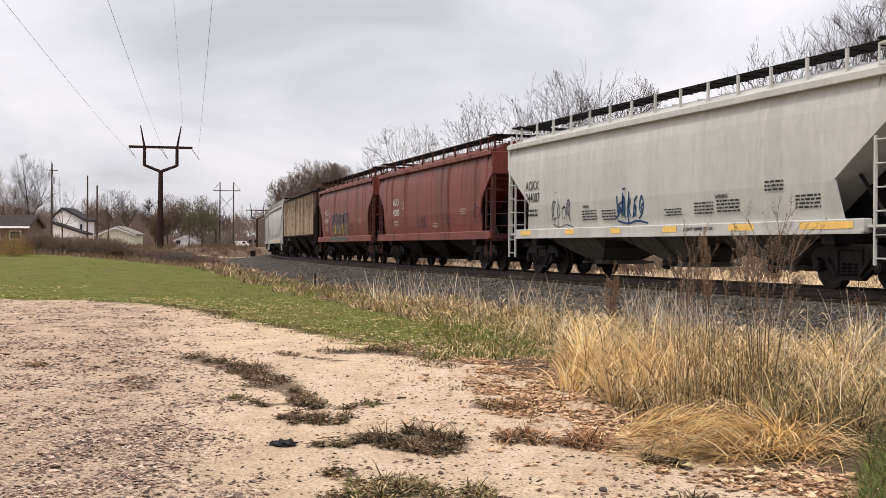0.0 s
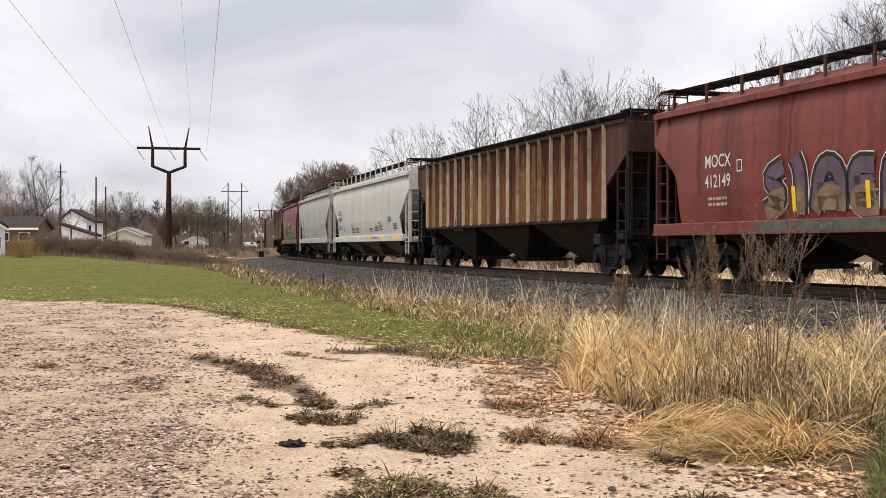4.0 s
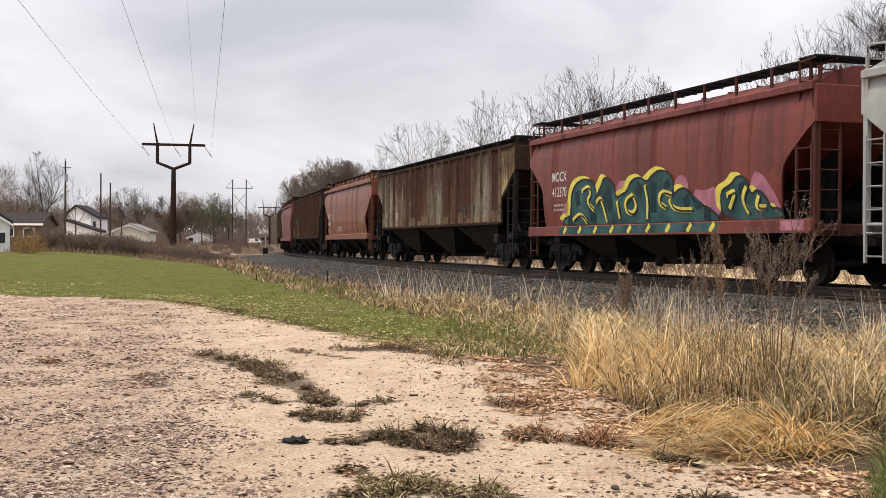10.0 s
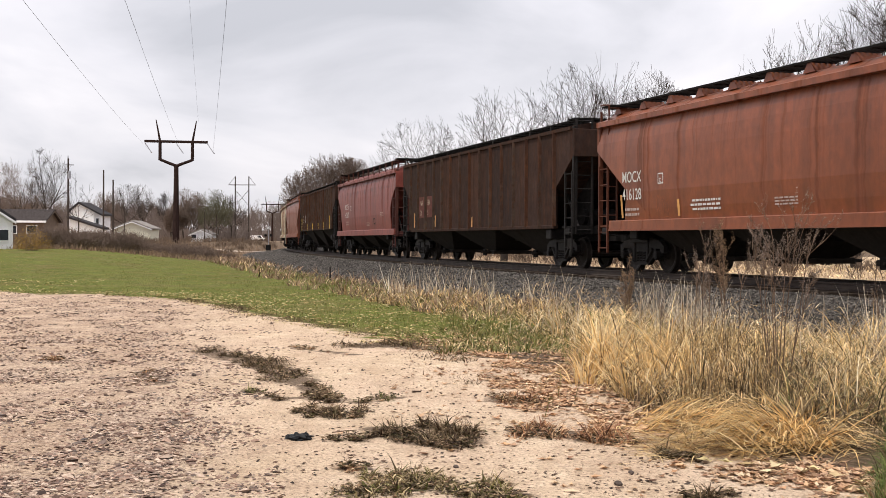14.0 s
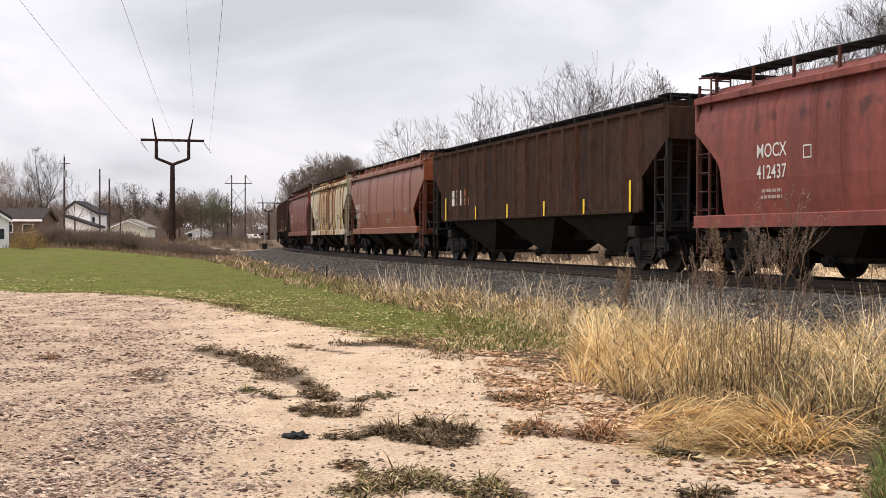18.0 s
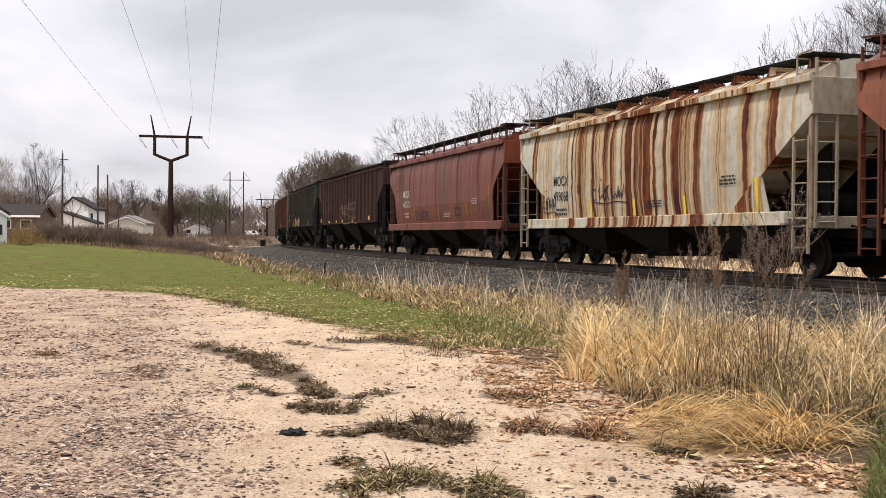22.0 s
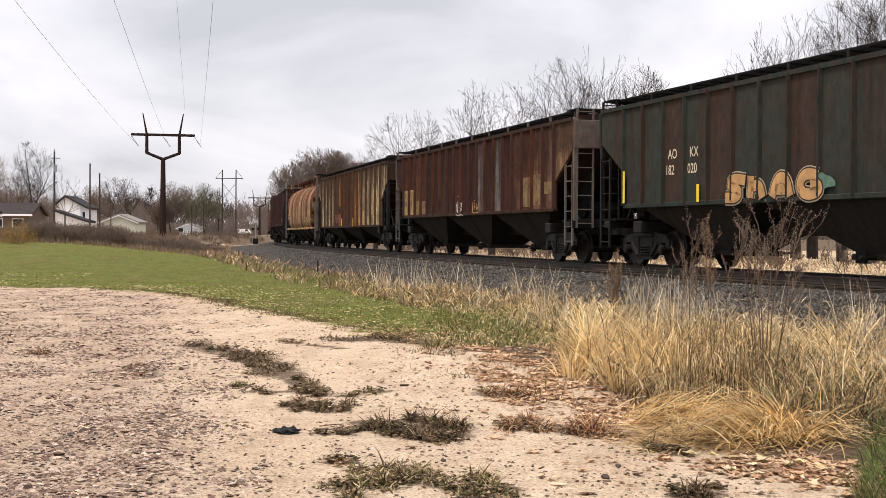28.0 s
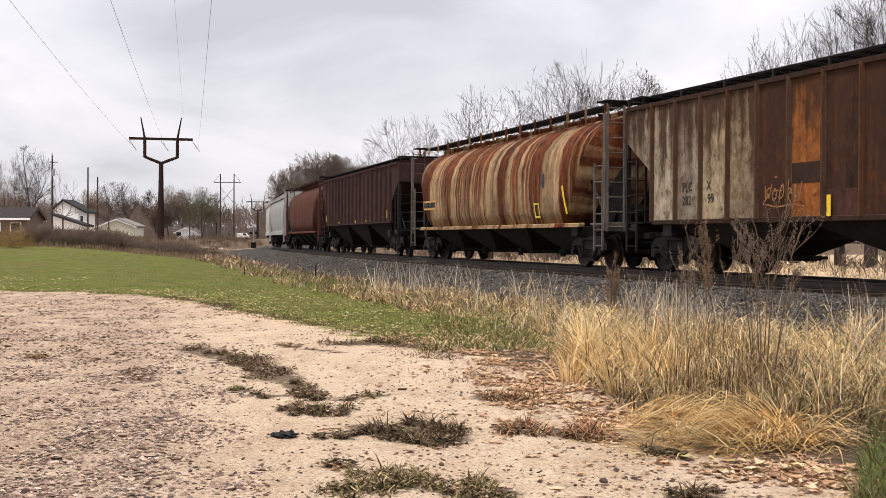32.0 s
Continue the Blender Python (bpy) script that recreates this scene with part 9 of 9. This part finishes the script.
def h_frame(px, dep):
    x = (px - 784) / FOCAL * dep
    g = ground_z(x, dep)
    hf = thing("wooden_pylon", "two-legged wooden power pylon with cross braces", "pylon", at=pose(x, dep, g))
    m = dep / FOCAL
    h = EYE + (437 - 323) * m - g
    for k in (-1, 1):
        beam("leg", (k * 12 * m, 0, -0.3), (k * 12 * m, 0, h), 0.17, 0.13, hf, WOODPOLE)
    beam("cross_arm", (-24 * m, 0, h - 15 * m), (24 * m, 0, h - 15 * m), 0.09, 0.09, hf, WOODPOLE)
    beam("brace", (-12 * m, 0.1, h - 24 * m), (12 * m, 0.1, h - 52 * m), 0.05, 0.05, hf, WOODPOLE, 5)
    beam("brace", (12 * m, -0.1, h - 24 * m), (-12 * m, -0.1, h - 52 * m), 0.05, 0.05, hf, WOODPOLE, 5)
    for k in (-1, 1):
        beam("stay", (k * 12 * m, 0, h), (k * 24 * m, 0, h - 15 * m), 0.04, 0.04, hf, WOODPOLE, 5)


h_frame(409, 285)


def pole(px, dep, top, label, arm=False, r=0.16):
    x = (px - 784) / FOCAL * dep
    g = ground_z(x, dep)
    po = thing("utility_pole", label, "utility pole", "utility poles", at=pose(x, dep, g))
    h = EYE + (437 - top) / FOCAL * dep - g
    beam("mast", (0, 0, -0.3), (0, 0, h), r * 0.75, r * 0.55, po, WOODPOLE, 9)
    if arm:
        beam("insulator", (0, -0.1, h), (0, -0.1, h + 0.35), 0.06, 0.05, po, GLASS)
        beam("transformer", (0.25, -0.25, h - 2.6), (0.25, -0.25, h - 1.7), 0.16, 0.16, po, GLASS, 10)
        bm = bmesh.new()
        box(bm, -0.4, 0.7, -0.05, 0.05, h - 0.9, h - 0.8)
        part("arm", mesh_bm("arm", bm), WOODPOLE, po)
    return po


pole(100, 150, 292, "wooden utility pole with a transformer", True, 0.18)
pole(163, 150, 313, "plain wooden utility pole")
pole(180, 175, 330, "weathered wooden utility pole", r=0.2)
pole(343, 200, 387, "short wooden pole in the brush", r=0.14)
pole(364, 240, 391, "short wooden pole in the brush", r=0.14)
pole(200, 190, 379, "short wooden pole by the bungalow", r=0.13)

# ---- the level crossing far down the line ----
sx = (456 - 784) / FOCAL * 175
sg = thing("crossing_signal", "level crossing signal mast with lamps", "railway signal", at=pose(sx, 175, ground_z(sx, 175)))
beam("mast", (0, 0, -0.2), (0, 0, 4.0), 0.06, 0.05, sg, GLASS)
bm = bmesh.new()
for t in (38, -38):
    m = Matrix.Translation((0, -0.1, 3.4)) @ Matrix.Rotation(radians(t), 4, "Y")
    bmesh.ops.create_cube(bm, size=1.0, matrix=m @ Matrix.Diagonal((0.6, 0.03, 0.10, 1)))
part("crossbuck", mesh_bm("crossbuck", bm), TRIM, sg)
for k in (-0.4, 0.4):
    bm = bmesh.new()
    rod(bm, (k, -0.2, 2.3), (k, 0.0, 2.3), 0.2, 14)
    part("lamp", mesh_bm("lamp", bm), GRIME, sg)
bm = bmesh.new()
box(bm, -0.35, 0.35, -0.3, 0.3, 0, 0.9, 0.03)
part("relay_case", mesh_bm("relay_case", bm), GRIME, sg)

# ---- a white van parked beyond the crossing ----
vx = (436 - 784) / FOCAL * 400
van = thing("parked_van", "white van parked beyond the level crossing", "van", at=pose(vx, 400, ground_z(vx, 400)))
part("body", prism("body", [(-2.6, 0.4), (2.6, 0.4), (2.6, 1.1), (1.9, 1.25), (1.3, 2.0), (-2.6, 2.1)], -0.9, 0.9), SIDING, van)
part("window", prism("window", [(0.3, 1.3), (1.75, 1.25), (1.25, 1.9), (0.3, 1.9)], -0.92, -0.88), WINDOW, van)
for k in (-1.7, 1.7):
    beam("wheel", (k, -0.93, 0.38), (k, -0.7, 0.38), 0.38, 0.38, van, GRIME, 16)
# pale dirt road to the crossing
ROAD = plain("pale_dirt_road", (0.44, 0.36, 0.29), 0.95, 0, 0.2, 1)
vs, fs = [], []
for i in range(25):
    u = i / 24
    x = -31.5 + 9.5 * u
    mid = 152 + 10 * math.sin(u * 1.6)
    for q in (-5.0, -2.0, 2.0, 5.0):
        vs.append((x, mid + q, ground_z(x, mid + q) + 0.05))
for i in range(24):
    for j in range(3):
        k = 4 * i + j
        fs.append((k, k + 4, k + 5, k + 1))
solid("road", mesh_of("road", vs, fs, True), ROAD, "pale dirt road to the level crossing", kind="structure")


# ---- what moves: the wagons roll along the line ----
def motions():
    for car, mid, half in TRAIN:
        walk(car, [(t, train_pose(mid, half, t)) for t in range(0, 33)])


motions()
